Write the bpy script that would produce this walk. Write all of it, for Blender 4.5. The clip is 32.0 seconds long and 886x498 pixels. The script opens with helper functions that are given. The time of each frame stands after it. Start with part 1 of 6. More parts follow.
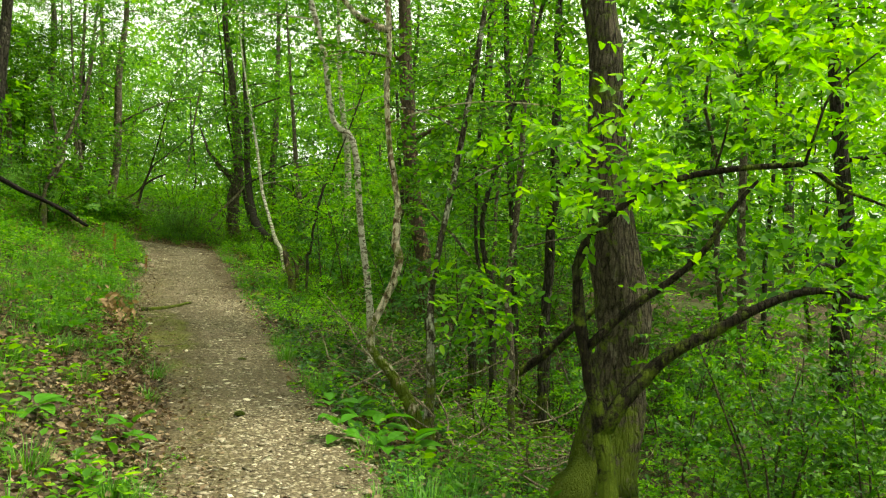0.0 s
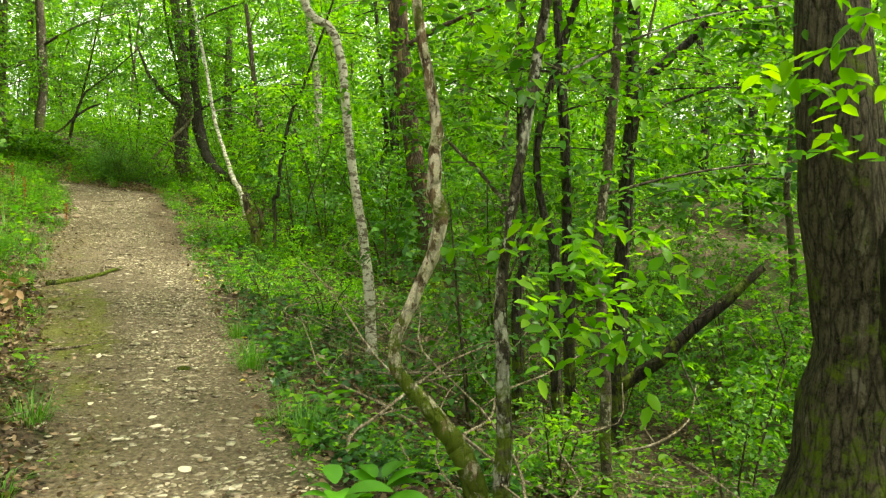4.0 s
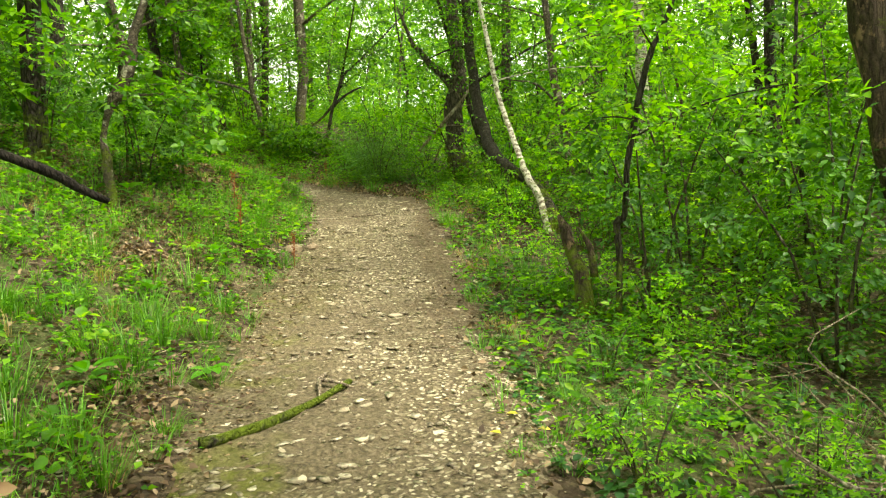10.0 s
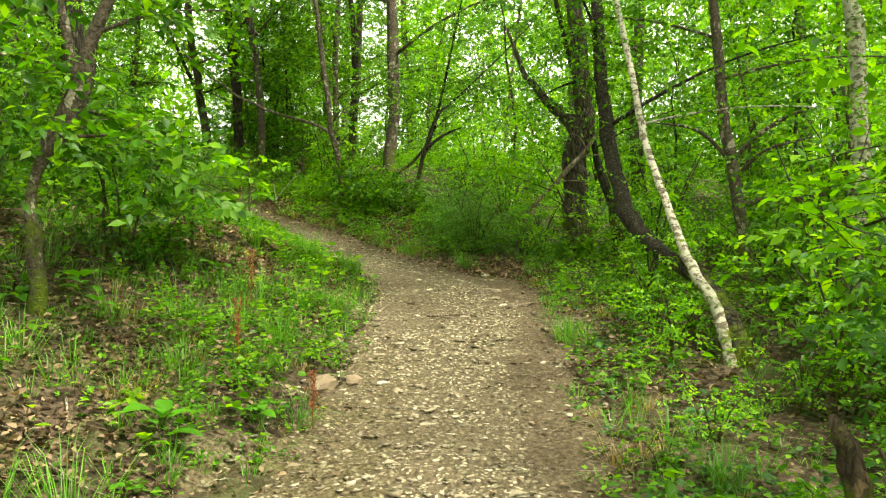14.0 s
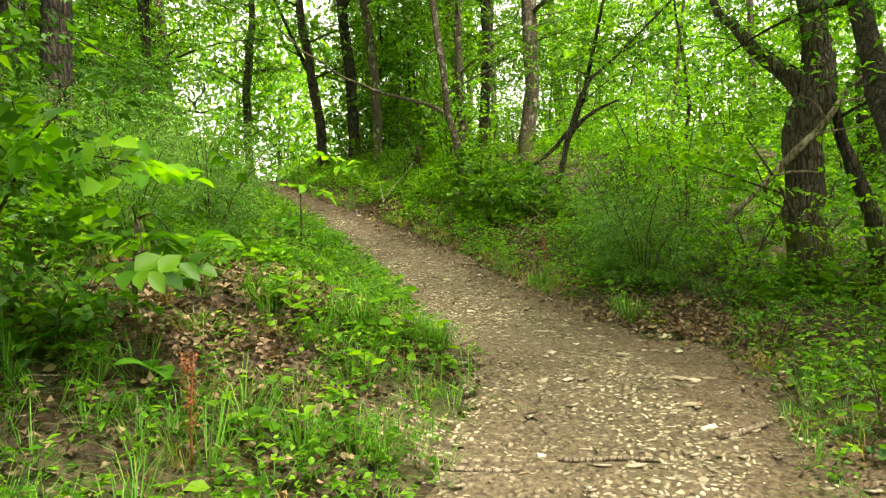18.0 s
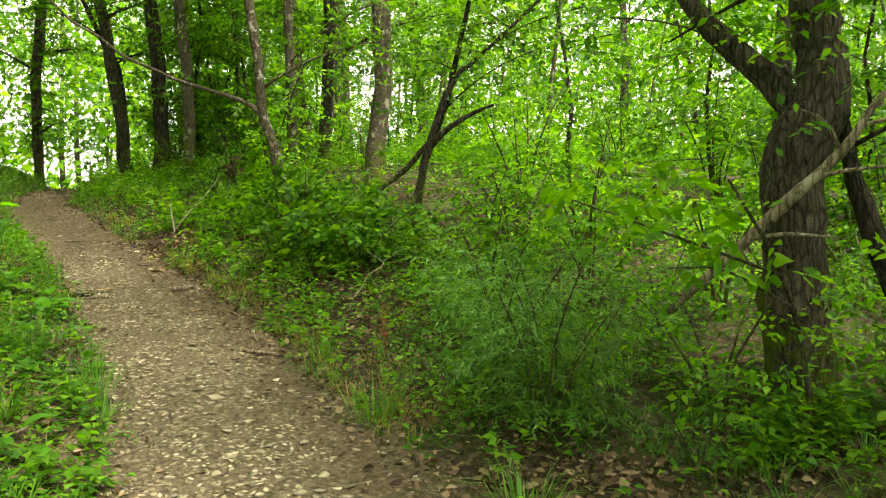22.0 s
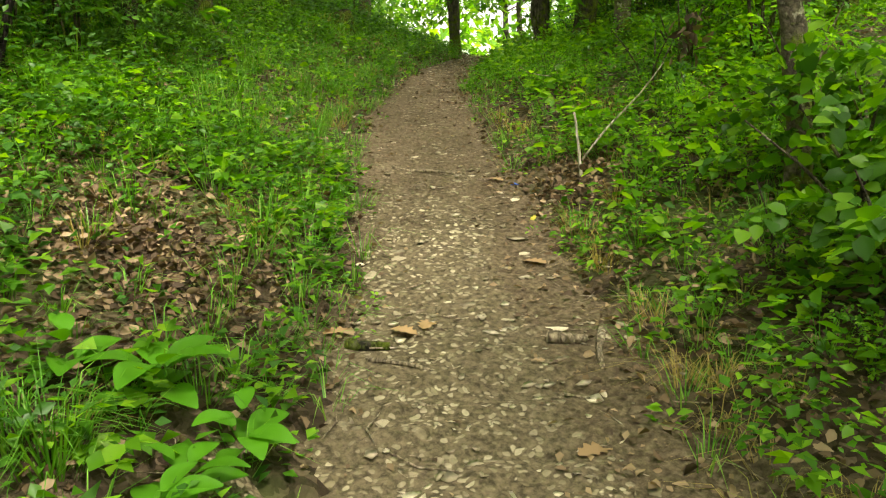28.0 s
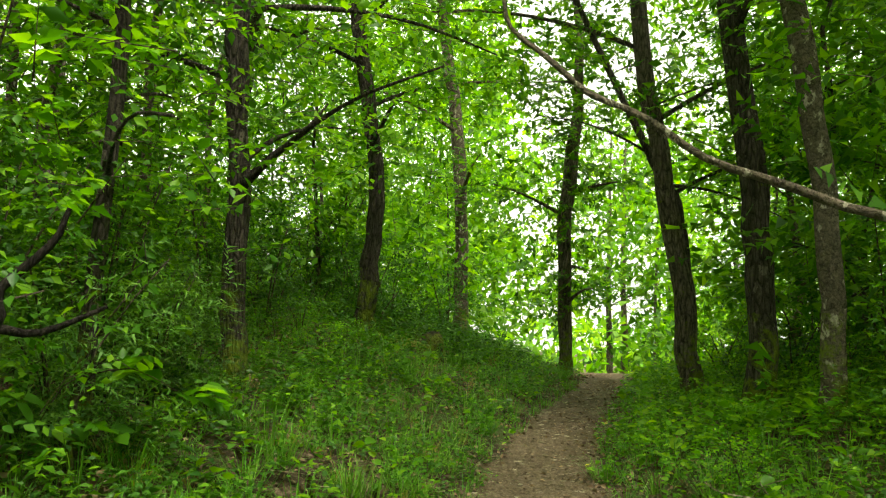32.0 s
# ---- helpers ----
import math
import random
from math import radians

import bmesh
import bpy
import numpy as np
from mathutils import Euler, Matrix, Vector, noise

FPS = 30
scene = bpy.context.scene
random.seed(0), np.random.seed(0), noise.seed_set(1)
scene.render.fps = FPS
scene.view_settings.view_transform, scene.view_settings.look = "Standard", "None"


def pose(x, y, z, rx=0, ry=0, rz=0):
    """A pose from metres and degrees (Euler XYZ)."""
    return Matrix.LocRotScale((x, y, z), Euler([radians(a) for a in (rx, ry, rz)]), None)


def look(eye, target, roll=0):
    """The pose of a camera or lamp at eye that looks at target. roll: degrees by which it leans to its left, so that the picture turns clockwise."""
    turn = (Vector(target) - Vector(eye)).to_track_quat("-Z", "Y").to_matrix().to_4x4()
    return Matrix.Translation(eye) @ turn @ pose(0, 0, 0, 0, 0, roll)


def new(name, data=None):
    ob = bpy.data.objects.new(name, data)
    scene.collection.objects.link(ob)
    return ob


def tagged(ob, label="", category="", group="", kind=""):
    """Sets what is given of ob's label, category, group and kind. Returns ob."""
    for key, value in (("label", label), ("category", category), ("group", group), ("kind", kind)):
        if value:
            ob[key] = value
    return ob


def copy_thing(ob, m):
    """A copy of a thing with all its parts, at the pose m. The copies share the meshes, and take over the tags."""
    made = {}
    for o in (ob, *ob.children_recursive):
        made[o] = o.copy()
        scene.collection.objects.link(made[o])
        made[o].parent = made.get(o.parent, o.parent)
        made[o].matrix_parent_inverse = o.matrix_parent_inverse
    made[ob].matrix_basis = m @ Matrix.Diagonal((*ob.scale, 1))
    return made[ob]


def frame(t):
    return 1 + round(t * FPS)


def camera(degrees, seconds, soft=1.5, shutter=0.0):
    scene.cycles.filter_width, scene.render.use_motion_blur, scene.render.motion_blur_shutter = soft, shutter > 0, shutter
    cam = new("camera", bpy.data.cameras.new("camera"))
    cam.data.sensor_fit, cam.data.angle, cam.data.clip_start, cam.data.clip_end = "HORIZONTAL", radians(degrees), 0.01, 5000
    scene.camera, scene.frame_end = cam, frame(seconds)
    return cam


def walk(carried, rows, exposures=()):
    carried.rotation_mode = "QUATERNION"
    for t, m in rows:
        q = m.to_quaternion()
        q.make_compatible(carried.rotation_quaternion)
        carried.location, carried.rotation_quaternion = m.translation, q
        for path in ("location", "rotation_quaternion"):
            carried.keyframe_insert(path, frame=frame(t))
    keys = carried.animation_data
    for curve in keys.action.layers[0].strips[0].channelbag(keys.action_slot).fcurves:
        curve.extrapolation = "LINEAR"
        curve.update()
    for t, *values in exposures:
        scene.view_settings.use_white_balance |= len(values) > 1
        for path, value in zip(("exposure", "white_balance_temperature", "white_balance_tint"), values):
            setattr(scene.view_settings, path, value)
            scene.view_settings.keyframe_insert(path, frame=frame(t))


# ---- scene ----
cam = camera(57.9, 32.0, soft=1.25)
METRES, EYE, TILT, LEAN, TURN = 23.1, 1.5, 5.7, 6.3, 0.0
ROWS = [
    (0.0, 0.0, 0.0, 0.0, 0.48, -3.46, -7.98),
    (0.5, -0.0017, 0.0161, 0.0003, -0.1, -5.66, -7.33),
    (1.0, -0.0065, 0.0292, -0.0037, -0.11, -7.58, -7.48),
    (1.5, -0.0126, 0.0441, -0.0025, -0.35, -7.76, -7.39),
    (2.0, -0.0124, 0.0602, -0.0044, -0.97, -7.85, -6.72),
    (2.5, -0.0135, 0.0748, -0.0035, -1.41, -7.81, -6.29),
    (4.5, -0.0273, 0.1351, -0.0066, -2.25, -8.07, -6.94),
    (5.0, -0.0325, 0.1516, -0.0062, -1.16, -8.44, -6.94),
    (5.5, -0.0345, 0.1657, -0.0089, -0.09, -9.73, -5.79),
    (6.0, -0.0367, 0.1817, -0.0054, 3.04, -10.15, -4.38),
    (6.5, -0.0418, 0.1969, -0.0085, 4.4, -10.33, -3.65),
    (7.0, -0.0465, 0.2141, -0.0072, 3.5, -10.09, -3.71),
    (7.5, -0.0489, 0.2317, -0.0085, 3.09, -9.57, -3.61),
    (8.0, -0.0523, 0.2463, -0.0101, 6.4, -9.23, -3.55),
    (8.5, -0.0604, 0.2644, -0.01, 8.44, -9.53, -5.66),
    (9.0, -0.0648, 0.2798, -0.0126, 9.09, -10.3, -6.29),
    (9.5, -0.0688, 0.2971, -0.01, 13.18, -10.89, -3.94),
    (10.0, -0.0764, 0.3102, -0.0132, 16.47, -11.37, -2.38),
    (10.5, -0.085, 0.3253, -0.0118, 17.95, -11.41, -3.32),
    (11.0, -0.0883, 0.3439, -0.0141, 18.43, -11.63, -3.66),
    (11.5, -0.0908, 0.3572, -0.014, 21.24, -11.81, -3.71),
    (12.0, -0.0965, 0.3743, -0.0126, 22.55, -10.59, -5.59),
    (12.5, -0.0997, 0.3882, -0.0139, 22.37, -10.0, -5.43),
    (13.0, -0.104, 0.4063, -0.0112, 21.96, -9.22, -3.04),
    (13.5, -0.1099, 0.4191, -0.0147, 22.88, -9.22, -2.33),
    (14.0, -0.1187, 0.4332, -0.0122, 24.11, -8.98, -3.52),
    (14.5, -0.1256, 0.4489, -0.0151, 26.29, -9.19, -3.19),
    (15.0, -0.1314, 0.4633, -0.0142, 28.18, -9.23, -2.74),
    (15.5, -0.1405, 0.479, -0.0141, 29.32, -9.31, -2.65),
    (17.5, -0.1697, 0.5416, -0.016, 34.45, -10.15, -1.87),
    (18.0, -0.1718, 0.5576, -0.0163, 34.9, -10.56, -0.75),
    (18.5, -0.1742, 0.5704, -0.0154, 34.97, -11.24, 1.08),
    (19.0, -0.1829, 0.5848, -0.0144, 34.67, -11.42, 0.22),
    (19.5, -0.1882, 0.5975, -0.016, 34.24, -11.34, 0.16),
    (20.0, -0.1941, 0.6147, -0.014, 34.12, -11.33, 0.23),
    (20.5, -0.2017, 0.6272, -0.0167, 31.84, -10.66, -0.9),
    (21.0, -0.2111, 0.6387, -0.0153, 27.14, -9.95, -3.26),
    (21.5, -0.217, 0.6536, -0.0177, 25.66, -9.93, -3.7),
    (22.0, -0.2223, 0.6659, -0.0165, 25.49, -10.18, -3.11),
    (22.5, -0.2319, 0.6784, -0.0177, 27.25, -10.93, -3.13),
    (23.0, -0.2397, 0.6891, -0.0162, 30.64, -11.28, -2.69),
    (23.5, -0.2456, 0.7033, -0.0167, 37.27, -10.63, -1.52),
    (24.0, -0.2518, 0.7123, -0.0172, 42.55, -11.64, -0.89),
    (24.5, -0.264, 0.7222, -0.0181, 44.41, -12.61, -1.34),
    (25.0, -0.2721, 0.7314, -0.0197, 45.15, -13.3, -0.77),
    (25.5, -0.2816, 0.7447, -0.0194, 48.42, -14.0, 0.5),
    (27.5, -0.3228, 0.7842, -0.0236, 54.4, -21.4, 2.2),
    (28.0, -0.3328, 0.7932, -0.0241, 55.66, -21.27, 2.25),
    (28.5, -0.3448, 0.8031, -0.0226, 55.9, -20.9, 1.01),
    (29.0, -0.357, 0.8155, -0.0225, 55.59, -20.27, 0.98),
    (29.5, -0.3685, 0.8207, -0.0232, 59.16, -19.85, 2.32),
    (30.0, -0.3833, 0.8226, -0.0201, 64.43, -18.39, 2.49),
    (30.5, -0.3922, 0.8271, -0.021, 66.98, -14.91, 3.21),
    (31.0, -0.4037, 0.8378, -0.0172, 67.92, -8.94, 2.91),
    (31.5, -0.4129, 0.8428, -0.0165, 65.32, -4.85, 1.71),
    (32.0, -0.4269, 0.8479, -0.0134, 62.63, -1.42, 0.99),
]
walk(cam, [(t, pose(0, 0, EYE, TILT, LEAN, TURN) @ pose(METRES * x, METRES * y, METRES * z, 90 + pitch, roll, yaw)) for t, x, y, z, yaw, pitch, roll in ROWS],
     exposures=[(0.0, 0.42, 7300, -3), (6.0, 1.15, 7300, 5), (10.0, 1.1, 7300, 6), (15.0, 1.17, 7300, 9), (19.0, 1.3, 7300, 16), (22.0, 1.26, 7300, 13), (24.0, 1.22, 7300, 13), (28.0, 1.25, 7300, 14), (30.0, 1.45, 7300, 15), (32.0, 1.05, 7300, 6)])

# ---- world and light ----
world = bpy.data.worlds.new("sky")
scene.world = world
world.use_nodes = True
wn = world.node_tree
bg = wn.nodes["Background"]
sky = wn.nodes.new("ShaderNodeTexSky")
sky.sky_type = "NISHITA"
sky.sun_disc = False
SUN_EL, SUN_AZ = 64.0, 100.0
sky.sun_elevation = radians(SUN_EL)
sky.sun_rotation = radians(SUN_AZ)
sky.dust_density = 6.0
sky.air_density = 1.0
pale = wn.nodes.new("ShaderNodeHueSaturation")
pale.inputs["Saturation"].default_value = 0.15
wn.links.new(sky.outputs["Color"], pale.inputs["Color"])
veil = wn.nodes.new("ShaderNodeMix")
veil.data_type, veil.blend_type = "RGBA", "ADD"
veil.inputs[0].default_value = 1.0
veil.inputs[7].default_value = (5.0, 5.0, 4.8, 1)   # thin bright overcast
wn.links.new(pale.outputs["Color"], veil.inputs[6])
wn.links.new(veil.outputs[2], bg.inputs["Color"])
bg.inputs["Strength"].default_value = 0.15
sun_data = bpy.data.lights.new("sun", "SUN")
sun_data.energy = 4.8
sun_data.angle = radians(6)
sun_data.color = (1.0, 0.95, 0.86)
sun = new("sun", sun_data)
az = radians(SUN_AZ)
sun.matrix_world = look(Vector((math.sin(az), math.cos(az), math.tan(radians(SUN_EL)))) * 30, (0, 0, 0))

# ---- materials ----
def material(name):
    m = bpy.data.materials.new(name)
    m.use_nodes = True
    nt = m.node_tree
    return m, nt, nt.nodes["Principled BSDF"]


def node(nt, kind, **kw):
    n = nt.nodes.new(kind)
    for k, v in kw.items():
        n.inputs[k.replace("_", " ")].default_value = v
    return n


def ramp(nt, fac, stops):
    r = nt.nodes.new("ShaderNodeValToRGB")
    while len(r.color_ramp.elements) < len(stops):
        r.color_ramp.elements.new(0.5)
    for e, (p, c) in zip(r.color_ramp.elements, stops):
        e.position, e.color = p, (*c, 1)
    nt.links.new(fac, r.inputs["Fac"])
    return r.outputs["Color"]


def mix(nt, fac, a, b, mode="MIX"):
    n = nt.nodes.new("ShaderNodeMix")
    n.data_type, n.blend_type = "RGBA", mode
    for sock, v in ((n.inputs[0], fac), (n.inputs[6], a), (n.inputs[7], b)):
        if isinstance(v, bpy.types.NodeSocket):
            nt.links.new(v, sock)
        else:
            sock.default_value = v if isinstance(v, float) else (*v, 1)
    return n.outputs[2]


def coords(nt, scale=(1, 1, 1), which="Object"):
    tc = nt.nodes.new("ShaderNodeTexCoord")
    mp = nt.nodes.new("ShaderNodeMapping")
    mp.inputs["Scale"].default_value = scale
    nt.links.new(tc.outputs[which], mp.inputs["Vector"])
    return mp.outputs["Vector"]


def tex(nt, kind, vec, out, **kw):
    n = node(nt, kind, **kw)
    nt.links.new(vec, n.inputs["Vector"])
    return n.outputs[out]


def bump(nt, bsdf, height, strength, distance):
    b = node(nt, "ShaderNodeBump", Strength=strength, Distance=distance)
    nt.links.new(height, b.inputs["Height"])
    nt.links.new(b.outputs["Normal"], bsdf.inputs["Normal"])


def leaf_material(name, dark, mid, light, through_light=0.45, rough=0.45):
    m, nt, b = material(name)
    geo = nt.nodes.new("ShaderNodeNewGeometry")
    info = nt.nodes.new("ShaderNodeObjectInfo")
    col = ramp(nt, geo.outputs["Random Per Island"], [(0.0, dark), (0.5, mid), (1.0, light)])
    hue = node(nt, "ShaderNodeHueSaturation")
    shift = node(nt, "ShaderNodeMapRange", To_Min=0.8, To_Max=1.25)
    nt.links.new(info.outputs["Random"], shift.inputs["Value"])
    nt.links.new(shift.outputs["Result"], hue.inputs["Value"])
    nt.links.new(col, hue.inputs["Color"])
    nt.links.new(hue.outputs["Color"], b.inputs["Base Color"])
    b.inputs["Roughness"].default_value = rough
    b.inputs["Specular IOR Level"].default_value = 0.32
    tr = nt.nodes.new("ShaderNodeBsdfTranslucent")
    glow = mix(nt, 1.0, hue.outputs["Color"], (1.36, 1.30, 0.38), "MULTIPLY")
    nt.links.new(glow, tr.inputs["Color"])
    ms = nt.nodes.new("ShaderNodeMixShader")
    ms.inputs[0].default_value = through_light
    nt.links.new(b.outputs[0], ms.inputs[1])
    nt.links.new(tr.outputs[0], ms.inputs[2])
    nt.links.new(ms.outputs[0], nt.nodes["Material Output"].inputs["Surface"])
    return m


LEAF = leaf_material("leaf_green", (0.026, 0.100, 0.006), (0.060, 0.195, 0.010), (0.18, 0.38, 0.022), 0.58)
LEAF_LIGHT = leaf_material("leaf_light_green", (0.064, 0.210, 0.008), (0.122, 0.33, 0.014), (0.26, 0.49, 0.026), 0.62)
# green of the dark shrubs; bank herbs also take it in place of shade
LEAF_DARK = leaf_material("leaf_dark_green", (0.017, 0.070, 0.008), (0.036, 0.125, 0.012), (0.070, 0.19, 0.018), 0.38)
NEEDLE = leaf_material("juniper_needle", (0.040, 0.125, 0.018), (0.085, 0.220, 0.034), (0.160, 0.320, 0.055), 0.45)
IVY = leaf_material("ivy_leaf", (0.016, 0.065, 0.014), (0.032, 0.11, 0.022), (0.065, 0.165, 0.034), 0.25, 0.3)
GRASS = leaf_material("grass_blade", (0.040, 0.15, 0.010), (0.075, 0.235, 0.018), (0.16, 0.33, 0.045), 0.4)
DRY_GRASS = leaf_material("dry_grass_blade", (0.30, 0.22, 0.07), (0.36, 0.27, 0.10), (0.20, 0.22, 0.04), 0.3)
LITTER = leaf_material("dead_leaf", (0.040, 0.025, 0.014), (0.105, 0.068, 0.038), (0.27, 0.195, 0.118), 0.15, 0.75)
YELLOW = leaf_material("yellow_leaf", (0.45, 0.42, 0.04), (0.55, 0.50, 0.05), (0.6, 0.52, 0.1), 0.3)
RUST = leaf_material("rust_seed_head", (0.16, 0.05, 0.02), (0.24, 0.08, 0.03), (0.3, 0.13, 0.05), 0.2, 0.7)


def bark(name, low, high, patch, patch_at, moss, furrow=14.0, depth=0.02, stretch=0.22, spot=9.0, seams=0.75, band=(1, 1, 0.6)):
    m, nt, b = material(name)
    v = coords(nt, (furrow, furrow, furrow * stretch))
    w = coords(nt, (1, 1, 1))
    z = coords(nt, band)
    rib = tex(nt, "ShaderNodeTexNoise", v, "Fac", Scale=2.4, Detail=7.0, Roughness=0.72, Distortion=1.2)
    crack = node(nt, "ShaderNodeTexVoronoi", Scale=1.7)
    crack.feature = "DISTANCE_TO_EDGE"
    nt.links.new(v, crack.inputs["Vector"])
    grain = tex(nt, "ShaderNodeTexNoise", w, "Fac", Scale=90.0, Detail=5.0, Roughness=0.75)
    rg = node(nt, "ShaderNodeMath")
    rg.operation = "MULTIPLY_ADD"
    rg.inputs[1].default_value = 0.5
    nt.links.new(grain, rg.inputs[0])
    nt.links.new(rib, rg.inputs[2])
    base = ramp(nt, rg.outputs[0], [(0.60, low), (0.74, tuple((a + c) / 2 for a, c in zip(low, high))), (0.92, high)])
    seam = ramp(nt, crack.outputs["Distance"], [(0.0, (0.25, 0.25, 0.25)), (0.16, (1, 1, 1))])
    spots = tex(nt, "ShaderNodeTexNoise", z, "Fac", Scale=spot, Detail=8.0, Roughness=0.68)
    pm = ramp(nt, spots, [(patch_at, (0, 0, 0)), (patch_at + 0.035, (1, 1, 1))])
    col = mix(nt, pm, base, mix(nt, ramp(nt, grain, [(0.35, (0, 0, 0)), (0.65, (1, 1, 1))]), tuple(0.7 * c for c in patch), patch))
    col = mix(nt, seams, col, seam, "MULTIPLY")
    mossy = tex(nt, "ShaderNodeTexNoise", w, "Fac", Scale=5.0, Detail=7.0, Roughness=0.75)
    sep = nt.nodes.new("ShaderNodeSeparateXYZ")
    nt.links.new(w, sep.inputs[0])
    foot = node(nt, "ShaderNodeMapRange", From_Min=0.1, From_Max=1.1, To_Min=0.22, To_Max=0.0)
    nt.links.new(sep.outputs["Z"], foot.inputs["Value"])
    sm = node(nt, "ShaderNodeMath")
    nt.links.new(mossy, sm.inputs[0])
    nt.links.new(foot.outputs["Result"], sm.inputs[1])
    mm = ramp(nt, sm.outputs[0], [(moss, (0, 0, 0)), (moss + 0.10, (1, 1, 1))])
    mcol = mix(nt, grain, (0.045, 0.075, 0.007), (0.16, 0.205, 0.018))
    col = mix(nt, mm, col, mcol)
    nt.links.new(col, b.inputs["Base Color"])
    b.inputs["Roughness"].default_value = 0.9
    b.inputs["Specular IOR Level"].default_value = 0.15
    h = node(nt, "ShaderNodeMath")
    nt.links.new(rg.outputs[0], h.inputs[0])
    nt.links.new(mix(nt, min(seams * 1.3, 1.0), (1.0, 1.0, 1.0), seam), h.inputs[1])
    bump(nt, b, h.outputs[0], 1.0, depth)
    return m


BARK_OAK = bark("furrowed_bark", (0.026, 0.021, 0.015), (0.18, 0.15, 0.112), (0.21, 0.18, 0.135), 0.60, 0.62, 16.0, 0.03)
BARK_DARK = bark("dark_bark", (0.018, 0.014, 0.010), (0.088, 0.075, 0.058), (0.17, 0.15, 0.115), 0.60, 0.62, 16.0, 0.025)
BARK_PALE = bark("pale_peeling_bark", (0.065, 0.038, 0.020), (0.34, 0.23, 0.14), (0.78, 0.67, 0.51), 0.465, 0.54, 10.0, 0.035, 0.35, 18.0, 0.7)
BARK_LICHEN = bark("dark_bark_with_white_lichen", (0.022, 0.017, 0.012), (0.13, 0.105, 0.078), (0.52, 0.49, 0.41), 0.515, 0.60, 14.0, 0.025, 0.4, 11.0, 0.6)
BARK_GREY = bark("grey_lichen_bark", (0.035, 0.028, 0.019), (0.16, 0.13, 0.095), (0.40, 0.36, 0.28), 0.57, 0.62, 12.0, 0.015, 0.9, 14.0, 0.35)
BARK_WHITE = bark("pale_smooth_bark", (0.07, 0.055, 0.038), (0.25, 0.21, 0.155), (0.60, 0.555, 0.455), 0.46, 0.66, 9.0, 0.012, 1.4, 16.0, 0.06, (1.0, 1.0, 1.7))
BARK_TORN = bark("torn_brown_bark", (0.026, 0.019, 0.012), (0.125, 0.09, 0.06), (0.30, 0.20, 0.115), 0.57, 0.60, 14.0, 0.025, 0.2, 7.0, 0.5)
BARK_OLD = bark("mossy_furrowed_bark", (0.022, 0.017, 0.011), (0.16, 0.13, 0.092), (0.21, 0.18, 0.135), 0.60, 0.53, 16.0, 0.03)
BARK_MOSS = bark("mossy_bark", (0.010, 0.008, 0.005), (0.04, 0.031, 0.019), (0.06, 0.07, 0.02), 0.58, 0.52, 16.0, 0.015)
BARK_BLACK = bark("black_dead_bark", (0.005, 0.004, 0.003), (0.026, 0.021, 0.016), (0.045, 0.038, 0.03), 0.62, 0.98, 20.0, 0.01)
BARK_THIN = bark("thin_stem_bark", (0.03, 0.024, 0.016), (0.13, 0.105, 0.073), (0.23, 0.20, 0.15), 0.60, 0.66, 24.0, 0.008)
DEAD_WOOD = bark("weathered_dead_wood", (0.13, 0.10, 0.065), (0.38, 0.31, 0.22), (0.50, 0.43, 0.33), 0.56, 0.85, 18.0, 0.01, 0.12)


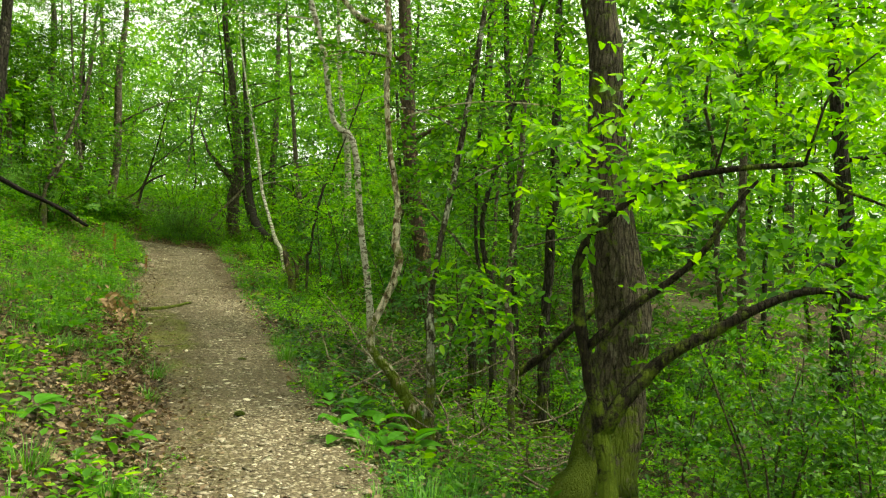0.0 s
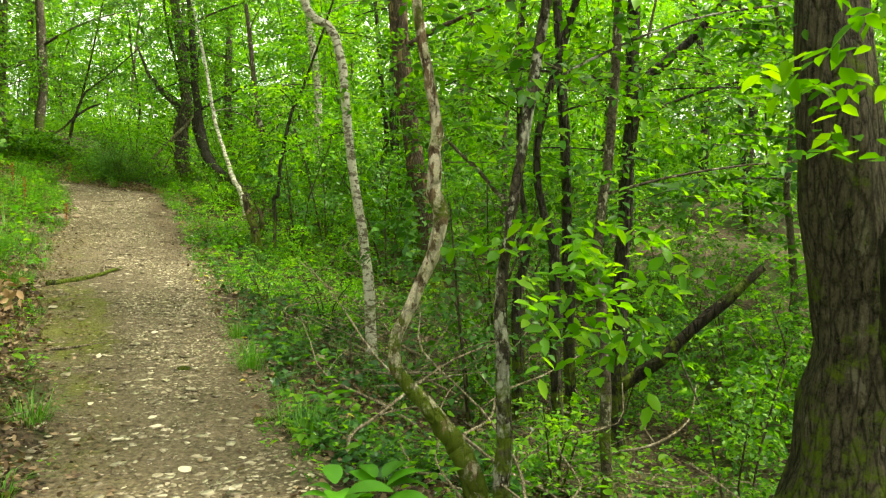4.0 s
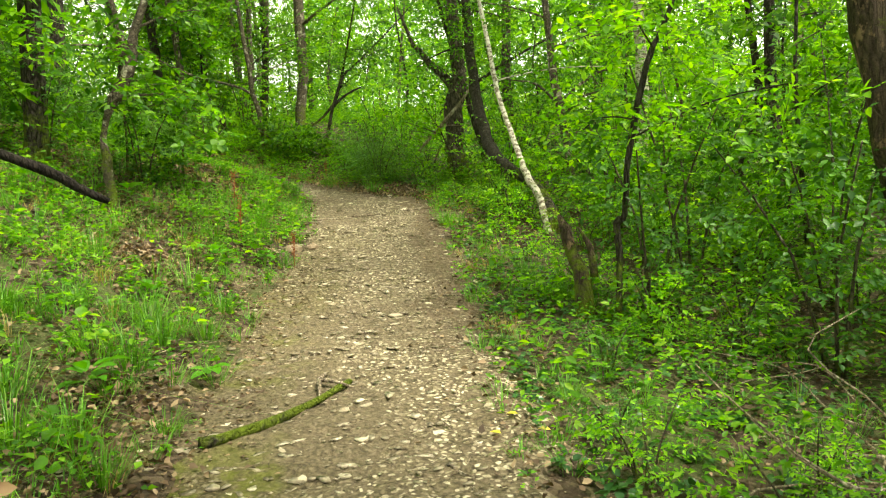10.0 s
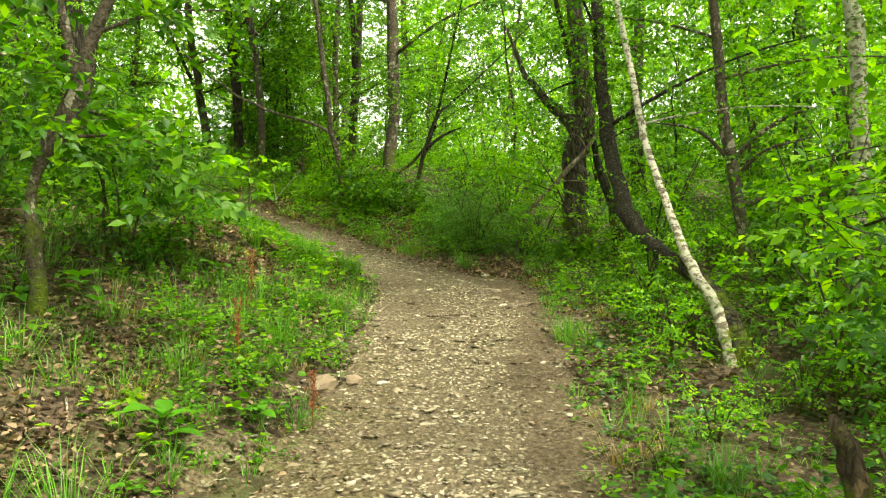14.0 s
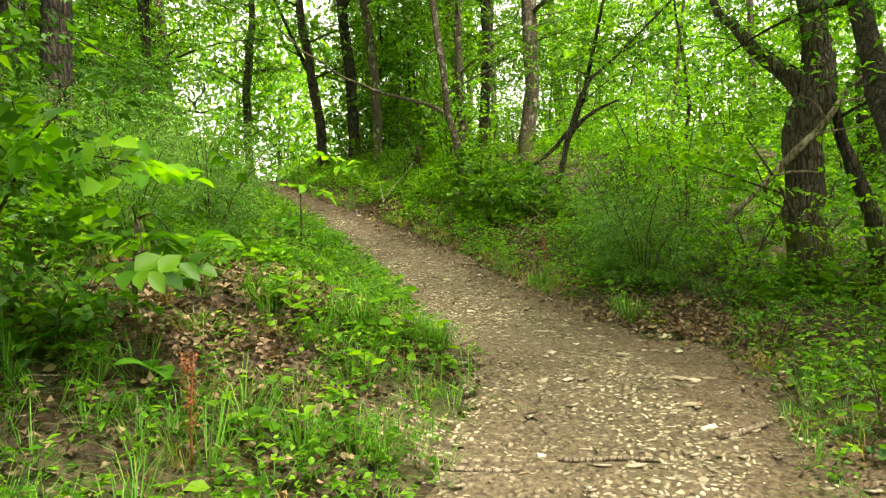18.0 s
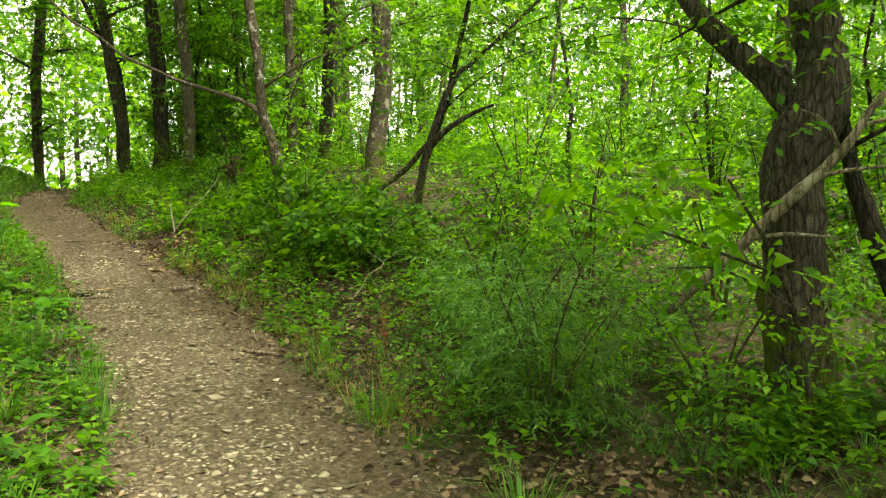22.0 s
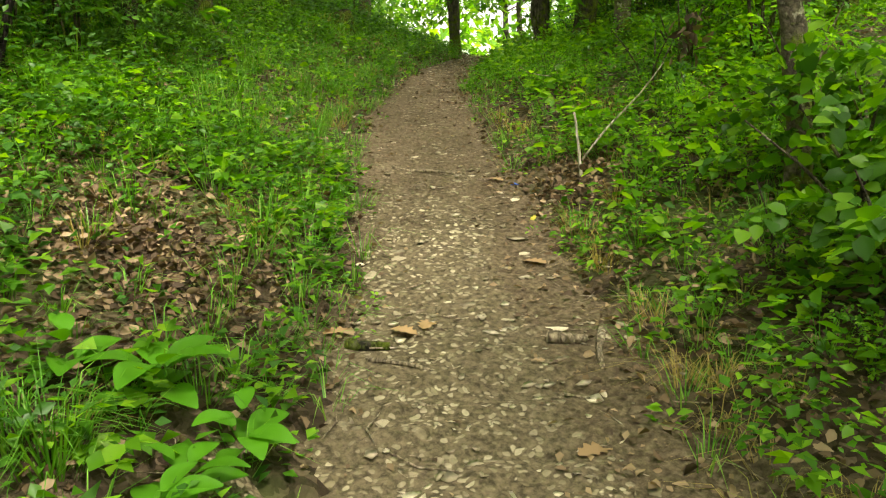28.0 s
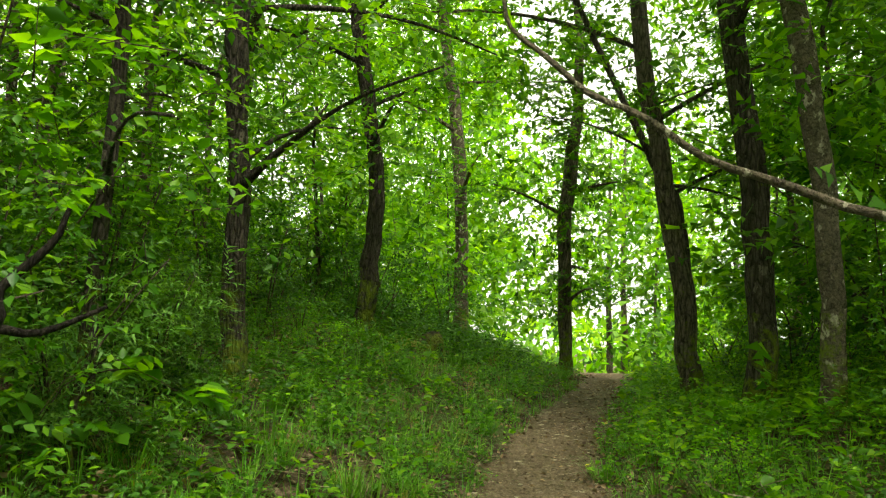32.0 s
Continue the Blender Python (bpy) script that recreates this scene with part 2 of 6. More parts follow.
def soil_material(name, path):
    m, nt, b = material(name)
    w = coords(nt)
    big = tex(nt, "ShaderNodeTexNoise", w, "Fac", Scale=1.3, Detail=5.0, Roughness=0.6)
    fine = tex(nt, "ShaderNodeTexNoise", w, "Fac", Scale=38.0, Detail=6.0, Roughness=0.7)
    chips = node(nt, "ShaderNodeTexVoronoi", Scale=34.0 if path else 27.0, Randomness=1.0)
    warp = nt.nodes.new("ShaderNodeVectorMath")
    warp.operation = "MULTIPLY_ADD"
    nz = node(nt, "ShaderNodeTexNoise", Scale=14.0, Detail=2.0)
    nt.links.new(w, nz.inputs["Vector"])
    nt.links.new(nz.outputs["Color"], warp.inputs[0])
    warp.inputs[1].default_value = (0.07, 0.07, 0.07)
    nt.links.new(w, warp.inputs[2])
    nt.links.new(warp.outputs[0], chips.inputs["Vector"])
    if path:
        c1 = ramp(nt, fine, [(0.35, (0.042, 0.033, 0.019)), (0.65, (0.165, 0.132, 0.082))])
        c2 = ramp(nt, chips.outputs["Color"], [(0.2, (0.14, 0.11, 0.065)), (0.5, (0.26, 0.22, 0.142)), (0.9, (0.56, 0.49, 0.35))])
        col = mix(nt, ramp(nt, chips.outputs["Distance"], [(0.34, (1, 1, 1)), (0.46, (0, 0, 0))]), c1, c2)
        side = nt.nodes.new("ShaderNodeAttribute")
        side.attribute_name = "moss"
        tuft = node(nt, "ShaderNodeMath")
        nt.links.new(side.outputs["Fac"], tuft.inputs[0])
        nt.links.new(tex(nt, "ShaderNodeTexNoise", w, "Fac", Scale=4.6, Detail=8.0, Roughness=0.75), tuft.inputs[1])
        moss = ramp(nt, tuft.outputs[0], [(0.90, (0, 0, 0)), (1.04, (0.9, 0.9, 0.9))])
        damp = ramp(nt, tuft.outputs[0], [(0.62, (0, 0, 0)), (0.84, (0.75, 0.75, 0.75))])   # dark crumbled leaves round the moss
        col = mix(nt, damp, col, ramp(nt, fine, [(0.35, (0.030, 0.024, 0.011)), (0.5, (0.075, 0.062, 0.026)), (0.68, (0.20, 0.165, 0.095))]))
        col = mix(nt, moss, col, mix(nt, fine, (0.040, 0.055, 0.008), (0.15, 0.155, 0.022)))
        mud = tex(nt, "ShaderNodeTexNoise", w, "Fac", Scale=0.9, Detail=4.0, Roughness=0.55)
        col = mix(nt, ramp(nt, mud, [(0.46, (0, 0, 0)), (0.60, (0.9, 0.9, 0.9))]), col, c1)
        earth = nt.nodes.new("ShaderNodeAttribute")
        earth.attribute_name = "earth"
        bare = node(nt, "ShaderNodeMath")
        nt.links.new(earth.outputs["Fac"], bare.inputs[0])
        nt.links.new(tex(nt, "ShaderNodeTexNoise", w, "Fac", Scale=2.6, Detail=8.0, Roughness=0.7), bare.inputs[1])
        brown = ramp(nt, fine, [(0.32, (0.040, 0.027, 0.015)), (0.5, (0.088, 0.066, 0.040)), (0.7, (0.19, 0.150, 0.094))])
        col = mix(nt, ramp(nt, bare.outputs[0], [(0.85, (0, 0, 0)), (1.1, (0.9, 0.9, 0.9))]), col, brown)
        rim = nt.nodes.new("ShaderNodeAttribute")
        rim.attribute_name = "rim"
        blend = node(nt, "ShaderNodeMath")
        nt.links.new(rim.outputs["Fac"], blend.inputs[0])
        nt.links.new(tex(nt, "ShaderNodeTexNoise", w, "Fac", Scale=4.5, Detail=8.0, Roughness=0.75), blend.inputs[1])
        litter = ramp(nt, fine, [(0.3, (0.045, 0.034, 0.019)), (0.7, (0.16, 0.12, 0.068))])
        col = mix(nt, ramp(nt, blend.outputs[0], [(1.27, (0, 0, 0)), (1.42, (1, 1, 1))]), col, litter)
    else:
        c1 = ramp(nt, fine, [(0.35, (0.014, 0.010, 0.006)), (0.65, (0.068, 0.045, 0.025))])
        c2 = ramp(nt, chips.outputs["Color"], [(0.15, (0.022, 0.015, 0.009)), (0.5, (0.050, 0.037, 0.022)), (0.85, (0.125, 0.094, 0.060))])
        col = mix(nt, 0.78, c1, c2)
        moss = ramp(nt, big, [(0.48, (0, 0, 0)), (0.64, (0.8, 0.8, 0.8))])
        col = mix(nt, moss, col, (0.05, 0.075, 0.018))
    nt.links.new(col, b.inputs["Base Color"])
    b.inputs["Roughness"].default_value = 0.95
    b.inputs["Specular IOR Level"].default_value = 0.15
    h = node(nt, "ShaderNodeMath")
    h.operation = "SUBTRACT"
    nt.links.new(fine, h.inputs[0])
    nt.links.new(chips.outputs["Distance"], h.inputs[1])
    bump(nt, b, h.outputs[0], 0.8, 0.02)
    return m


SOIL = soil_material("forest_soil", False)
PATH_SOIL = soil_material("stony_path_soil", True)


def stone_material(name, lo, hi):
    m, nt, b = material(name)
    info = nt.nodes.new("ShaderNodeObjectInfo")
    geo = nt.nodes.new("ShaderNodeNewGeometry")
    add = node(nt, "ShaderNodeMath")
    nt.links.new(info.outputs["Random"], add.inputs[0])
    nt.links.new(geo.outputs["Random Per Island"], add.inputs[1])
    fr = node(nt, "ShaderNodeMath")
    fr.operation = "FRACT"
    nt.links.new(add.outputs[0], fr.inputs[0])
    base = ramp(nt, fr.outputs[0], [(0.0, lo), (0.6, tuple(0.72 * a + 0.28 * c for a, c in zip(lo, hi))), (1.0, hi)])
    n = tex(nt, "ShaderNodeTexNoise", coords(nt), "Fac", Scale=45.0, Detail=5.0, Roughness=0.7)
    col = mix(nt, ramp(nt, n, [(0.4, (0, 0, 0)), (0.75, (0.8, 0.8, 0.8))]), base, (0.19, 0.15, 0.095))
    nt.links.new(col, b.inputs["Base Color"])
    b.inputs["Roughness"].default_value = 0.9
    bump(nt, b, n, 0.6, 0.006)
    return m


STONE = stone_material("pale_limestone", (0.23, 0.19, 0.12), (0.74, 0.66, 0.49))

# ---- the lie of the land: nodes along the path ----
# x, y, z, slope of the bank on its left, slope on its right, half width
NODES = (
    (2.0, -14.0, -1.9, 0.30, -0.35, 0.62), (0.9, -6.0, -0.85, 0.32, -0.40, 0.62), (0.0, 0.0, -0.02, 0.34, -0.42, 0.60),
    (-0.8, 4.0, 0.36, 0.34, -0.42, 0.58), (-1.85, 7.2, 0.57, 0.36, -0.38, 0.64), (-3.07, 10.25, 0.97, 0.40, -0.28, 0.79),
    (-3.86, 12.34, 1.24, 0.42, -0.16, 0.83), (-4.70, 14.91, 1.66, 0.36, -0.06, 0.79), (-5.60, 16.86, 2.00, 0.34, 0.02, 0.80),
    (-6.31, 17.33, 2.09, 0.34, 0.05, 0.67), (-7.01, 17.94, 2.18, 0.34, 0.08, 0.60), (-8.02, 18.76, 2.33, 0.36, 0.16, 0.62), (-9.63, 19.90, 2.60, 0.40, 0.30, 0.57),
    (-11.1, 20.75, 2.86, 0.42, 0.40, 0.54), (-12.5, 21.55, 3.08, 0.42, 0.42, 0.54), (-13.9, 22.45, 3.30, 0.42, 0.35, 0.46),
    (-15.5, 23.9, 3.56, 0.38, 0.25, 0.40), (-18.0, 26.3, 3.72, 0.30, 0.10, 0.40), (-22.0, 29.5, 3.70, 0.15, 0.0, 0.40),
    (-30.0, 35.0, 3.3, 0.06, -0.05, 0.40), (-60.0, 52.0, 1.5, 0.02, -0.05, 0.40))
_n = np.array(NODES)
_ctrl = np.concatenate(([0.0], np.cumsum(np.hypot(np.diff(_n[:, 0]), np.diff(_n[:, 1])))))


def smooth_line(u, cols):
    """Catmull-Rom through the nodes at arc lengths u."""
    i = np.clip(np.searchsorted(_ctrl, u, side="right") - 1, 0, len(_n) - 2)
    t = ((u - _ctrl[i]) / (_ctrl[i + 1] - _ctrl[i]))[:, None]
    p0, p1, p2, p3 = (cols[np.clip(i + k, 0, len(_n) - 1)] for k in (-1, 0, 1, 2))
    h = (_ctrl[i + 1] - _ctrl[i])[:, None]
    hp = (_ctrl[i] - _ctrl[np.clip(i - 1, 0, None)])[:, None]
    hn = (_ctrl[np.clip(i + 2, None, len(_n) - 1)] - _ctrl[i + 1])[:, None]
    m1 = (p2 - p0) / (h + hp) * h
    m2 = (p3 - p1) / (h + hn) * h
    return (2*t**3 - 3*t**2 + 1) * p1 + (t**3 - 2*t**2 + t) * m1 + (-2*t**3 + 3*t**2) * p2 + (t**3 - t**2) * m2


LINE_S = np.arange(0, _ctrl[-1], 0.12)
LINE = smooth_line(LINE_S, _n)
_tan = np.gradient(LINE[:, :2], axis=0)
_tan /= np.linalg.norm(_tan, axis=1)[:, None]
S0 = 14.2   # arc length at which the walk begins


def where(x, y):
    """Arc length from the walk's start, distance to the right of the path's middle, and the line's data there."""
    x, y = np.atleast_1d(np.asarray(x, float)), np.atleast_1d(np.asarray(y, float))
    best = np.full(x.shape, 1e18)
    idx = np.zeros(x.shape, int)
    for k in range(0, len(LINE), 4):
        q = (x - LINE[k, 0])**2 + (y - LINE[k, 1])**2
        near = q < best
        best[near], idx[near] = q[near], k
    lo = np.clip(idx - 4, 0, len(LINE) - 9)
    for k in range(9):
        j = lo + k
        q = (x - LINE[j, 0])**2 + (y - LINE[j, 1])**2
        near = q < best
        best[near], idx[near] = q[near], j[near]
    dx, dy = x - LINE[idx, 0], y - LINE[idx, 1]
    along = dx * _tan[idx, 0] + dy * _tan[idx, 1]
    d = dx * _tan[idx, 1] - dy * _tan[idx, 0]
    far = np.sqrt(best)
    d = np.where(np.abs(d) < 0.3 * far, np.sign(d + 1e-9) * far, d)
    return LINE_S[idx] + np.clip(along, -0.2, 0.2) - S0, d, LINE[idx], along


def lumps(x, y):
    return (0.5 * np.sin(1.7 * x + 0.6 * y + 1.1) * np.sin(1.3 * y - 0.4 * x) + 0.3 * np.sin(3.9 * x - 1.2 * y + 2.0) * np.sin(3.3 * y + 1.4 * x)
            + 0.2 * np.sin(8.3 * x + 3.1 * y) * np.sin(7.1 * y - 2.2 * x + 0.7))


def ground(x, y):
    x, y = np.atleast_1d(np.asarray(x, float)), np.atleast_1d(np.asarray(y, float))
    s, d, data, along = where(x, y)
    data = data.copy()
    w = data[:, 5]
    off = np.maximum(np.abs(d) - w, 0)
    near = np.flatnonzero((off > 0.3) & (off < 14))
    for c in range(0, len(near), 20000):   # inside the bends the banks run into one another
        i = near[c:c + 20000]
        r2 = (x[i, None] - LINE[None, ::4, 0])**2 + (y[i, None] - LINE[None, ::4, 1])**2
        g = np.exp(-(r2 - r2.min(1, keepdims=True)) / 1.5)
        mean = g @ LINE[::4, 2:5] / g.sum(1)[:, None]
        k = np.clip((off[i] - 0.3) / 1.0, 0, 1)[:, None]
        data[i, 2:5] = data[i, 2:5] * (1 - k) + mean * k
    slope = np.where(d < 0, data[:, 3], data[:, 4])
    reach = np.where((d > 0) & (slope > 0), 2.4, 7.5)
    rise = slope * reach * (1 - np.exp(-off / reach)) + np.where(d < 0, 0.07, 0.015) * (1 - np.exp(-off / 0.12))
    rise += np.where(slope < -0.2, -0.05, 0.0) * np.maximum(off - 10, 0) * 0.6
    z = data[:, 2] + rise + 0.06 * lumps(np.asarray(x, float), np.asarray(y, float)) * np.clip(off * 1.2, 0.1, 1)
    return z


def path_bumps(x, y):
    return 0.014 * lumps(x * 4.1, y * 4.1) + 0.008 * lumps(x * 11, y * 11)


def gz(x, y):
    return float(ground(x, y)[0])


# ---- mesh helpers ----
rng = np.random.default_rng(7)


def mesh_from(name, verts, faces, mat, smooth=False):
    me = bpy.data.meshes.new(name)
    verts = np.asarray(verts, np.float32)
    if isinstance(faces, np.ndarray):
        k = faces.shape[1]
        me.vertices.add(len(verts))
        me.vertices.foreach_set("co", verts.ravel())
        me.loops.add(faces.size)
        me.loops.foreach_set("vertex_index", faces.astype(np.int32).ravel())
        me.polygons.add(len(faces))
        me.polygons.foreach_set("loop_start", np.arange(0, faces.size, k, dtype=np.int32))
        me.update(calc_edges=True)
    else:
        me.from_pydata(verts.tolist(), [], faces)
    if smooth:
        me.polygons.foreach_set("use_smooth", np.ones(len(me.polygons), bool))
    me.materials.append(mat)
    return me


def part(name, me, parent, label=""):
    ob = new(name, me)
    ob.parent = parent
    if label:
        tagged(ob, label)
    return ob


def thing(name, x, y, z, label, category, group="", kind=""):
    e = new(name)
    e.location = (x, y, z)
    e.empty_display_size = 0.2
    return tagged(e, label, category, group, kind)


def tube(pts, sides=8, rough=0.06, sub=3, caps=True):
    """A round, uneven, tapered tube along (x, y, z, r) points: vertices and quads."""
    p = np.array(pts, float)
    n = len(p)
    if sub > 1 and n > 2:
        u = np.linspace(0, n - 1, (n - 1) * sub + 1)
        i = np.clip(u.astype(int), 0, n - 2)
        t = (u - i)[:, None]
        g = np.gradient(p, axis=0)
        p = (2*t**3 - 3*t**2 + 1) * p[i] + (t**3 - 2*t**2 + t) * g[i] + (-2*t**3 + 3*t**2) * p[i+1] + (t**3 - t**2) * g[i+1]
        p[:, 3] = np.maximum(p[:, 3], 0.002)
        if sub > 2:
            p[1:-1, :2] += rng.normal(0, 1, (len(p) - 2, 2)) * np.minimum(p[1:-1, 3:4], 0.12) * 0.13
    tan = np.gradient(p[:, :3], axis=0)
    tan /= np.linalg.norm(tan, axis=1)[:, None] + 1e-9
    ref = np.array([1.0, 0, 0]) if abs(tan[:, 0]).mean() < 0.7 else np.array([0, 1.0, 0])
    a = np.cross(tan, ref)
    a /= np.linalg.norm(a, axis=1)[:, None] + 1e-9
    b = np.cross(tan, a)
    th = np.linspace(0, 2 * np.pi, sides, endpoint=False)
    wob = 1 + rough * rng.standard_normal((len(p), sides))
    ring = (a[:, None] * np.cos(th)[None, :, None] + b[:, None] * np.sin(th)[None, :, None]) * (p[:, 3:4] * wob)[..., None]
    v = (p[:, None, :3] + ring).reshape(-1, 3)
    k = np.arange(len(p) - 1)[:, None] * sides
    j = np.arange(sides)[None]
    f = np.stack([k + j, k + (j + 1) % sides, k + sides + (j + 1) % sides, k + sides + j], -1).reshape(-1, 4)
    faces = f.tolist()
    if caps:
        faces += [list(range(sides))[::-1], list(range(len(v) - sides, len(v)))]
    return v, faces


def join(pieces):
    vs, fs, o = [], [], 0
    for v, f in pieces:
        vs.append(v)
        fs += [[i + o for i in q] for q in f]
        o += len(v)
    return np.concatenate(vs), fs


def leaves(P, U, N, L, W, fine=False):
    """Folded leaves as arrays: base P, axis U, face normal N, length L, width W."""
    U = U / (np.linalg.norm(U, axis=1)[:, None] + 1e-9)
    V = np.cross(N, U)
    V /= np.linalg.norm(V, axis=1)[:, None] + 1e-9
    N = np.cross(U, V)
    L, W = L[:, None], W[:, None]
    n = len(P)
    tip = P + U * L - N * L * 0.10
    if fine == "tri":
        v = np.stack([P + V * W * 0.5, P - V * W * 0.5, tip], 1).reshape(-1, 3)
        return v, np.arange(3 * n).reshape(-1, 3)
    if fine == "curl":
        k1, k2 = (rng.uniform(0.05, 0.55, (n, 1)) for _ in (1, 2))
        l1, r1 = (P + U * L * 0.30 + q * V * W * 0.50 + N * W * k for q, k in ((1, k1), (-1, k2)))
        l2, r2 = (P + U * L * 0.70 + q * V * W * 0.40 + N * W * k for q, k in ((1, k2), (-1, k1)))
        v = np.stack([P, l1, l2, tip + N * L * rng.uniform(-0.1, 0.4, (n, 1)), r2, r1], 1).reshape(-1, 3)
        k = np.arange(n)[:, None] * 6
        return v, np.concatenate([k + np.array([[0, 3, 2, 1]]), k + np.array([[0, 5, 4, 3]])])
    if fine:
        l1, r1 = (P + U * L * 0.28 + s * V * W * 0.46 + N * W * 0.14 for s in (1, -1))
        l2, r2 = (P + U * L * 0.66 + s * V * W * 0.40 + N * W * 0.10 for s in (1, -1))
        v = np.stack([P, l1, l2, tip, r2, r1], 1).reshape(-1, 3)
        k = np.arange(n)[:, None] * 6
        f = np.concatenate([k + np.array([[0, 3, 2, 1]]), k + np.array([[0, 5, 4, 3]])])
        return v, f
    l, r = (P + U * L * 0.45 + s * V * W * 0.5 + N * W * 0.16 for s in (1, -1))
    v = np.stack([P, l, tip, r], 1).reshape(-1, 3)
    k = np.arange(n)[:, None] * 4
    f = np.concatenate([k + np.array([[0, 2, 1]]), k + np.array([[0, 3, 2]])])
    return v, f


def sprays(C, D, k, length, size, jitter=0.3, aspect=0.55):
    """Leafy twigs at C along D, k leaves each, lying flat with a little droop."""
    m = len(C)
    D = D / (np.linalg.norm(D, axis=1)[:, None] + 1e-9)
    up = np.array([0, 0, 1.0]) + 0.35 * rng.standard_normal((m, 3))
    S = np.cross(D, up)
    S /= np.linalg.norm(S, axis=1)[:, None] + 1e-9
    Nn = np.cross(S, D)
    a = (np.arange(k) + 0.6) / k
    ln = length * rng.uniform(0.6, 1.3, (m, 1))
    sign = np.where(np.arange(k) % 2 == 0, 1.0, -1.0)
    P = C[:, None] + D[:, None] * (ln * a[None])[..., None] - np.array([0, 0, 1.0]) * (0.18 * ln * a[None]**2)[..., None]
    U = D[:, None] * 0.55 + S[:, None] * (sign * (1.05 - 0.6 * a))[None, :, None] + jitter * rng.standard_normal((m, k, 3)) - np.array([0, 0, 0.22])
    N = Nn[:, None] + jitter * rng.standard_normal((m, k, 3))
    L = size * rng.uniform(0.65, 1.2, (m, k))
    return P.reshape(-1, 3), U.reshape(-1, 3), N.reshape(-1, 3), L.ravel(), (L * aspect * rng.uniform(0.85, 1.15, (m, k))).ravel()


def clear_of_walk(P, base):
    """Keeps the leaves that do not hang into the walking space."""
    x, y, z = P[:, 0] + base[0], P[:, 1] + base[1], P[:, 2] + base[2]
    s, d, data, _ = where(x, y)
    return ~((np.abs(d) < 1.15) & (z < data[:, 2] + 2.7))


def grow(pts, up, wander=0.25):
    """Carries a stem on upwards from its highest point. pts from the base up."""
    out = [tuple(p) for p in pts]
    x, y, z, r = out[-1]
    px, py, pz, _ = out[-2]
    lx, ly = (x - px) / max(z - pz, 0.3), (y - py) / max(z - pz, 0.3)
    n = max(2, int(up / 1.6))
    for i in range(n):
        f = 0.75**i
        x += lx * f * up / n + rng.normal(0, wander * 0.35)
        y += ly * f * up / n + rng.normal(0, wander * 0.35)
        z += up / n
        out.append((x, y, z, max(r * (1 - 0.8 * (i + 1) / n), 0.012)))
    return out


def crown_on(e, stem, n_limb, low, spread, n_spray, k, size, leaf, bark_mat, base, fine=False, cull=False, limb_r=0.35, flat=0.25, twig=True, tops=0.3, length=0.42, limb_sides=5):
    """Limbs along a stem from the fraction low upwards, with leafy twigs round their outer parts."""
    st = np.array(stem, float)
    h = np.linspace(0, 1, len(st))
    C, D = [], []
    for i in range(n_limb):
        f = low + (1 - low) * (i + rng.uniform(0.1, 0.9)) / n_limb
        q = np.array([np.interp(f, h, st[:, c]) for c in range(4)])
        ang = i * 2.4 + rng.uniform(-0.5, 0.5)
        ln = spread * rng.uniform(0.6, 1.15) * (1.1 - 0.55 * (f - low) / (1 - low + 1e-6))
        rise = rng.uniform(0.15, 0.7)
        v = np.array([math.cos(ang), math.sin(ang), rise])
        sidev = np.array([-math.sin(ang), math.cos(ang), 0])
        bend = rng.uniform(-0.25, 0.25)
        lp = [(*(q[:3] + v * ln * t + sidev * bend * ln * t * t - np.array([0, 0, flat * ln * t * t])), max(q[3] * limb_r * (1 - 0.8 * t), 0.006)) for t in (0, 0.2, 0.45, 0.7, 1.0)]
        part("limb", mesh_from("limb", *tube(lp, limb_sides, 0.05, 2 if limb_sides > 4 else 1), bark_mat, True), e)
        lp = np.array(lp)
        m = int(n_spray / n_limb)
        t = rng.uniform(0.15, 1.0, m)
        c = np.stack([np.interp(t, (0, 0.2, 0.45, 0.7, 1.0), lp[:, a]) for a in range(3)], 1)
        c += rng.standard_normal((m, 3)) * np.array([1, 1, 0.55]) * ln * 0.22
        C.append(c)
        dirs = v[None] * 0.5 + rng.standard_normal((m, 3)) * np.array([0.8, 0.8, 0.3])
        D.append(dirs)
    mt = int(n_spray * tops)
    if mt:
        t = rng.uniform(low, 1, mt)
        c = np.stack([np.interp(t, h, st[:, a]) for a in range(3)], 1) + rng.standard_normal((mt, 3)) * np.array([1, 1, 0.4]) * spread * 0.45
        C.append(c)
        D.append(rng.standard_normal((mt, 3)) * np.array([1, 1, 0.3]))
    C, D = np.concatenate(C), np.concatenate(D)
    if cull:
        keep = clear_of_walk(C, base)
        C, D = C[keep], D[keep]
    P, U, N, L, W = sprays(C, D, k, length, size)
    if cull:
        keep = clear_of_walk(P, base)
        P, U, N, L, W = P[keep], U[keep], N[keep], L[keep], W[keep]
    crown_ob = part("crown", mesh_from("crown", *leaves(P, U, N, L, W, fine), leaf), e)
    if twig:
        Dn = D / (np.linalg.norm(D, axis=1)[:, None] + 1e-9)
        ends = C + Dn * length
        Sx = np.cross(Dn, [0, 0, 1.0])
        Sx /= np.linalg.norm(Sx, axis=1)[:, None] + 1e-9
        w = 0.0025
        v = np.stack([C - Sx * w, C + Sx * w, C + np.cross(Sx, Dn) * 2 * w, ends - np.array([0, 0, 0.18 * length])], 1).reshape(-1, 3)
        kk = np.arange(len(C))[:, None] * 4
        f = np.concatenate([kk + np.array([[0, 1, 3]]), kk + np.array([[1, 2, 3]]), kk + np.array([[2, 0, 3]])])
        tagged(part("fine_branching", mesh_from("fine_branching", v, f, BARK_THIN), crown_ob), kind="stuff")


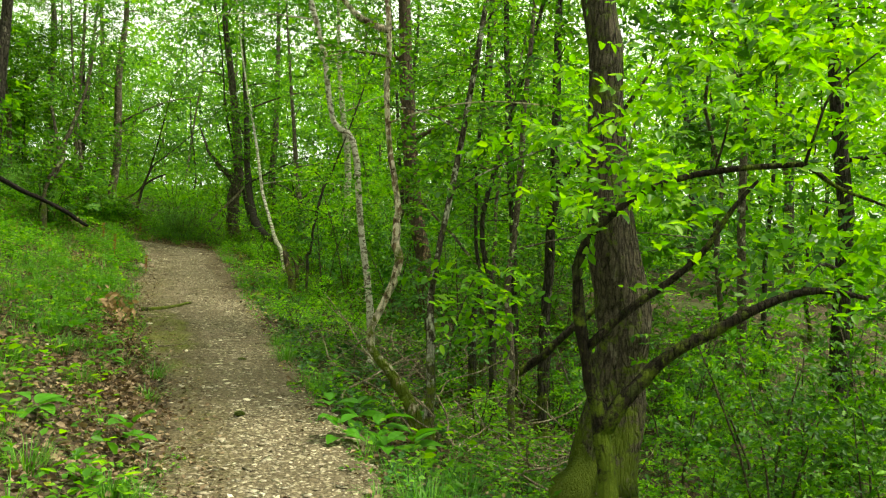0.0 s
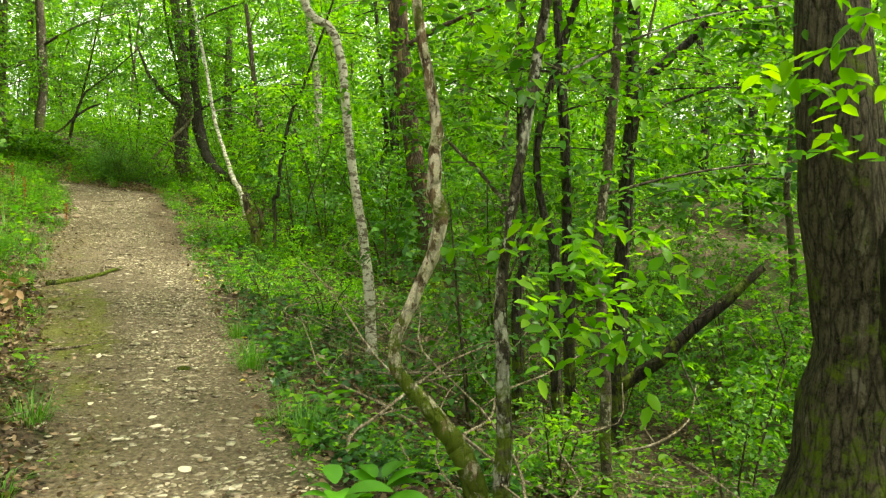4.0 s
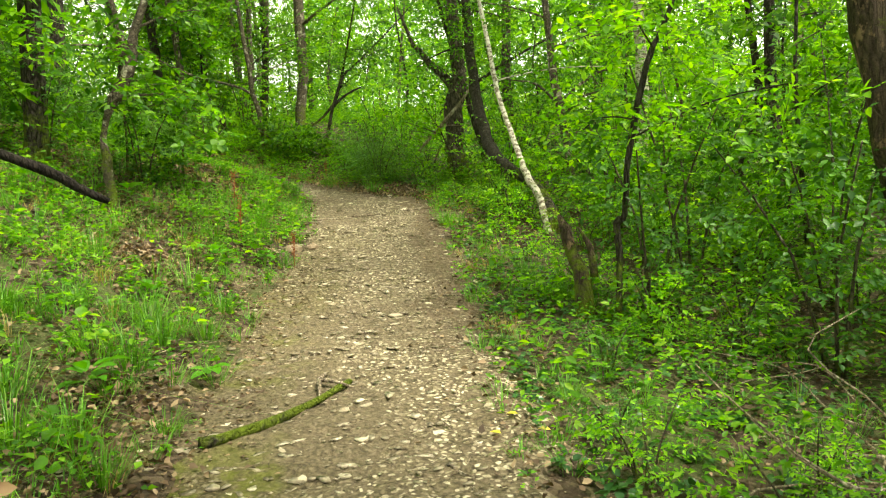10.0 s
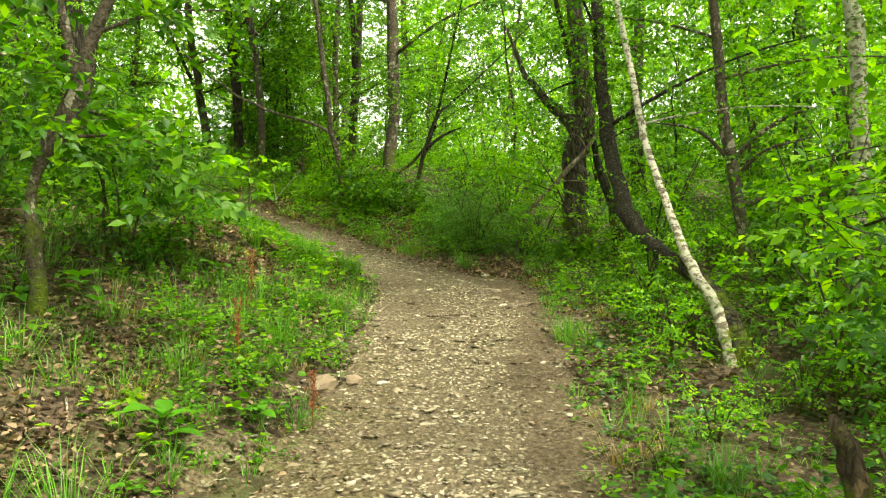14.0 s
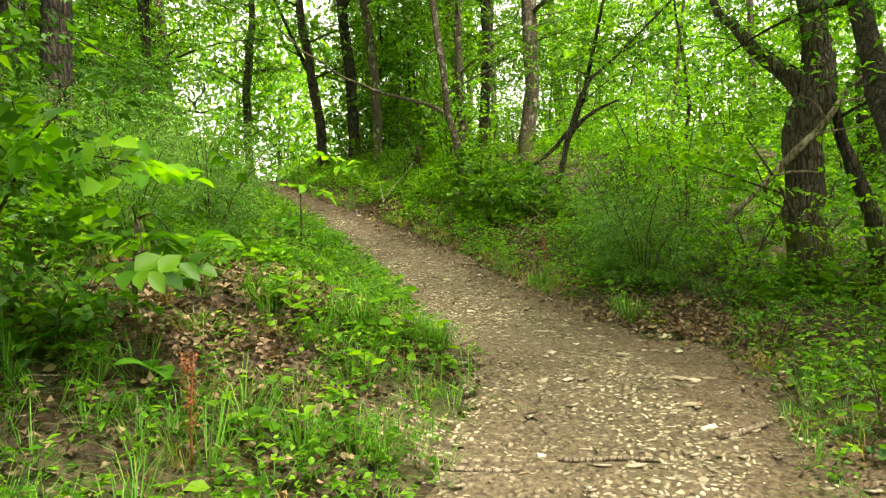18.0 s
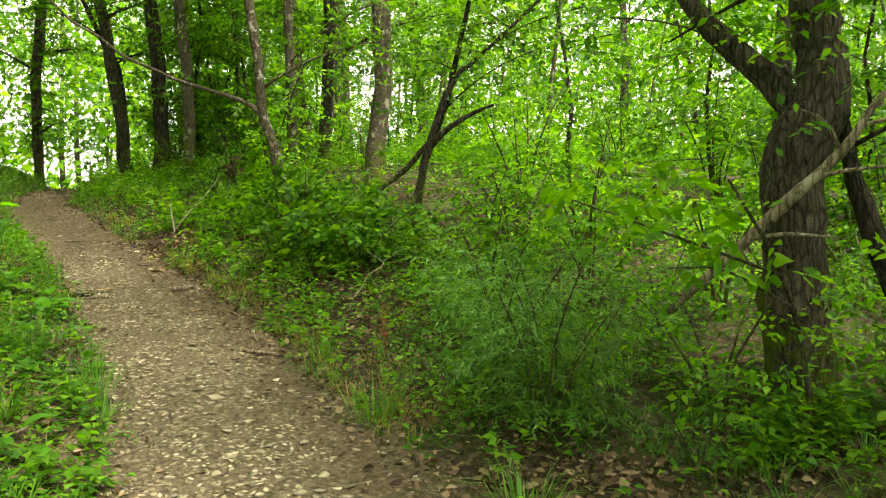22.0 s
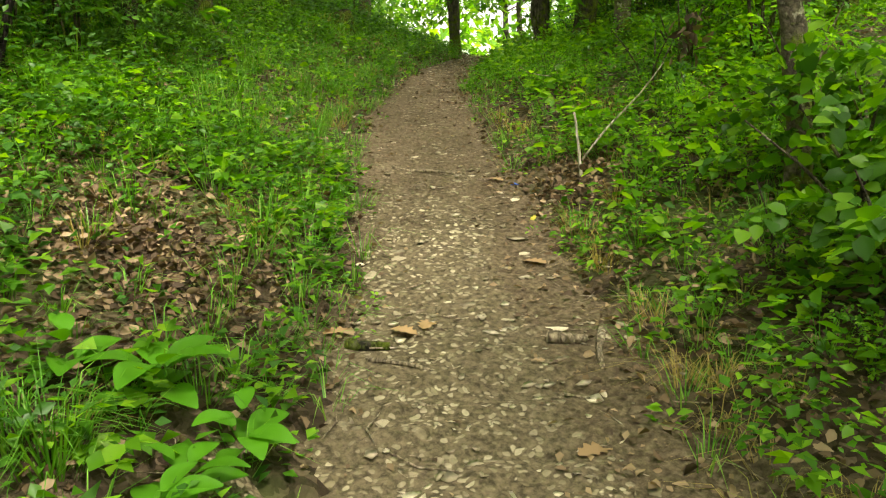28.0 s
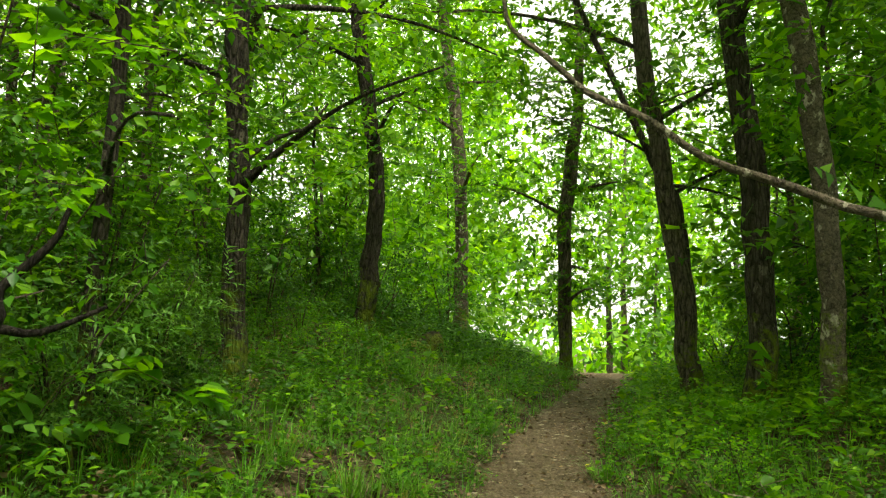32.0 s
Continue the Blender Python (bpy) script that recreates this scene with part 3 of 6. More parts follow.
def trunk_tree(pts, bark_mat, label, up=6.0, n_limb=6, low=0.55, spread=1.8, n_spray=260, k=9, size=0.066, leaf=LEAF, sides=10, base_flare=1.35, category="tree", group="trees", name="tree", extra=(), crown=True, sub=3, far_leaf=False):
    """A tree whose trunk runs through (x, y, z, r) points given from the top down."""
    p = list(pts)[::-1]
    x, y, z, r = p[0]
    g = gz(x, y)
    if z > g + 0.25:
        dx, dy, dz = p[0][0] - p[1][0], p[0][1] - p[1][1], max(p[1][2] - p[0][2], 0.1)
        fall = z - g
        k2 = min(fall / dz, 2.0) * 0.5
        x, y = x + dx * k2, y + dy * k2
        g = gz(x, y)
        p = [(x, y, g - 0.12, r * base_flare), (x * 0.6 + p[0][0] * 0.4, y * 0.6 + p[0][1] * 0.4, g + fall * 0.35, r * 1.08)] + p
    else:
        p = [(x, y, min(g, z) - 0.15, r * base_flare)] + p
    p = grow(p, up) if up else p
    e = thing(name, p[0][0], p[0][1], gz(p[0][0], p[0][1]), label, category, group)
    b = np.array(e.location)
    loc = [(q[0] - b[0], q[1] - b[1], q[2] - b[2], q[3]) for q in p]
    part("trunk", mesh_from("trunk", *tube(loc, sides, 0.05, sub), bark_mat, True), e)
    for ex in extra:
        lo = [(q[0] - b[0], q[1] - b[1], q[2] - b[2], q[3]) for q in ex]
        part("limb", mesh_from("limb", *tube(lo, 7, 0.05, 3), bark_mat, True), e)
    # leaf sprays added above the top to shade the ground, denser farther along
    if up >= 3.5:
        top = np.array(loc[-1][:3])
        nh = 50 if y < 11.5 else 190
        c = top + rng.standard_normal((nh, 3)) * np.array([2.0, 2.0, 0.9]) + np.array([0, 0, 0.6])
        arr = sprays(c, rng.standard_normal((nh, 3)) * np.array([1, 1, 0.3]), 7, 0.8, 0.17)
        part("high_canopy", mesh_from("high_canopy", *leaves(*arr, "tri"), leaf), e)
    if crown:
        crown_on(e, loc, n_limb, low, spread, n_spray, k, size, leaf, bark_mat, b, cull=True, fine="tri" if far_leaf else y < 13)
    return e


# ---- ground and path ----
xs = np.concatenate([-26 - np.geomspace(0.5, 400, 26)[::-1], np.arange(-26, 12.01, 0.28), 12 + np.geomspace(0.5, 400, 26)])
ys = np.concatenate([-6 - np.geomspace(0.5, 400, 24)[::-1], np.arange(-6, 34.01, 0.28), 34 + np.geomspace(0.5, 400, 26)])
gx, gy = np.meshgrid(xs, ys)
gxf, gyf = gx.ravel(), gy.ravel()
gzv = ground(gxf, gyf)
gs, gd, gdata, _ = where(gxf, gyf)
gzv = gzv - 0.05 * np.clip(1.25 - np.abs(gd) / gdata[:, 5], 0, 1)
nx, ny = len(xs), len(ys)
kk = (np.arange(ny - 1)[:, None] * nx + np.arange(nx - 1)[None]).ravel()
quads = np.stack([kk, kk + 1, kk + nx + 1, kk + nx], 1)
land = new("ground", mesh_from("ground", np.stack([gxf, gyf, gzv], 1), quads, SOIL, True))
tagged(land, "brown woodland floor of soil, leaf mould and moss", "ground", kind="structure")

ribbon_s = np.arange(S0 - 6, S0 + 40, 0.07)
rows_ = smooth_line(ribbon_s, _n)
rt = np.gradient(rows_[:, :2], axis=0)
rt /= np.linalg.norm(rt, axis=1)[:, None]
across = np.linspace(-1.22, 1.22, 30)
edge = 1 + 0.13 * np.sin(ribbon_s * 2.3) + 0.11 * np.sin(ribbon_s * 6.1 + 1) + 0.07 * np.sin(ribbon_s * 13.7) + rng.normal(0, 0.03, len(ribbon_s))
off = across[None] * rows_[:, 5:6] * edge[:, None]
px = rows_[:, 0:1] + rt[:, 1:2] * off
py = rows_[:, 1:2] - rt[:, 0:1] * off
pz = ground(px.ravel(), py.ravel()).reshape(px.shape)
a2 = np.abs(across)[None]
pz = pz + 0.012 + path_bumps(px, py) - 0.16 * np.clip(a2 - 0.98, 0, 1)
pz += rng.normal(0, 0.003, pz.shape)
nr, nc = px.shape
kk = (np.arange(nr - 1)[:, None] * nc + np.arange(nc - 1)[None]).ravel()
quads = np.stack([kk, kk + 1, kk + nc + 1, kk + nc], 1)
path_mesh = mesh_from("path", np.stack([px, py, pz], -1).reshape(-1, 3), quads, PATH_SOIL, True)
rim = path_mesh.attributes.new("rim", "FLOAT", "POINT")
rim.data.foreach_set("value", np.broadcast_to(np.abs(across)[None], px.shape).ravel().astype(np.float32))
moss = path_mesh.attributes.new("moss", "FLOAT", "POINT")
moss_by = np.clip((-across[None] + 0.05) * 1.3, 0, 0.52) * np.clip(1 - np.abs(ribbon_s - S0 - 9.5)[:, None] / 7, 0, 1)**0.5
moss.data.foreach_set("value", moss_by.ravel().astype(np.float32))
earth = path_mesh.attributes.new("earth", "FLOAT", "POINT")
es = (ribbon_s - S0)[:, None]
earth_by = 0.62 * np.clip((es - 21) / 5, 0, 1) + 0.75 * np.clip((across[None] - 0.25) * 2.2, 0, 1) * np.clip((es - 10) / 4, 0, 1)
earth.data.foreach_set("value", np.clip(earth_by, 0, 0.85).ravel().astype(np.float32))
path = new("path", path_mesh)
tagged(path, "trodden footpath of pale stony earth climbing through the wood", "path", kind="structure")

# ---- the trees that line the path ----
trunk_tree([(1.15, 5.94, 3.65, 0.126), (1.21, 5.93, 2.79, 0.130), (1.31, 5.91, 1.73, 0.183), (1.35, 5.90, 1.11, 0.193), (1.29, 5.92, 0.45, 0.225), (1.22, 5.93, 0.03, 0.265)],
              BARK_OLD, "tall oak with grey furrowed bark and a moss-covered foot", up=9, n_limb=7, low=0.62, spread=2.6, n_spray=320, sides=18, base_flare=1.12)
bush = trunk_tree([(0.84, 4.89, 1.62, 0.031), (0.86, 4.88, 1.34, 0.036), (0.94, 4.87, 0.90, 0.043), (1.00, 4.86, 0.69, 0.054), (1.05, 4.84, 0.27, 0.061)],
                     BARK_MOSS, "dark mossy hazel with arching bare branches beside the path", up=0, crown=False, name="hazel", category="tree",
                     extra=([(0.84, 4.89, 1.60, 0.031), (0.92, 4.87, 1.81, 0.027), (1.18, 4.82, 2.04, 0.022), (1.42, 4.77, 2.15, 0.020), (1.73, 4.71, 2.21, 0.020), (1.98, 4.66, 2.23, 0.018), (2.13, 4.63, 2.23, 0.017), (2.28, 4.60, 2.11, 0.012), (2.54, 4.55, 2.00, 0.008)],
                            [(0.92, 4.86, 1.13, 0.029), (1.14, 4.83, 1.35, 0.027), (1.40, 4.78, 1.55, 0.022), (1.58, 4.74, 1.74, 0.019), (1.70, 4.71, 1.94, 0.017), (1.86, 4.68, 2.14, 0.010)],
                            [(1.00, 4.85, 0.62, 0.053), (1.18, 4.82, 0.88, 0.046), (1.37, 4.78, 1.09, 0.038), (1.62, 4.73, 1.24, 0.033), (1.90, 4.67, 1.41, 0.028), (2.14, 4.63, 1.50, 0.023), (2.35, 4.58, 1.49, 0.017), (2.55, 4.55, 1.44, 0.010)],
                            [(2.11, 4.63, 2.22, 0.011), (2.16, 4.6, 2.42, 0.009), (2.27, 4.6, 2.68, 0.007), (2.5, 4.5, 2.9, 0.004)],
                            [(1.62, 4.72, 2.19, 0.008), (1.68, 4.7, 2.45, 0.007), (1.72, 4.7, 2.8, 0.004)]))

MOSS = bark("thick_green_moss", (0.05, 0.08, 0.008), (0.13, 0.17, 0.018), (0.17, 0.20, 0.03), 0.5, 0.30, 30.0, 0.03)
root = thing("moss_cushion", 1.0, 5.72, gz(1.0, 5.72), "thick cushion of bright green moss over the oak's root", "moss")
part("cushion", mesh_from("cushion", *tube([(-0.22, -0.08, -0.14, 0.10), (-0.12, -0.04, 0.02, 0.15), (0.0, 0.0, 0.16, 0.17), (0.09, 0.06, 0.34, 0.13), (0.15, 0.12, 0.5, 0.06)], 14, 0.12, 3), MOSS, True), root)


def leaf_cluster(e, spots, n, k, size, mat, spread, length=0.3, fine=True, cull=True):
    """Leafy twigs round world spots, as foliage of the thing e."""
    b = np.array(e.location)
    c = np.repeat(np.array(spots, float) - b, n, 0)
    c += rng.standard_normal(c.shape) * np.array(spread)
    d = rng.standard_normal(c.shape) * np.array([1, 1, 0.3])
    keep = clear_of_walk(c, b) | (not cull)
    arr = sprays(c[keep], d[keep], k, length, size)
    keep = clear_of_walk(arr[0], b) | (not cull)
    part("foliage", mesh_from("foliage", *leaves(*(a[keep] for a in arr), fine), mat), e)


leaf_cluster(bush, [(0.75, 4.6, 2.1), (0.9, 4.6, 2.35), (1.1, 4.55, 2.0), (1.0, 4.7, 2.5), (1.0, 4.8, 2.15), (1.2, 5.0, 2.3), (2.6, 5.2, 3.4), (3.2, 5.4, 2.9), (2.0, 5.4, 3.5), (3.4, 5.6, 3.5), (1.5, 5.3, 3.4), (2.4, 5.0, 2.6), (1.5, 4.8, 2.6), (1.9, 4.7, 2.7), (2.3, 4.7, 2.8), (2.6, 4.6, 2.5), (2.2, 4.8, 3.1), (2.8, 5.0, 3.2), (1.7, 5.2, 3.0), (2.9, 4.8, 2.0), (1.9, 5.6, 4.0), (2.6, 5.8, 4.2), (3.4, 6.0, 4.1), (2.2, 6.2, 3.2), (3.0, 6.3, 3.6), (3.7, 6.2, 3.0), (3.6, 5.6, 2.4)], 14, 9, 0.078, LEAF_LIGHT, (0.30, 0.30, 0.16))
leaf_cluster(bush, [(2.4, 4.6, 1.6), (2.7, 4.8, 1.5), (3.1, 5.2, 1.8), (2.1, 5.0, 1.7)], 9, 9, 0.08, LEAF, (0.25, 0.25, 0.15))
trunk_tree([(-0.47, 6.50, 3.60, 0.022), (-0.47, 6.50, 3.00, 0.023), (-0.41, 6.50, 2.44, 0.024), (-0.35, 6.50, 2.12, 0.027), (-0.36, 6.50, 1.84, 0.034), (-0.33, 6.50, 1.61, 0.034), (-0.43, 6.50, 1.33, 0.030), (-0.54, 6.49, 1.06, 0.030), (-0.51, 6.49, 0.92, 0.034), (-0.37, 6.50, 0.74, 0.042), (-0.25, 6.51, 0.57, 0.052), (-0.15, 6.51, 0.36, 0.061)],
              BARK_PALE, "crooked pale tree with peeling bark and a mossy foot", up=3.5, n_limb=5, low=0.72, spread=1.5, n_spray=150, sides=12, sub=4,
              extra=([(-0.47, 6.50, 3.54, 0.03), (-0.65, 6.48, 3.60, 0.027), (-0.83, 6.47, 3.75, 0.022), (-1.1, 6.5, 4.2, 0.012)],))
trunk_tree([(-1.60, 9.33, 4.76, 0.036), (-1.42, 9.35, 4.10, 0.033), (-1.29, 9.36, 3.33, 0.033), (-1.05, 9.38, 3.11, 0.038), (-0.95, 9.40, 2.25, 0.039), (-0.84, 9.41, 1.52, 0.041), (-0.79, 9.41, 1.06, 0.047)],
              BARK_WHITE, "slender pale trunk with grey flaking bark", up=4, n_limb=5, low=0.68, n_spray=200)
trunk_tree([(-0.56, 13.02, 3.92, 0.127), (-0.41, 13.01, 2.71, 0.118), (-0.30, 13.00, 2.09, 0.123), (-0.22, 13.00, 1.47, 0.123), (-0.17, 12.99, 1.04, 0.147)],
              BARK_TORN, "brown trunk with torn bark among saplings", up=8, low=0.5, spread=2.4)
lichen = trunk_tree([(0.25, 6.45, 3.3, 0.024), (0.13, 6.45, 2.49, 0.025), (0.02, 6.35, 1.87, 0.025), (-0.01, 6.33, 1.72, 0.025), (-0.03, 6.34, 1.53, 0.025), (-0.06, 6.35, 1.31, 0.029), (-0.05, 6.35, 1.06, 0.034), (-0.04, 6.37, 0.6, 0.039)],
              BARK_LICHEN, "thin leaning trunk blotched with grey lichen", up=4, n_limb=4, low=0.62, spread=1.5, n_spray=170)
leaf_cluster(lichen, [(0.13, 6.38, 1.5), (0.3, 6.3, 1.4), (0.25, 6.2, 1.25), (0.5, 6.5, 1.5), (0.45, 6.35, 1.1)], 8, 8, 0.085, LEAF_LIGHT, (0.14, 0.14, 0.1))
trunk_tree([(0.58, 8.37, 2.74, 0.029), (0.48, 8.40, 2.38, 0.027), (0.44, 8.41, 2.01, 0.026), (0.50, 8.39, 1.66, 0.029), (0.56, 8.38, 1.43, 0.040)],
              BARK_DARK, "dark bent sapling trunk", up=5, n_limb=5, low=0.5, spread=1.6, n_spray=200)
trunk_tree([(0.40, 8.98, 2.95, 0.020), (0.40, 8.98, 2.30, 0.022), (0.41, 8.97, 1.87, 0.022), (0.48, 8.96, 1.44, 0.027), (0.40, 8.98, 1.10, 0.038), (0.40, 8.98, 0.69, 0.046)],
              BARK_DARK, "dark slim trunk with an ivy-covered foot", up=5, n_limb=5, low=0.5, spread=1.6, n_spray=200)
trunk_tree([(0.75, 7.39, 3.10, 0.025), (0.73, 7.39, 2.56, 0.028), (0.69, 7.40, 1.93, 0.027), (0.64, 7.40, 1.50, 0.031), (0.66, 7.40, 1.16, 0.031), (0.69, 7.40, 0.74, 0.034)],
              BARK_GREY, "slim grey sapling trunk", up=4, n_limb=5, low=0.5, spread=1.6, n_spray=200)
trunk_tree([(0.76, 9.48, 3.75, 0.038), (0.83, 9.47, 2.62, 0.042), (0.87, 9.47, 1.88, 0.042), (0.90, 9.47, 1.31, 0.046)],
              BARK_DARK, "dark slim trunk among saplings", up=6, low=0.5, n_spray=240)
trunk_tree([(1.26, 8.90, 3.20, 0.050), (1.27, 8.90, 2.64, 0.050), (1.24, 8.91, 2.07, 0.055), (1.22, 8.93, 1.53, 0.055), (1.20, 8.94, 1.06, 0.059), (1.20, 8.93, 0.74, 0.066)],
              BARK_DARK, "dark forked trunk on the slope below the path", up=6, low=0.5, n_spray=260,
              extra=([(1.29, 8.89, 2.58, 0.049), (1.39, 8.83, 2.74, 0.045), (1.60, 8.72, 2.94, 0.033), (1.77, 8.63, 3.14, 0.029), (2.2, 8.4, 3.8, 0.015)],))
trunk_tree([(-0.57, 10.30, 2.64, 0.008), (-0.39, 10.20, 2.59, 0.010), (-0.20, 10.10, 2.44, 0.014), (-0.00, 9.99, 2.22, 0.015), (0.16, 9.90, 2.07, 0.017), (0.30, 9.83, 1.89, 0.019), (0.45, 9.74, 1.70, 0.023), (0.51, 9.71, 1.42, 0.025), (0.53, 9.70, 1.21, 0.027)],
              BARK_GREY, "thin arching stem bending towards the path", up=0, n_limb=3, low=0.6, spread=0.7, n_spray=60)
trunk_tree([(-5.01, 19.60, 4.38, 0.103), (-4.99, 19.60, 4.06, 0.109), (-4.96, 19.60, 3.81, 0.118), (-5.05, 19.60, 3.53, 0.152), (-5.09, 19.59, 3.18, 0.145), (-5.07, 19.60, 2.80, 0.145), (-5.03, 19.60, 2.35, 0.182)],
              BARK_OAK, "dark furrowed oak at the bend of the path", up=8, n_limb=7, low=0.6, spread=2.6, n_spray=300, sides=16,
              extra=([(-5.02, 19.65, 3.66, 0.085), (-5.28, 19.69, 3.97, 0.068), (-5.47, 19.67, 4.15, 0.058), (-5.63, 19.66, 4.36, 0.044), (-5.73, 19.65, 4.47, 0.037), (-6.0, 19.7, 5.1, 0.02)],))
trunk_tree([(-4.88, 19.63, 3.65, 0.035), (-4.81, 19.63, 3.34, 0.045), (-4.71, 19.62, 3.06, 0.059), (-4.60, 19.61, 2.76, 0.062), (-4.56, 19.61, 2.36, 0.070)],
              BARK_DARK, "dark leaning trunk beside the oak", up=5, low=0.5, n_spray=220)
trunk_tree([(-4.68, 19.04, 4.92, 0.069), (-4.59, 18.75, 4.17, 0.071), (-4.43, 18.36, 3.51, 0.078), (-4.21, 17.88, 2.95, 0.078), (-4.00, 17.41, 2.60, 0.082), (-3.65, 16.84, 2.35, 0.070), (-3.20, 16.09, 2.10, 0.062), (-2.98, 15.71, 1.80, 0.072)],
              BARK_DARK, "dark trunk that leans far over from a mossy foot", up=4, low=0.6, n_spray=240)
trunk_tree([(-4.16, 17.79, 4.43, 0.029), (-3.96, 17.41, 3.73, 0.030), (-3.86, 17.22, 3.35, 0.033), (-3.72, 16.93, 3.02, 0.031), (-3.58, 16.75, 2.72, 0.034), (-3.46, 16.56, 2.44, 0.036), (-3.35, 16.27, 2.27, 0.040), (-3.10, 15.80, 1.95, 0.045)],
              BARK_WHITE, "pale thin trunk leaning over the undergrowth", up=4, n_limb=4, low=0.62, n_spray=180)
trunk_tree([(-3.33, 18.00, 4.47, 0.048), (-3.29, 18.00, 3.86, 0.052), (-3.20, 18.00, 3.30, 0.057), (-3.13, 18.00, 2.88, 0.057), (-3.07, 18.00, 2.46, 0.052), (-3.06, 18.00, 2.05, 0.057)],
              BARK_GREY, "slender grey trunk with dead side branches", up=4, low=0.6, n_spray=220,
              extra=([(-3.15, 18.0, 3.0, 0.022), (-2.9, 17.9, 3.25, 0.016), (-2.5, 17.8, 3.35, 0.008)], [(-3.2, 18.0, 3.2, 0.022), (-3.5, 18.1, 3.5, 0.016), (-3.9, 18.2, 3.6, 0.008)],
                     [(-3.17, 18.00, 2.74, 0.030), (-2.90, 18.03, 2.81, 0.027), (-2.49, 18.07, 2.83, 0.024), (-2.35, 18.08, 2.91, 0.021), (-2.31, 18.08, 3.23, 0.010)], [(-3.20, 18.00, 3.12, 0.028), (-3.00, 18.02, 3.37, 0.024), (-2.67, 18.05, 3.59, 0.018), (-2.54, 18.06, 3.61, 0.010)]))
trunk_tree([(-2.19, 18.03, 4.65, 0.070), (-2.12, 18.03, 3.80, 0.074), (-2.10, 18.03, 2.96, 0.080), (-2.10, 18.03, 1.95, 0.092)], BARK_WHITE, "straight pale grey trunk in the hollow", up=5, low=0.6, n_spray=220)
trunk_tree([(-0.71, 16.71, 3.99, 0.060), (-0.66, 16.70, 2.90, 0.064), (-0.59, 16.69, 2.18, 0.070), (-0.60, 16.69, 1.56, 0.082)], BARK_DARK, "dark slender trunk among the saplings below the path", up=5, low=0.6, n_spray=220)
trunk_tree([(-0.90, 16.81, 4.03, 0.040), (-0.80, 16.80, 2.91, 0.044), (-1.01, 16.83, 2.18, 0.048), (-0.84, 16.81, 1.61, 0.055)], BARK_DARK, "thin dark crooked trunk below the path", up=4, low=0.6, n_spray=180)
trunk_tree([(-1.74, 12.71, 3.20, 0.016), (-1.85, 12.70, 2.97, 0.020), (-1.93, 12.70, 2.69, 0.022), (-1.98, 12.70, 2.44, 0.022), (-2.02, 12.70, 2.19, 0.020), (-2.04, 12.70, 1.90, 0.020), (-2.09, 12.70, 1.84, 0.027), (-2.08, 12.70, 1.58, 0.022), (-2.09, 12.70, 1.35, 0.022)],
              BARK_DARK, "dark crooked sapling with a kinked stem", up=2.2, n_limb=5, low=0.5, spread=1.2, n_spray=150, leaf=LEAF_LIGHT, sides=8)
trunk_tree([(-6.34, 13.43, 3.61, 0.041), (-6.39, 13.35, 3.27, 0.066), (-6.45, 13.28, 3.07, 0.056), (-6.50, 13.20, 2.90, 0.034), (-6.53, 13.15, 2.68, 0.028), (-6.52, 13.17, 2.49, 0.043)],
              BARK_GREY, "gnarled elder with a swollen trunk on the bank", up=2.0, n_limb=6, low=0.45, spread=1.3, n_spray=230, size=0.085,
              extra=([(-6.39, 13.35, 3.25, 0.047), (-6.41, 13.33, 3.43, 0.031), (-6.43, 13.30, 3.70, 0.026), (-6.5, 13.2, 4.2, 0.014)],))
far = dict(low=0.42, n_spray=430, spread=2.5, n_limb=8, size=0.088, far_leaf=True)
trunk_tree([(-9.63, 23.64, 5.85, 0.115), (-9.62, 23.64, 4.98, 0.112), (-9.67, 23.62, 4.26, 0.118), (-9.73, 23.58, 3.5, 0.13)], BARK_GREY, "tall grey trunk with rough bark", up=8, **far)
trunk_tree([(-9.71, 21.42, 4.65, 0.046), (-9.68, 21.44, 4.25, 0.046), (-9.64, 21.47, 4.02, 0.049), (-9.57, 21.52, 3.74, 0.053)], BARK_GREY, "thin trunk mottled with white lichen above the path", up=6, low=0.5, n_spray=220,
              extra=([(-9.66, 21.46, 4.12, 0.03), (-10.3, 21.95, 4.38, 0.027), (-11.56, 22.49, 4.74, 0.022), (-11.82, 22.27, 4.88, 0.020), (-12.07, 22.05, 5.02, 0.017), (-12.25, 21.90, 5.21, 0.016), (-12.46, 21.73, 5.36, 0.015), (-12.58, 21.62, 5.52, 0.014), (-12.74, 21.49, 5.72, 0.012), (-12.77, 21.46, 5.9, 0.009)],))
trunk_tree([(-14.11, 24.50, 6.59, 0.101), (-14.02, 24.58, 5.41, 0.110), (-14.00, 24.60, 4.74, 0.110), (-14.00, 24.60, 4.02, 0.120)], BARK_DARK, "dark upright trunk near the crest", up=8, **far)
trunk_tree([(-11.50, 25.50, 5.62, 0.081), (-11.56, 25.46, 4.64, 0.080), (-11.62, 25.43, 4.12, 0.086)], BARK_GREY, "slim grey trunk in the thicket", up=6, **far)
ivy_tree = trunk_tree([(-18.75, 26.27, 6.48, 0.100), (-18.77, 26.24, 5.51, 0.097), (-18.77, 26.24, 4.63, 0.096), (-18.76, 26.25, 3.93, 0.10)], BARK_OAK, "ivy-hung trunk standing at the top of the path", up=5, n_limb=8, low=0.25, spread=1.4, n_spray=420, size=0.11, far_leaf=True)
leaf_cluster(ivy_tree, [(-18.75, 26.25, z) for z in (4.9, 5.2, 5.5, 5.8, 6.2, 6.6, 7.0, 7.4)], 34, 8, 0.085, LEAF, (0.27, 0.27, 0.2), 0.25, "tri", False)
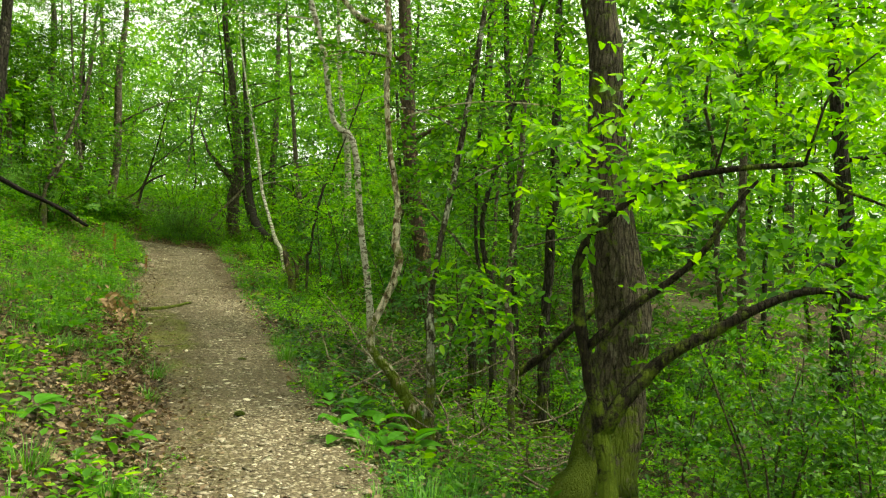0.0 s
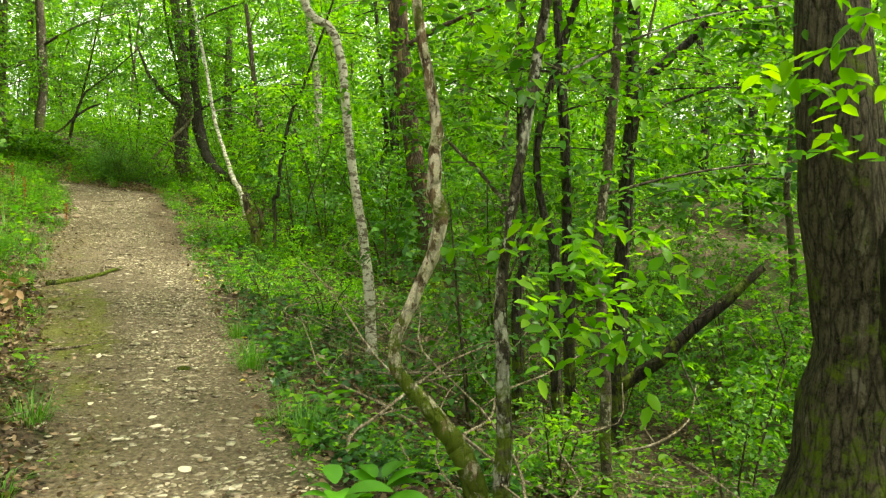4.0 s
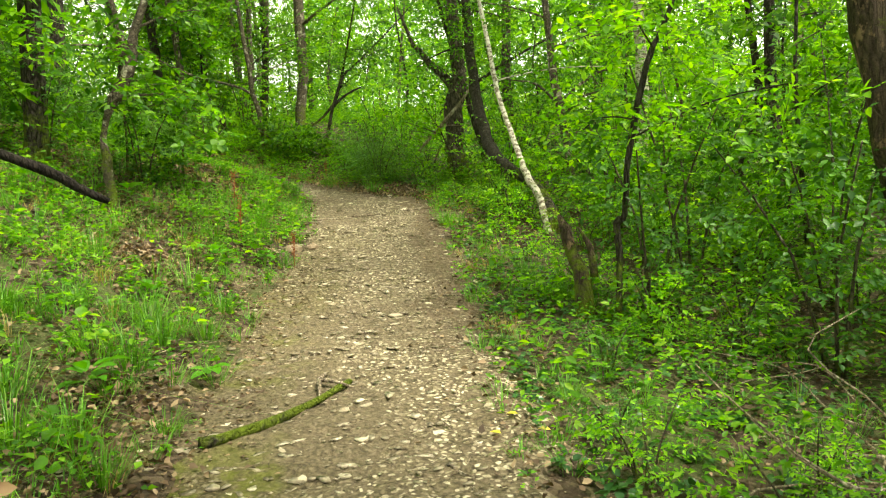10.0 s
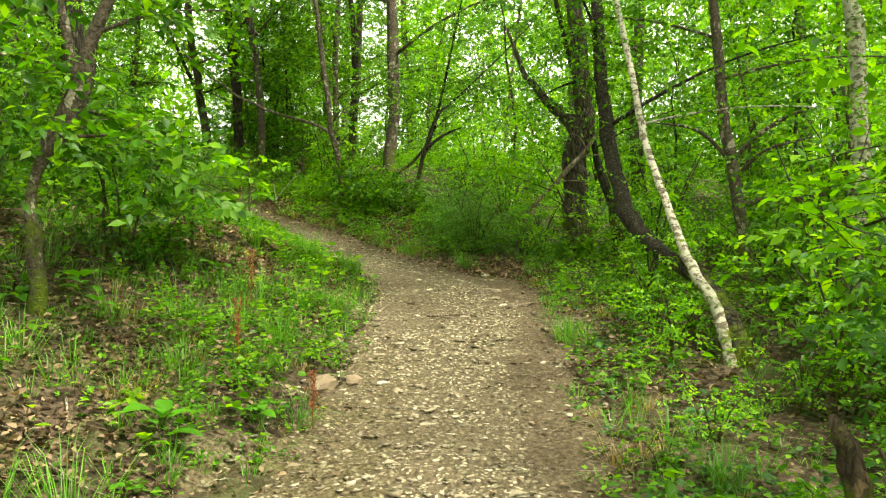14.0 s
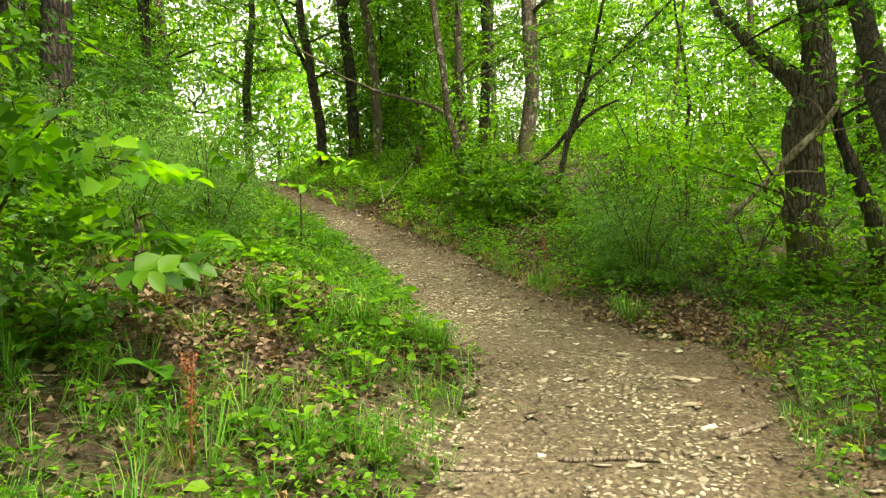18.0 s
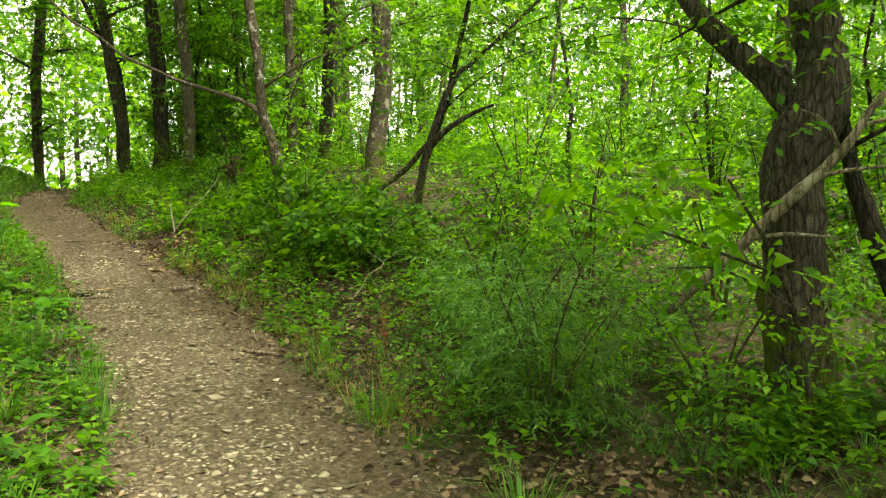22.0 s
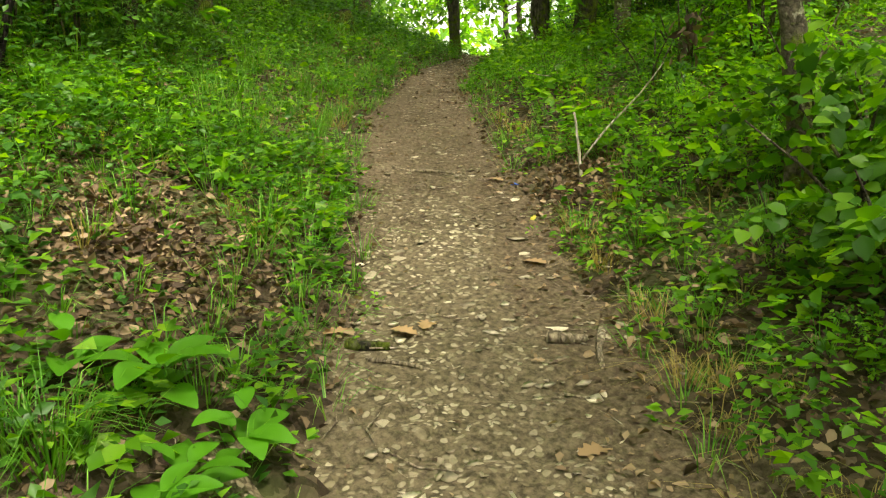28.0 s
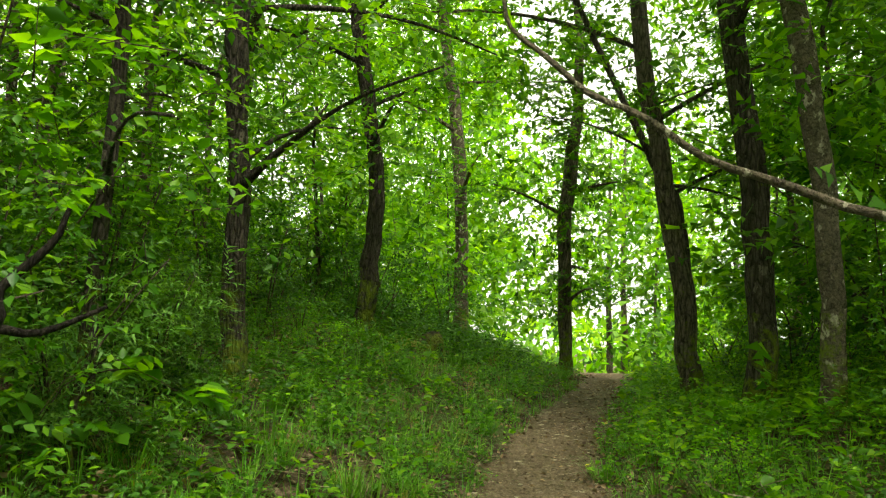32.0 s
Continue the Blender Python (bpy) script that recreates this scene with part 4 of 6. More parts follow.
trunk_tree([(-17.52, 22.52, 7.93, 0.077), (-17.49, 22.58, 7.30, 0.080), (-17.45, 22.68, 6.67, 0.078), (-17.41, 22.78, 5.87, 0.082), (-17.42, 22.75, 5.26, 0.092), (-17.44, 22.70, 4.66, 0.107)], BARK_DARK, "crooked dark trunk on the bank", up=5, **far)
trunk_tree([(-21.87, 25.90, 9.43, 0.104), (-21.78, 26.05, 8.29, 0.112), (-21.72, 26.16, 6.97, 0.115), (-21.70, 26.20, 5.48, 0.117), (-21.70, 26.19, 4.70, 0.13)], BARK_GREY, "grey forked trunk on the bank", up=4, **far)
trunk_tree([(-13.24, 24.10, 6.64, 0.084), (-13.14, 24.17, 5.82, 0.080), (-13.10, 24.20, 5.04, 0.078), (-13.09, 24.21, 4.30, 0.080), (-13.10, 24.20, 3.88, 0.088)], BARK_GREY, "brown trunk with rough bark beside the upper path", up=7, low=0.5, n_spray=260, size=0.1)
trunk_tree([(-15.97, 25.20, 6.38, 0.041), (-15.79, 25.34, 5.88, 0.066), (-15.71, 25.41, 5.58, 0.069), (-15.67, 25.44, 5.17, 0.068)], BARK_DARK, "dark leaning trunk near the crest", up=5, **far)
trunk_tree([(-19.99, 21.93, 8.29, 0.161), (-20.02, 21.87, 7.35, 0.133), (-20.02, 21.86, 6.21, 0.115)], BARK_DARK, "dark trunk at the back of the bank", up=6, **far)
trunk_tree([(-13.27, 26.83, 8.06, 0.107), (-13.16, 26.90, 5.93, 0.104), (-13.00, 27.00, 4.32, 0.11)], BARK_GREY, "grey slender trunk in the thicket", up=5, **far)
trunk_tree([(-11.28, 25.04, 6.18, 0.069), (-11.29, 25.03, 5.25, 0.078), (-11.33, 25.00, 4.31, 0.087)], BARK_DARK, "dark upright trunk in the thicket", up=6, **far)
trunk_tree([(-10.72, 23.32, 5.87, 0.060), (-10.71, 23.33, 4.97, 0.059), (-10.70, 23.33, 4.03, 0.067)], BARK_GREY, "slim pale trunk in the thicket", up=6, **far)
trunk_tree([(-15.49, 24.74, 7.05, 0.085), (-15.37, 24.86, 6.07, 0.09), (-15.25, 24.97, 5.03, 0.1)], BARK_OAK, "brown trunk at the crest", up=5, **far)
trunk_tree([(-8.05, 22.19, 4.56, 0.025), (-8.13, 22.16, 4.21, 0.028), (-8.26, 22.10, 3.83, 0.030), (-8.35, 22.06, 3.42, 0.034), (-8.40, 22.04, 3.09, 0.036)], BARK_MOSS, "dark bent sapling with a reaching branch", up=3.4, n_limb=5, spread=1.2, n_spray=120,
              extra=([(-8.28, 22.09, 3.81, 0.024), (-8.08, 22.18, 4.04, 0.022), (-7.88, 22.27, 4.17, 0.018), (-7.71, 22.34, 4.24, 0.012)],))
trunk_tree([(-13.64, 19.85, 6.2, 0.034), (-13.64, 19.85, 5.67, 0.036), (-13.62, 19.84, 5.2, 0.036), (-13.58, 19.8, 4.5, 0.04)], BARK_DARK, "thin dark trunk on the bank among bushes", up=4, n_limb=7, low=0.3, spread=1.6, n_spray=330, size=0.07)
trunk_tree([(-14.89, 20.68, 6.51, 0.078), (-14.89, 20.69, 5.80, 0.072), (-14.90, 20.74, 5.23, 0.07), (-14.9, 20.74, 4.7, 0.08)], BARK_DARK, "dark upright trunk on the bank", up=5, n_limb=8, low=0.3, spread=2.0, n_spray=430, size=0.075,
              extra=([(-14.85, 20.70, 5.20, 0.02), (-14.71, 20.89, 5.42, 0.015), (-14.69, 21.07, 5.57, 0.014), (-14.66, 21.25, 5.81, 0.008)],))
trunk_tree([(-7.63, 21.97, 4.67, 0.017), (-7.88, 21.83, 4.42, 0.025), (-8.06, 21.72, 3.88, 0.029), (-8.18, 21.65, 3.34, 0.033), (-8.21, 21.63, 3.06, 0.033)], BARK_DARK, "thin dark forked sapling", up=2.5, n_limb=4, spread=1.0, n_spray=120,
              extra=([(-8.48, 21.47, 3.42, 0.022), (-8.25, 21.61, 3.62, 0.026), (-8.09, 21.70, 3.83, 0.026), (-7.81, 21.87, 4.07, 0.022), (-7.61, 21.99, 4.18, 0.012)],))
trunk_tree([(-12.16, 19.62, 4.58, 0.007), (-12.16, 19.58, 4.47, 0.012), (-12.17, 19.46, 4.34, 0.016), (-12.17, 19.46, 4.24, 0.018), (-12.18, 19.36, 4.23, 0.016), (-12.18, 19.29, 4.19, 0.016), (-12.20, 19.11, 4.17, 0.018), (-12.21, 18.93, 4.09, 0.019)],
              BARK_BLACK, "dark bare crooked branch reaching out of the bank", up=0, crown=False, name="dead_branch", category="branch", group="branches", sides=7,
              extra=([(-12.17, 19.46, 4.23, 0.015), (-12.16, 19.57, 4.22, 0.011), (-12.15, 19.74, 4.30, 0.006)],))


def loose_stick(name, pts, mat, label, category="branch", sides=7):
    x, y = pts[0][:2]
    e = thing(name, x, y, gz(x, y), label, category, "fallen wood")
    b = e.location
    part("stem", mesh_from("stem", *tube([(q[0] - b[0], q[1] - b[1], q[2] - b[2], q[3]) for q in pts], sides, 0.10, 3), mat, True), e)
    return e


maple = trunk_tree([(-5.30, 18.75, 3.35, 0.006), (-5.12, 18.95, 3.0, 0.010), (-5.02, 19.15, 2.6, 0.013), (-4.98, 19.2, 2.2, 0.016)], BARK_THIN, "young maple spreading flat sprays of light leaves before the oak", up=0, crown=False, name="young_maple",
                      extra=([(-5.10, 18.97, 2.95, 0.008), (-5.5, 18.72, 3.12, 0.006), (-5.9, 18.62, 3.27, 0.003)], [(-5.05, 19.05, 2.8, 0.008), (-5.3, 18.75, 2.98, 0.005), (-5.5, 18.55, 3.0, 0.003)]))
leaf_cluster(maple, [(-6.02, 18.58, 3.30), (-5.84, 18.63, 3.26), (-5.71, 18.66, 3.2), (-5.51, 18.7, 3.16), (-5.6, 18.69, 3.29), (-5.36, 18.72, 3.1), (-5.27, 18.73, 3.01), (-5.4, 18.6, 3.35)], 5, 8, 0.075, LEAF_LIGHT, (0.11, 0.11, 0.05), 0.22)
# leafy sprays that reach out over the bank
def bank_sapling(x, y, top, spots, size, leaf, label, n=3, r=0.012):
    g = gz(x, y)
    stem = [(x, y, g - 0.1, r * 1.4), (x + 0.03, y - 0.02, g + (top - g) * 0.5, r), (x - 0.02, y + 0.03, top, r * 0.6)]
    e = thing("young_maple", x, y, g, label, "tree", "trees")
    b = np.array(e.location)
    part("trunk", mesh_from("trunk", *tube([(q[0] - b[0], q[1] - b[1], q[2] - b[2], q[3]) for q in stem], 6, 0.05, 3), BARK_THIN, True), e)
    for q in spots:
        tip = np.array(q) - b
        root = np.array(stem[2][:3]) - b
        mid = (tip + root) / 2 + np.array([0, 0, 0.06])
        part("limb", mesh_from("limb", *tube([(*root, r * 0.5), (*mid, r * 0.35), (*tip, 0.002)], 5, 0.05, 2), BARK_THIN, True), e)
    c = np.repeat(np.array(spots, float) - b, n, 0) + rng.standard_normal((len(spots) * n, 3)) * np.array([0.07, 0.07, 0.03])
    part("foliage", mesh_from("foliage", *leaves(*sprays(c, rng.standard_normal(c.shape) * np.array([1, 1, 0.15]), 7, 0.24, size, 0.2, 0.72), True), leaf), e)
    return e


bank_sapling(-7.15, 14.25, 3.05, [(-6.72, 14.13, 3.12), (-6.67, 14.36, 3.16), (-6.62, 14.55, 3.14), (-6.45, 14.72, 3.05), (-6.85, 14.0, 3.2), (-6.8, 14.4, 2.95)], 0.105, LEAF_LIGHT, "young hazel on the bank with broad leaves on level sprays")
bank_sapling(-7.0, 15.0, 2.85, [(-6.62, 14.72, 2.85), (-6.52, 14.85, 2.78), (-6.5, 14.7, 2.68), (-6.75, 14.9, 2.7)], 0.10, LEAF, "young maple on the bank with broad lobed leaves")
bank_sapling(-8.05, 17.1, 3.3, [(-7.95, 17.3, 3.35), (-7.93, 17.2, 3.2), (-8.0, 17.25, 3.05)], 0.085, LEAF_LIGHT, "slight sapling with round light green leaves", 2, 0.007)
bank_sapling(-13.3, 19.75, 4.05, [(-13.1, 19.92, 4.09), (-13.06, 20.1, 4.0), (-12.85, 19.6, 3.93), (-13.2, 19.6, 3.85)], 0.11, LEAF, "low sapling with broad dull green leaves on the bank", 2, 0.008)
propped = loose_stick("fallen_branch", [(-5.63, 19.36, 2.73, 0.020), (-5.27, 19.36, 3.09, 0.027), (-4.99, 19.36, 3.37, 0.029), (-4.88, 19.36, 3.49, 0.024), (-4.72, 19.38, 3.73, 0.016), (-4.54, 19.42, 3.85, 0.008)], DEAD_WOOD, "broken weathered branch propped against the oak")
for q in ([(-5.27, 19.36, 3.09, 0.012), (-5.1, 19.3, 3.12, 0.009), (-4.85, 19.26, 3.1, 0.004)], [(-4.99, 19.36, 3.37, 0.014), (-4.86, 19.3, 3.4, 0.010), (-4.62, 19.28, 3.42, 0.004)], [(-4.88, 19.36, 3.49, 0.012), (-4.95, 19.3, 3.62, 0.008), (-5.05, 19.28, 3.68, 0.003)], [(-4.8, 19.37, 3.6, 0.011), (-4.66, 19.3, 3.62, 0.008), (-4.45, 19.3, 3.58, 0.003)]):
    part("side_twig", mesh_from("side_twig", *tube([(p[0] - propped.location[0], p[1] - propped.location[1], p[2] - propped.location[2], p[3]) for p in q], 5, 0.06, 3), DEAD_WOOD, True), propped)
loose_stick("fallen_log", [(0.73, 7.24, 0.68, 0.034), (0.94, 7.19, 0.85, 0.038), (1.22, 7.13, 1.12, 0.034), (1.49, 7.08, 1.39, 0.021)], BARK_MOSS, "mossy dead stem leaning over the slope")


def lying(name, a, b_, r, mat, label, bow=0.05, lift=0.6):
    (x0, y0), (x1, y1) = a, b_
    pts = []
    for t in (0, 0.3, 0.65, 1.0):
        x, y = x0 + (x1 - x0) * t + bow * math.sin(3 * t) * (y1 - y0), y0 + (y1 - y0) * t - bow * math.sin(3 * t) * (x1 - x0)
        d, data = where(x, y)[1:3]
        on = 0.012 + float(path_bumps(np.array([x]), np.array([y]))[0]) if abs(d[0]) < data[0, 5] else 0.0
        pts.append((x, y, gz(x, y) + on + r * lift, r * (1.05 - 0.5 * t)))
    return loose_stick(name, pts, mat, label)


loose_stick("fallen_log", [(-6.35, 9.75, gz(-6.35, 9.75) - 0.05, 0.036), (-5.95, 10.1, 2.70, 0.034), (-5.5, 10.5, 2.52, 0.031), (-5.11, 10.88, 2.30, 0.030), (-5.0, 10.99, 2.20, 0.027), (-4.88, 11.11, 2.11, 0.018)], BARK_BLACK, "dark dead log jutting out of the bank")
root_ = lying("stick", (-3.73, 10.17), (-3.40, 11.07), 0.028, BARK_DARK, "dark forked stick lying across the edge of the path")
for dx, dy in ((0.10, -0.22), (0.22, -0.05), (-0.02, 0.16)):
    x, y = -3.40 - 0.15, 11.07 - 0.05
    q = [(x, y, gz(x, y) + 0.04, 0.014), (x + dx * 0.5, y + dy * 0.5, gz(x + dx * 0.5, y + dy * 0.5) + 0.05, 0.010), (x + dx, y + dy, gz(x + dx, y + dy) + 0.03, 0.005)]
    part("side_twig", mesh_from("side_twig", *tube([(p[0] - root_.location[0], p[1] - root_.location[1], p[2] - root_.location[2], p[3]) for p in q], 5, 0.06, 3), DEAD_WOOD, True), root_)

stump = trunk_tree([(-2.52, 12.95, 1.90, 0.012), (-2.48, 12.93, 1.80, 0.040), (-2.42, 12.91, 1.62, 0.046), (-2.35, 12.88, 1.42, 0.062)], BARK_TORN, "broken mossy stump with splintered top", up=0, crown=False, name="stump", category="stump", group="fallen wood",
                      extra=([(-2.27, 12.9, 1.45, 0.03), (-2.30, 12.92, 1.66, 0.025), (-2.38, 12.95, 1.80, 0.006)],))

# ---- undergrowth: shrubs, saplings and trees of the wood ----
def archetype_shrub(seed, height, radius, n_stem, n_spray, size, leaf, fine, label, name="shrub", aspect=0.55, k=9, low=0.25, stem=1.0):
    e = thing(name, 0, 0, 0, label, "shrub", "shrubs of the undergrowth")
    C, D = [], []
    for i in range(n_stem):
        ang = i * 2.4 + rng.uniform(-0.4, 0.4)
        out = radius * rng.uniform(0.35, 0.9)
        h = height * rng.uniform(0.6, 1.0)
        pts = [(0.03 * math.cos(ang), 0.03 * math.sin(ang), -0.1, 0.014 * stem), (out * 0.35 * math.cos(ang), out * 0.35 * math.sin(ang), h * 0.5, 0.010 * stem), (out * math.cos(ang + 0.2), out * math.sin(ang + 0.2), h, 0.004)]
        part("stem", mesh_from("stem", *tube(pts, 4, 0.05, 2), BARK_THIN, True), e)
        m = n_spray // n_stem
        t = rng.uniform(low, 1, m)
        p = np.array(pts)
        c = np.stack([np.interp(t, (0, 0.5, 1), p[:, a]) for a in range(3)], 1) + rng.standard_normal((m, 3)) * np.array([1, 1, 0.5]) * radius * 0.22
        c[:, 2] = np.maximum(c[:, 2], min(0.12, height * 0.15))
        C.append(c)
        d = rng.standard_normal((m, 3)) * np.array([1, 1, 0.35]) + np.array([math.cos(ang), math.sin(ang), 0.1])
        D.append(d)
    P, U, N, L, W = sprays(np.concatenate(C), np.concatenate(D), k, 0.30, size, 0.3, aspect)
    part("foliage", mesh_from("foliage", *leaves(P, U, N, L, W, fine), leaf), e)
    return e


def archetype_tree(height, r, low, spread, n_limb, n_spray, k, size, leaf, bark_mat, label, length=0.5, lean=0.6):
    e = thing("tree", 0, 0, 0, label, "tree", "trees of the wood")
    ax, ay = rng.uniform(-lean, lean, 2)
    pts = [(0, 0, -0.25, r * 1.35), (0.02, 0.0, 0.25, r)] + [(ax * (t**1.5) + rng.normal(0, 0.06), ay * (t**1.5) + rng.normal(0, 0.06), height * t, max(r * (1 - 0.8 * t), 0.012)) for t in (0.15, 0.3, 0.45, 0.6, 0.75, 0.9, 1.0)]
    part("trunk", mesh_from("trunk", *tube(pts, 8, 0.05, 1), bark_mat, True), e)
    crown_on(e, pts, n_limb, low, spread, n_spray, k, size, leaf, bark_mat, (0, 0, 0), twig=False, length=length, limb_sides=4, fine="tri")
    return e


placed = []


def place(kinds, spots, lo=0.8, hi=1.2, sink=0.0, grow_below=False):
    """Sets each spot with one of the kinds, turned and scaled by chance. The first of each kind is the original."""
    used = set()
    for i, (x, y) in enumerate(spots):
        ob = kinds[i % len(kinds)]
        s, d, _, _ = where(x, y)
        tall = 1.0 + (0.25 if grow_below and s[0] < 16 and d[0] > 7 else 0.0)
        m = pose(x, y, gz(x, y) - sink, rng.uniform(-4, 4), rng.uniform(-4, 4), rng.uniform(0, 360)) @ Matrix.Scale(tall * rng.uniform(lo, hi), 4)
        if ob.name in used:
            copy_thing(ob, m)
        else:
            used.add(ob.name)
            later.append((ob, m))


later = []


def place_more(kinds, spots, lo, hi):
    for i, (x, y) in enumerate(spots):
        copy_thing(kinds[i % len(kinds)], pose(x, y, gz(x, y), 0, 0, rng.uniform(0, 360)) @ Matrix.Scale(rng.uniform(lo, hi), 4))


# open lanes through the undergrowth between the path and the trees that stand out
LANES = np.array([(-5.0, 19.6, -1.0, 4.5), (-5.0, 19.6, -2.3, 9.4), (-5.0, 19.6, -4.3, 14.0), (-3.3, 16.6, -2.3, 9.4), (-3.1, 18.0, -2.3, 9.4), (-0.3, 13.0, -0.9, 4.2), (-2.1, 12.7, -1.2, 6.0),
                  (-9.7, 23.6, -4.1, 13.5), (-9.7, 23.6, -6.1, 16.9), (-9.7, 23.6, -6.9, 18.0), (-9.6, 21.5, -4.1, 13.5), (-14.6, 25.2, -4.1, 13.5), (-14.6, 25.2, -6.1, 16.9), (-18.8, 26.2, -4.1, 13.5), (-18.8, 26.2, -9.6, 19.5),
                  (-11.5, 25.5, -6.1, 16.9), (-17.4, 22.7, -9.1, 19.3), (-22.1, 26.4, -9.1, 19.3), (-13.1, 24.2, -9.1, 19.3), (-14.0, 24.6, -9.1, 19.3), (-15.7, 25.4, -9.3, 19.4), (-8.2, 21.6, -5.6, 16.4), (-13.5, 32.0, -6.5, 17.5), (-11.5, 32.0, -6.5, 17.5), (-11.3, 25.0, -6.1, 16.9), (1.2, 8.9, -0.5, 3.0), (0.7, 7.4, 0.0, 0.0)])


def in_lane(x, y, gap):
    a, b = LANES[:, :2], LANES[:, 2:]
    ab = b - a
    k = np.clip(((x - a[:, 0]) * ab[:, 0] + (y - a[:, 1]) * ab[:, 1]) / (ab**2).sum(1), 0, 1)
    return bool((np.hypot(x - a[:, 0] - k * ab[:, 0], y - a[:, 1] - k * ab[:, 1]) < gap).any())


def scatter(n, test, gap, x0=-30, x1=16, y0=-5, y1=40, tries=40000, lane=0.0):
    out = []
    X, Y = rng.uniform(x0, x1, tries), rng.uniform(y0, y1, tries)
    s, d, _, _ = where(X, Y)
    ok = test(X, Y, s, d)
    for x, y in zip(X[ok], Y[ok]):
        if all((x - a)**2 + (y - b)**2 > gap * gap for a, b in out) and not (lane and in_lane(x, y, lane)):
            out.append((x, y))
            if len(out) >= n:
                break
    return out


# low, leafy shrubs beside the path
def band(s, d, right_early, right_late, left_early, left_late, far_r, far_l):
    right = np.where(s < 15.5, d > right_early, d > right_late) & (d < far_r)
    left = np.where(s < 15, d < -left_early, d < -left_late) & (d > -far_l)
    return right | left


low_shrubs = [archetype_shrub(i, h, w, st, n, sz, lf, fine, lb) for i, (h, w, st, n, sz, lf, fine, lb) in enumerate((
    (0.8, 0.5, 4, 48, 0.056, LEAF, True, "low green shrub with small oval leaves"),
    (1.0, 0.6, 4, 56, 0.060, LEAF_LIGHT, False, "young hazel shrub with fresh green leaves"),
    (0.7, 0.55, 4, 60, 0.047, LEAF_DARK, False, "dark green bushy undergrowth shrub"),
    (0.9, 0.6, 4, 60, 0.060, LEAF, False, "leafy green shrub of the undergrowth")))]
beside = (scatter(105, lambda X, Y, s, d: (s > 14.5) & (s < 36) & (d > 1.25) & (d < 4.6) & (np.hypot(X + 10.75, Y - 21.4) > 0.75), 0.36, lane=0.34)
          + scatter(45, lambda X, Y, s, d: (s > 2) & (s < 36) & (np.where(s < 15, d < -3.4, d < -2.3)) & (d > -6.5), 0.5))
place(low_shrubs, beside, 0.6, 1.15)
tiny = scatter(85, lambda X, Y, s, d: (s > 23) & (s < 36) & (d < -1.9) & (d > -3.4) | (s > 10) & (s < 36) & (d > 1.0) & (d < 2.2) & (np.hypot(X + 10.75, Y - 21.4) > 0.6), 0.35)
place_more(low_shrubs, tiny, 0.3, 0.5)
place_more(low_shrubs, scatter(40, lambda X, Y, s, d: (s > 2) & (s < 15.5) & (d > 2.8) & (d < 7), 0.55), 0.35, 0.7)
tall_shrubs = [archetype_shrub(i, h, w, st, n, sz, lf, "tri", lb, "tall_shrub") for i, (h, w, st, n, sz, lf, lb) in enumerate((
    (2.4, 1.0, 4, 160, 0.105, LEAF, "tall leafy hazel bush"),
    (3.0, 1.1, 4, 180, 0.105, LEAF_LIGHT, "tall light green maple bush"),
    (2.0, 1.0, 4, 170, 0.09, LEAF_DARK, "dense dark green bush"),
    (2.7, 1.1, 4, 170, 0.11, LEAF, "tall bush with broad green leaves")))]
place(tall_shrubs, scatter(122, lambda X, Y, s, d: (s > -4) & (s < 44) & band(s, d, 7.0, 8.5, 5.0, 3.3, 17, 15), 1.0, lane=1.0), 0.8, 1.25)
bushes = [archetype_shrub(0, 1.5, 0.7, 5, 95, 0.062, lf, True, lb, "bush", 0.6) for lf, lb in ((LEAF, "waist-high green bush beside the path"), (LEAF_LIGHT, "waist-high light green bush beside the path"))]
place(bushes, scatter(46, lambda X, Y, s, d: (s > 14.5) & (s < 40) & (d > 2.2) & (d < 8.5), 0.85, lane=0.45), 0.6, 1.15)
place_more([low_shrubs[2], low_shrubs[3], low_shrubs[2]], scatter(55, lambda X, Y, s, d: (s > 22) & (s < 36) & (d < -2.3) & (d > -4.8), 0.42), 0.45, 0.95)
place_more([low_shrubs[1]], scatter(26, lambda X, Y, s, d: (s > 1) & (s < 17) & (d > 1.2) & (d < 4.5), 0.6), 0.4, 0.8)
hornbeams = [archetype_shrub(0, h, w, 3, n, 0.062, lf, False, lb, "hornbeam_bush", 0.6, 10, 0.12) for h, w, n, lf, lb in (
    (1.9, 0.95, 135, LEAF, "young hornbeam bush with layered sprays of small leaves"), (2.5, 1.1, 165, LEAF, "tall hornbeam bush with layered leafy sprays"), (1.6, 0.9, 130, LEAF_DARK, "bush with layered leaves, its green darkened as if shaded"))]
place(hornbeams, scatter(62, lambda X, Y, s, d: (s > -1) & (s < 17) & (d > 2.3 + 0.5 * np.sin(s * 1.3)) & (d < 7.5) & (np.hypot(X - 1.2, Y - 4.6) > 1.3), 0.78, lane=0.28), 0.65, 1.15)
# the darkened hornbeam kind, its colour standing in for shade on the bank
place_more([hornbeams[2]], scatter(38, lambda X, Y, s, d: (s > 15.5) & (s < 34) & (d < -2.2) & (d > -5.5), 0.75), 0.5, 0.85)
place_more(hornbeams[:2], [(-15.1, 19.9), (-15.9, 20.3), (-14.6, 19.0), (-16.4, 20.9), (-17.3, 21.0), (-18.2, 21.6), (-19.2, 22.3), (-13.6, 18.5), (-16.0, 19.4), (-20.3, 23.3), (-14.9, 26.3), (-16.4, 27.3), (-12.6, 24.9)], 0.55, 0.95)
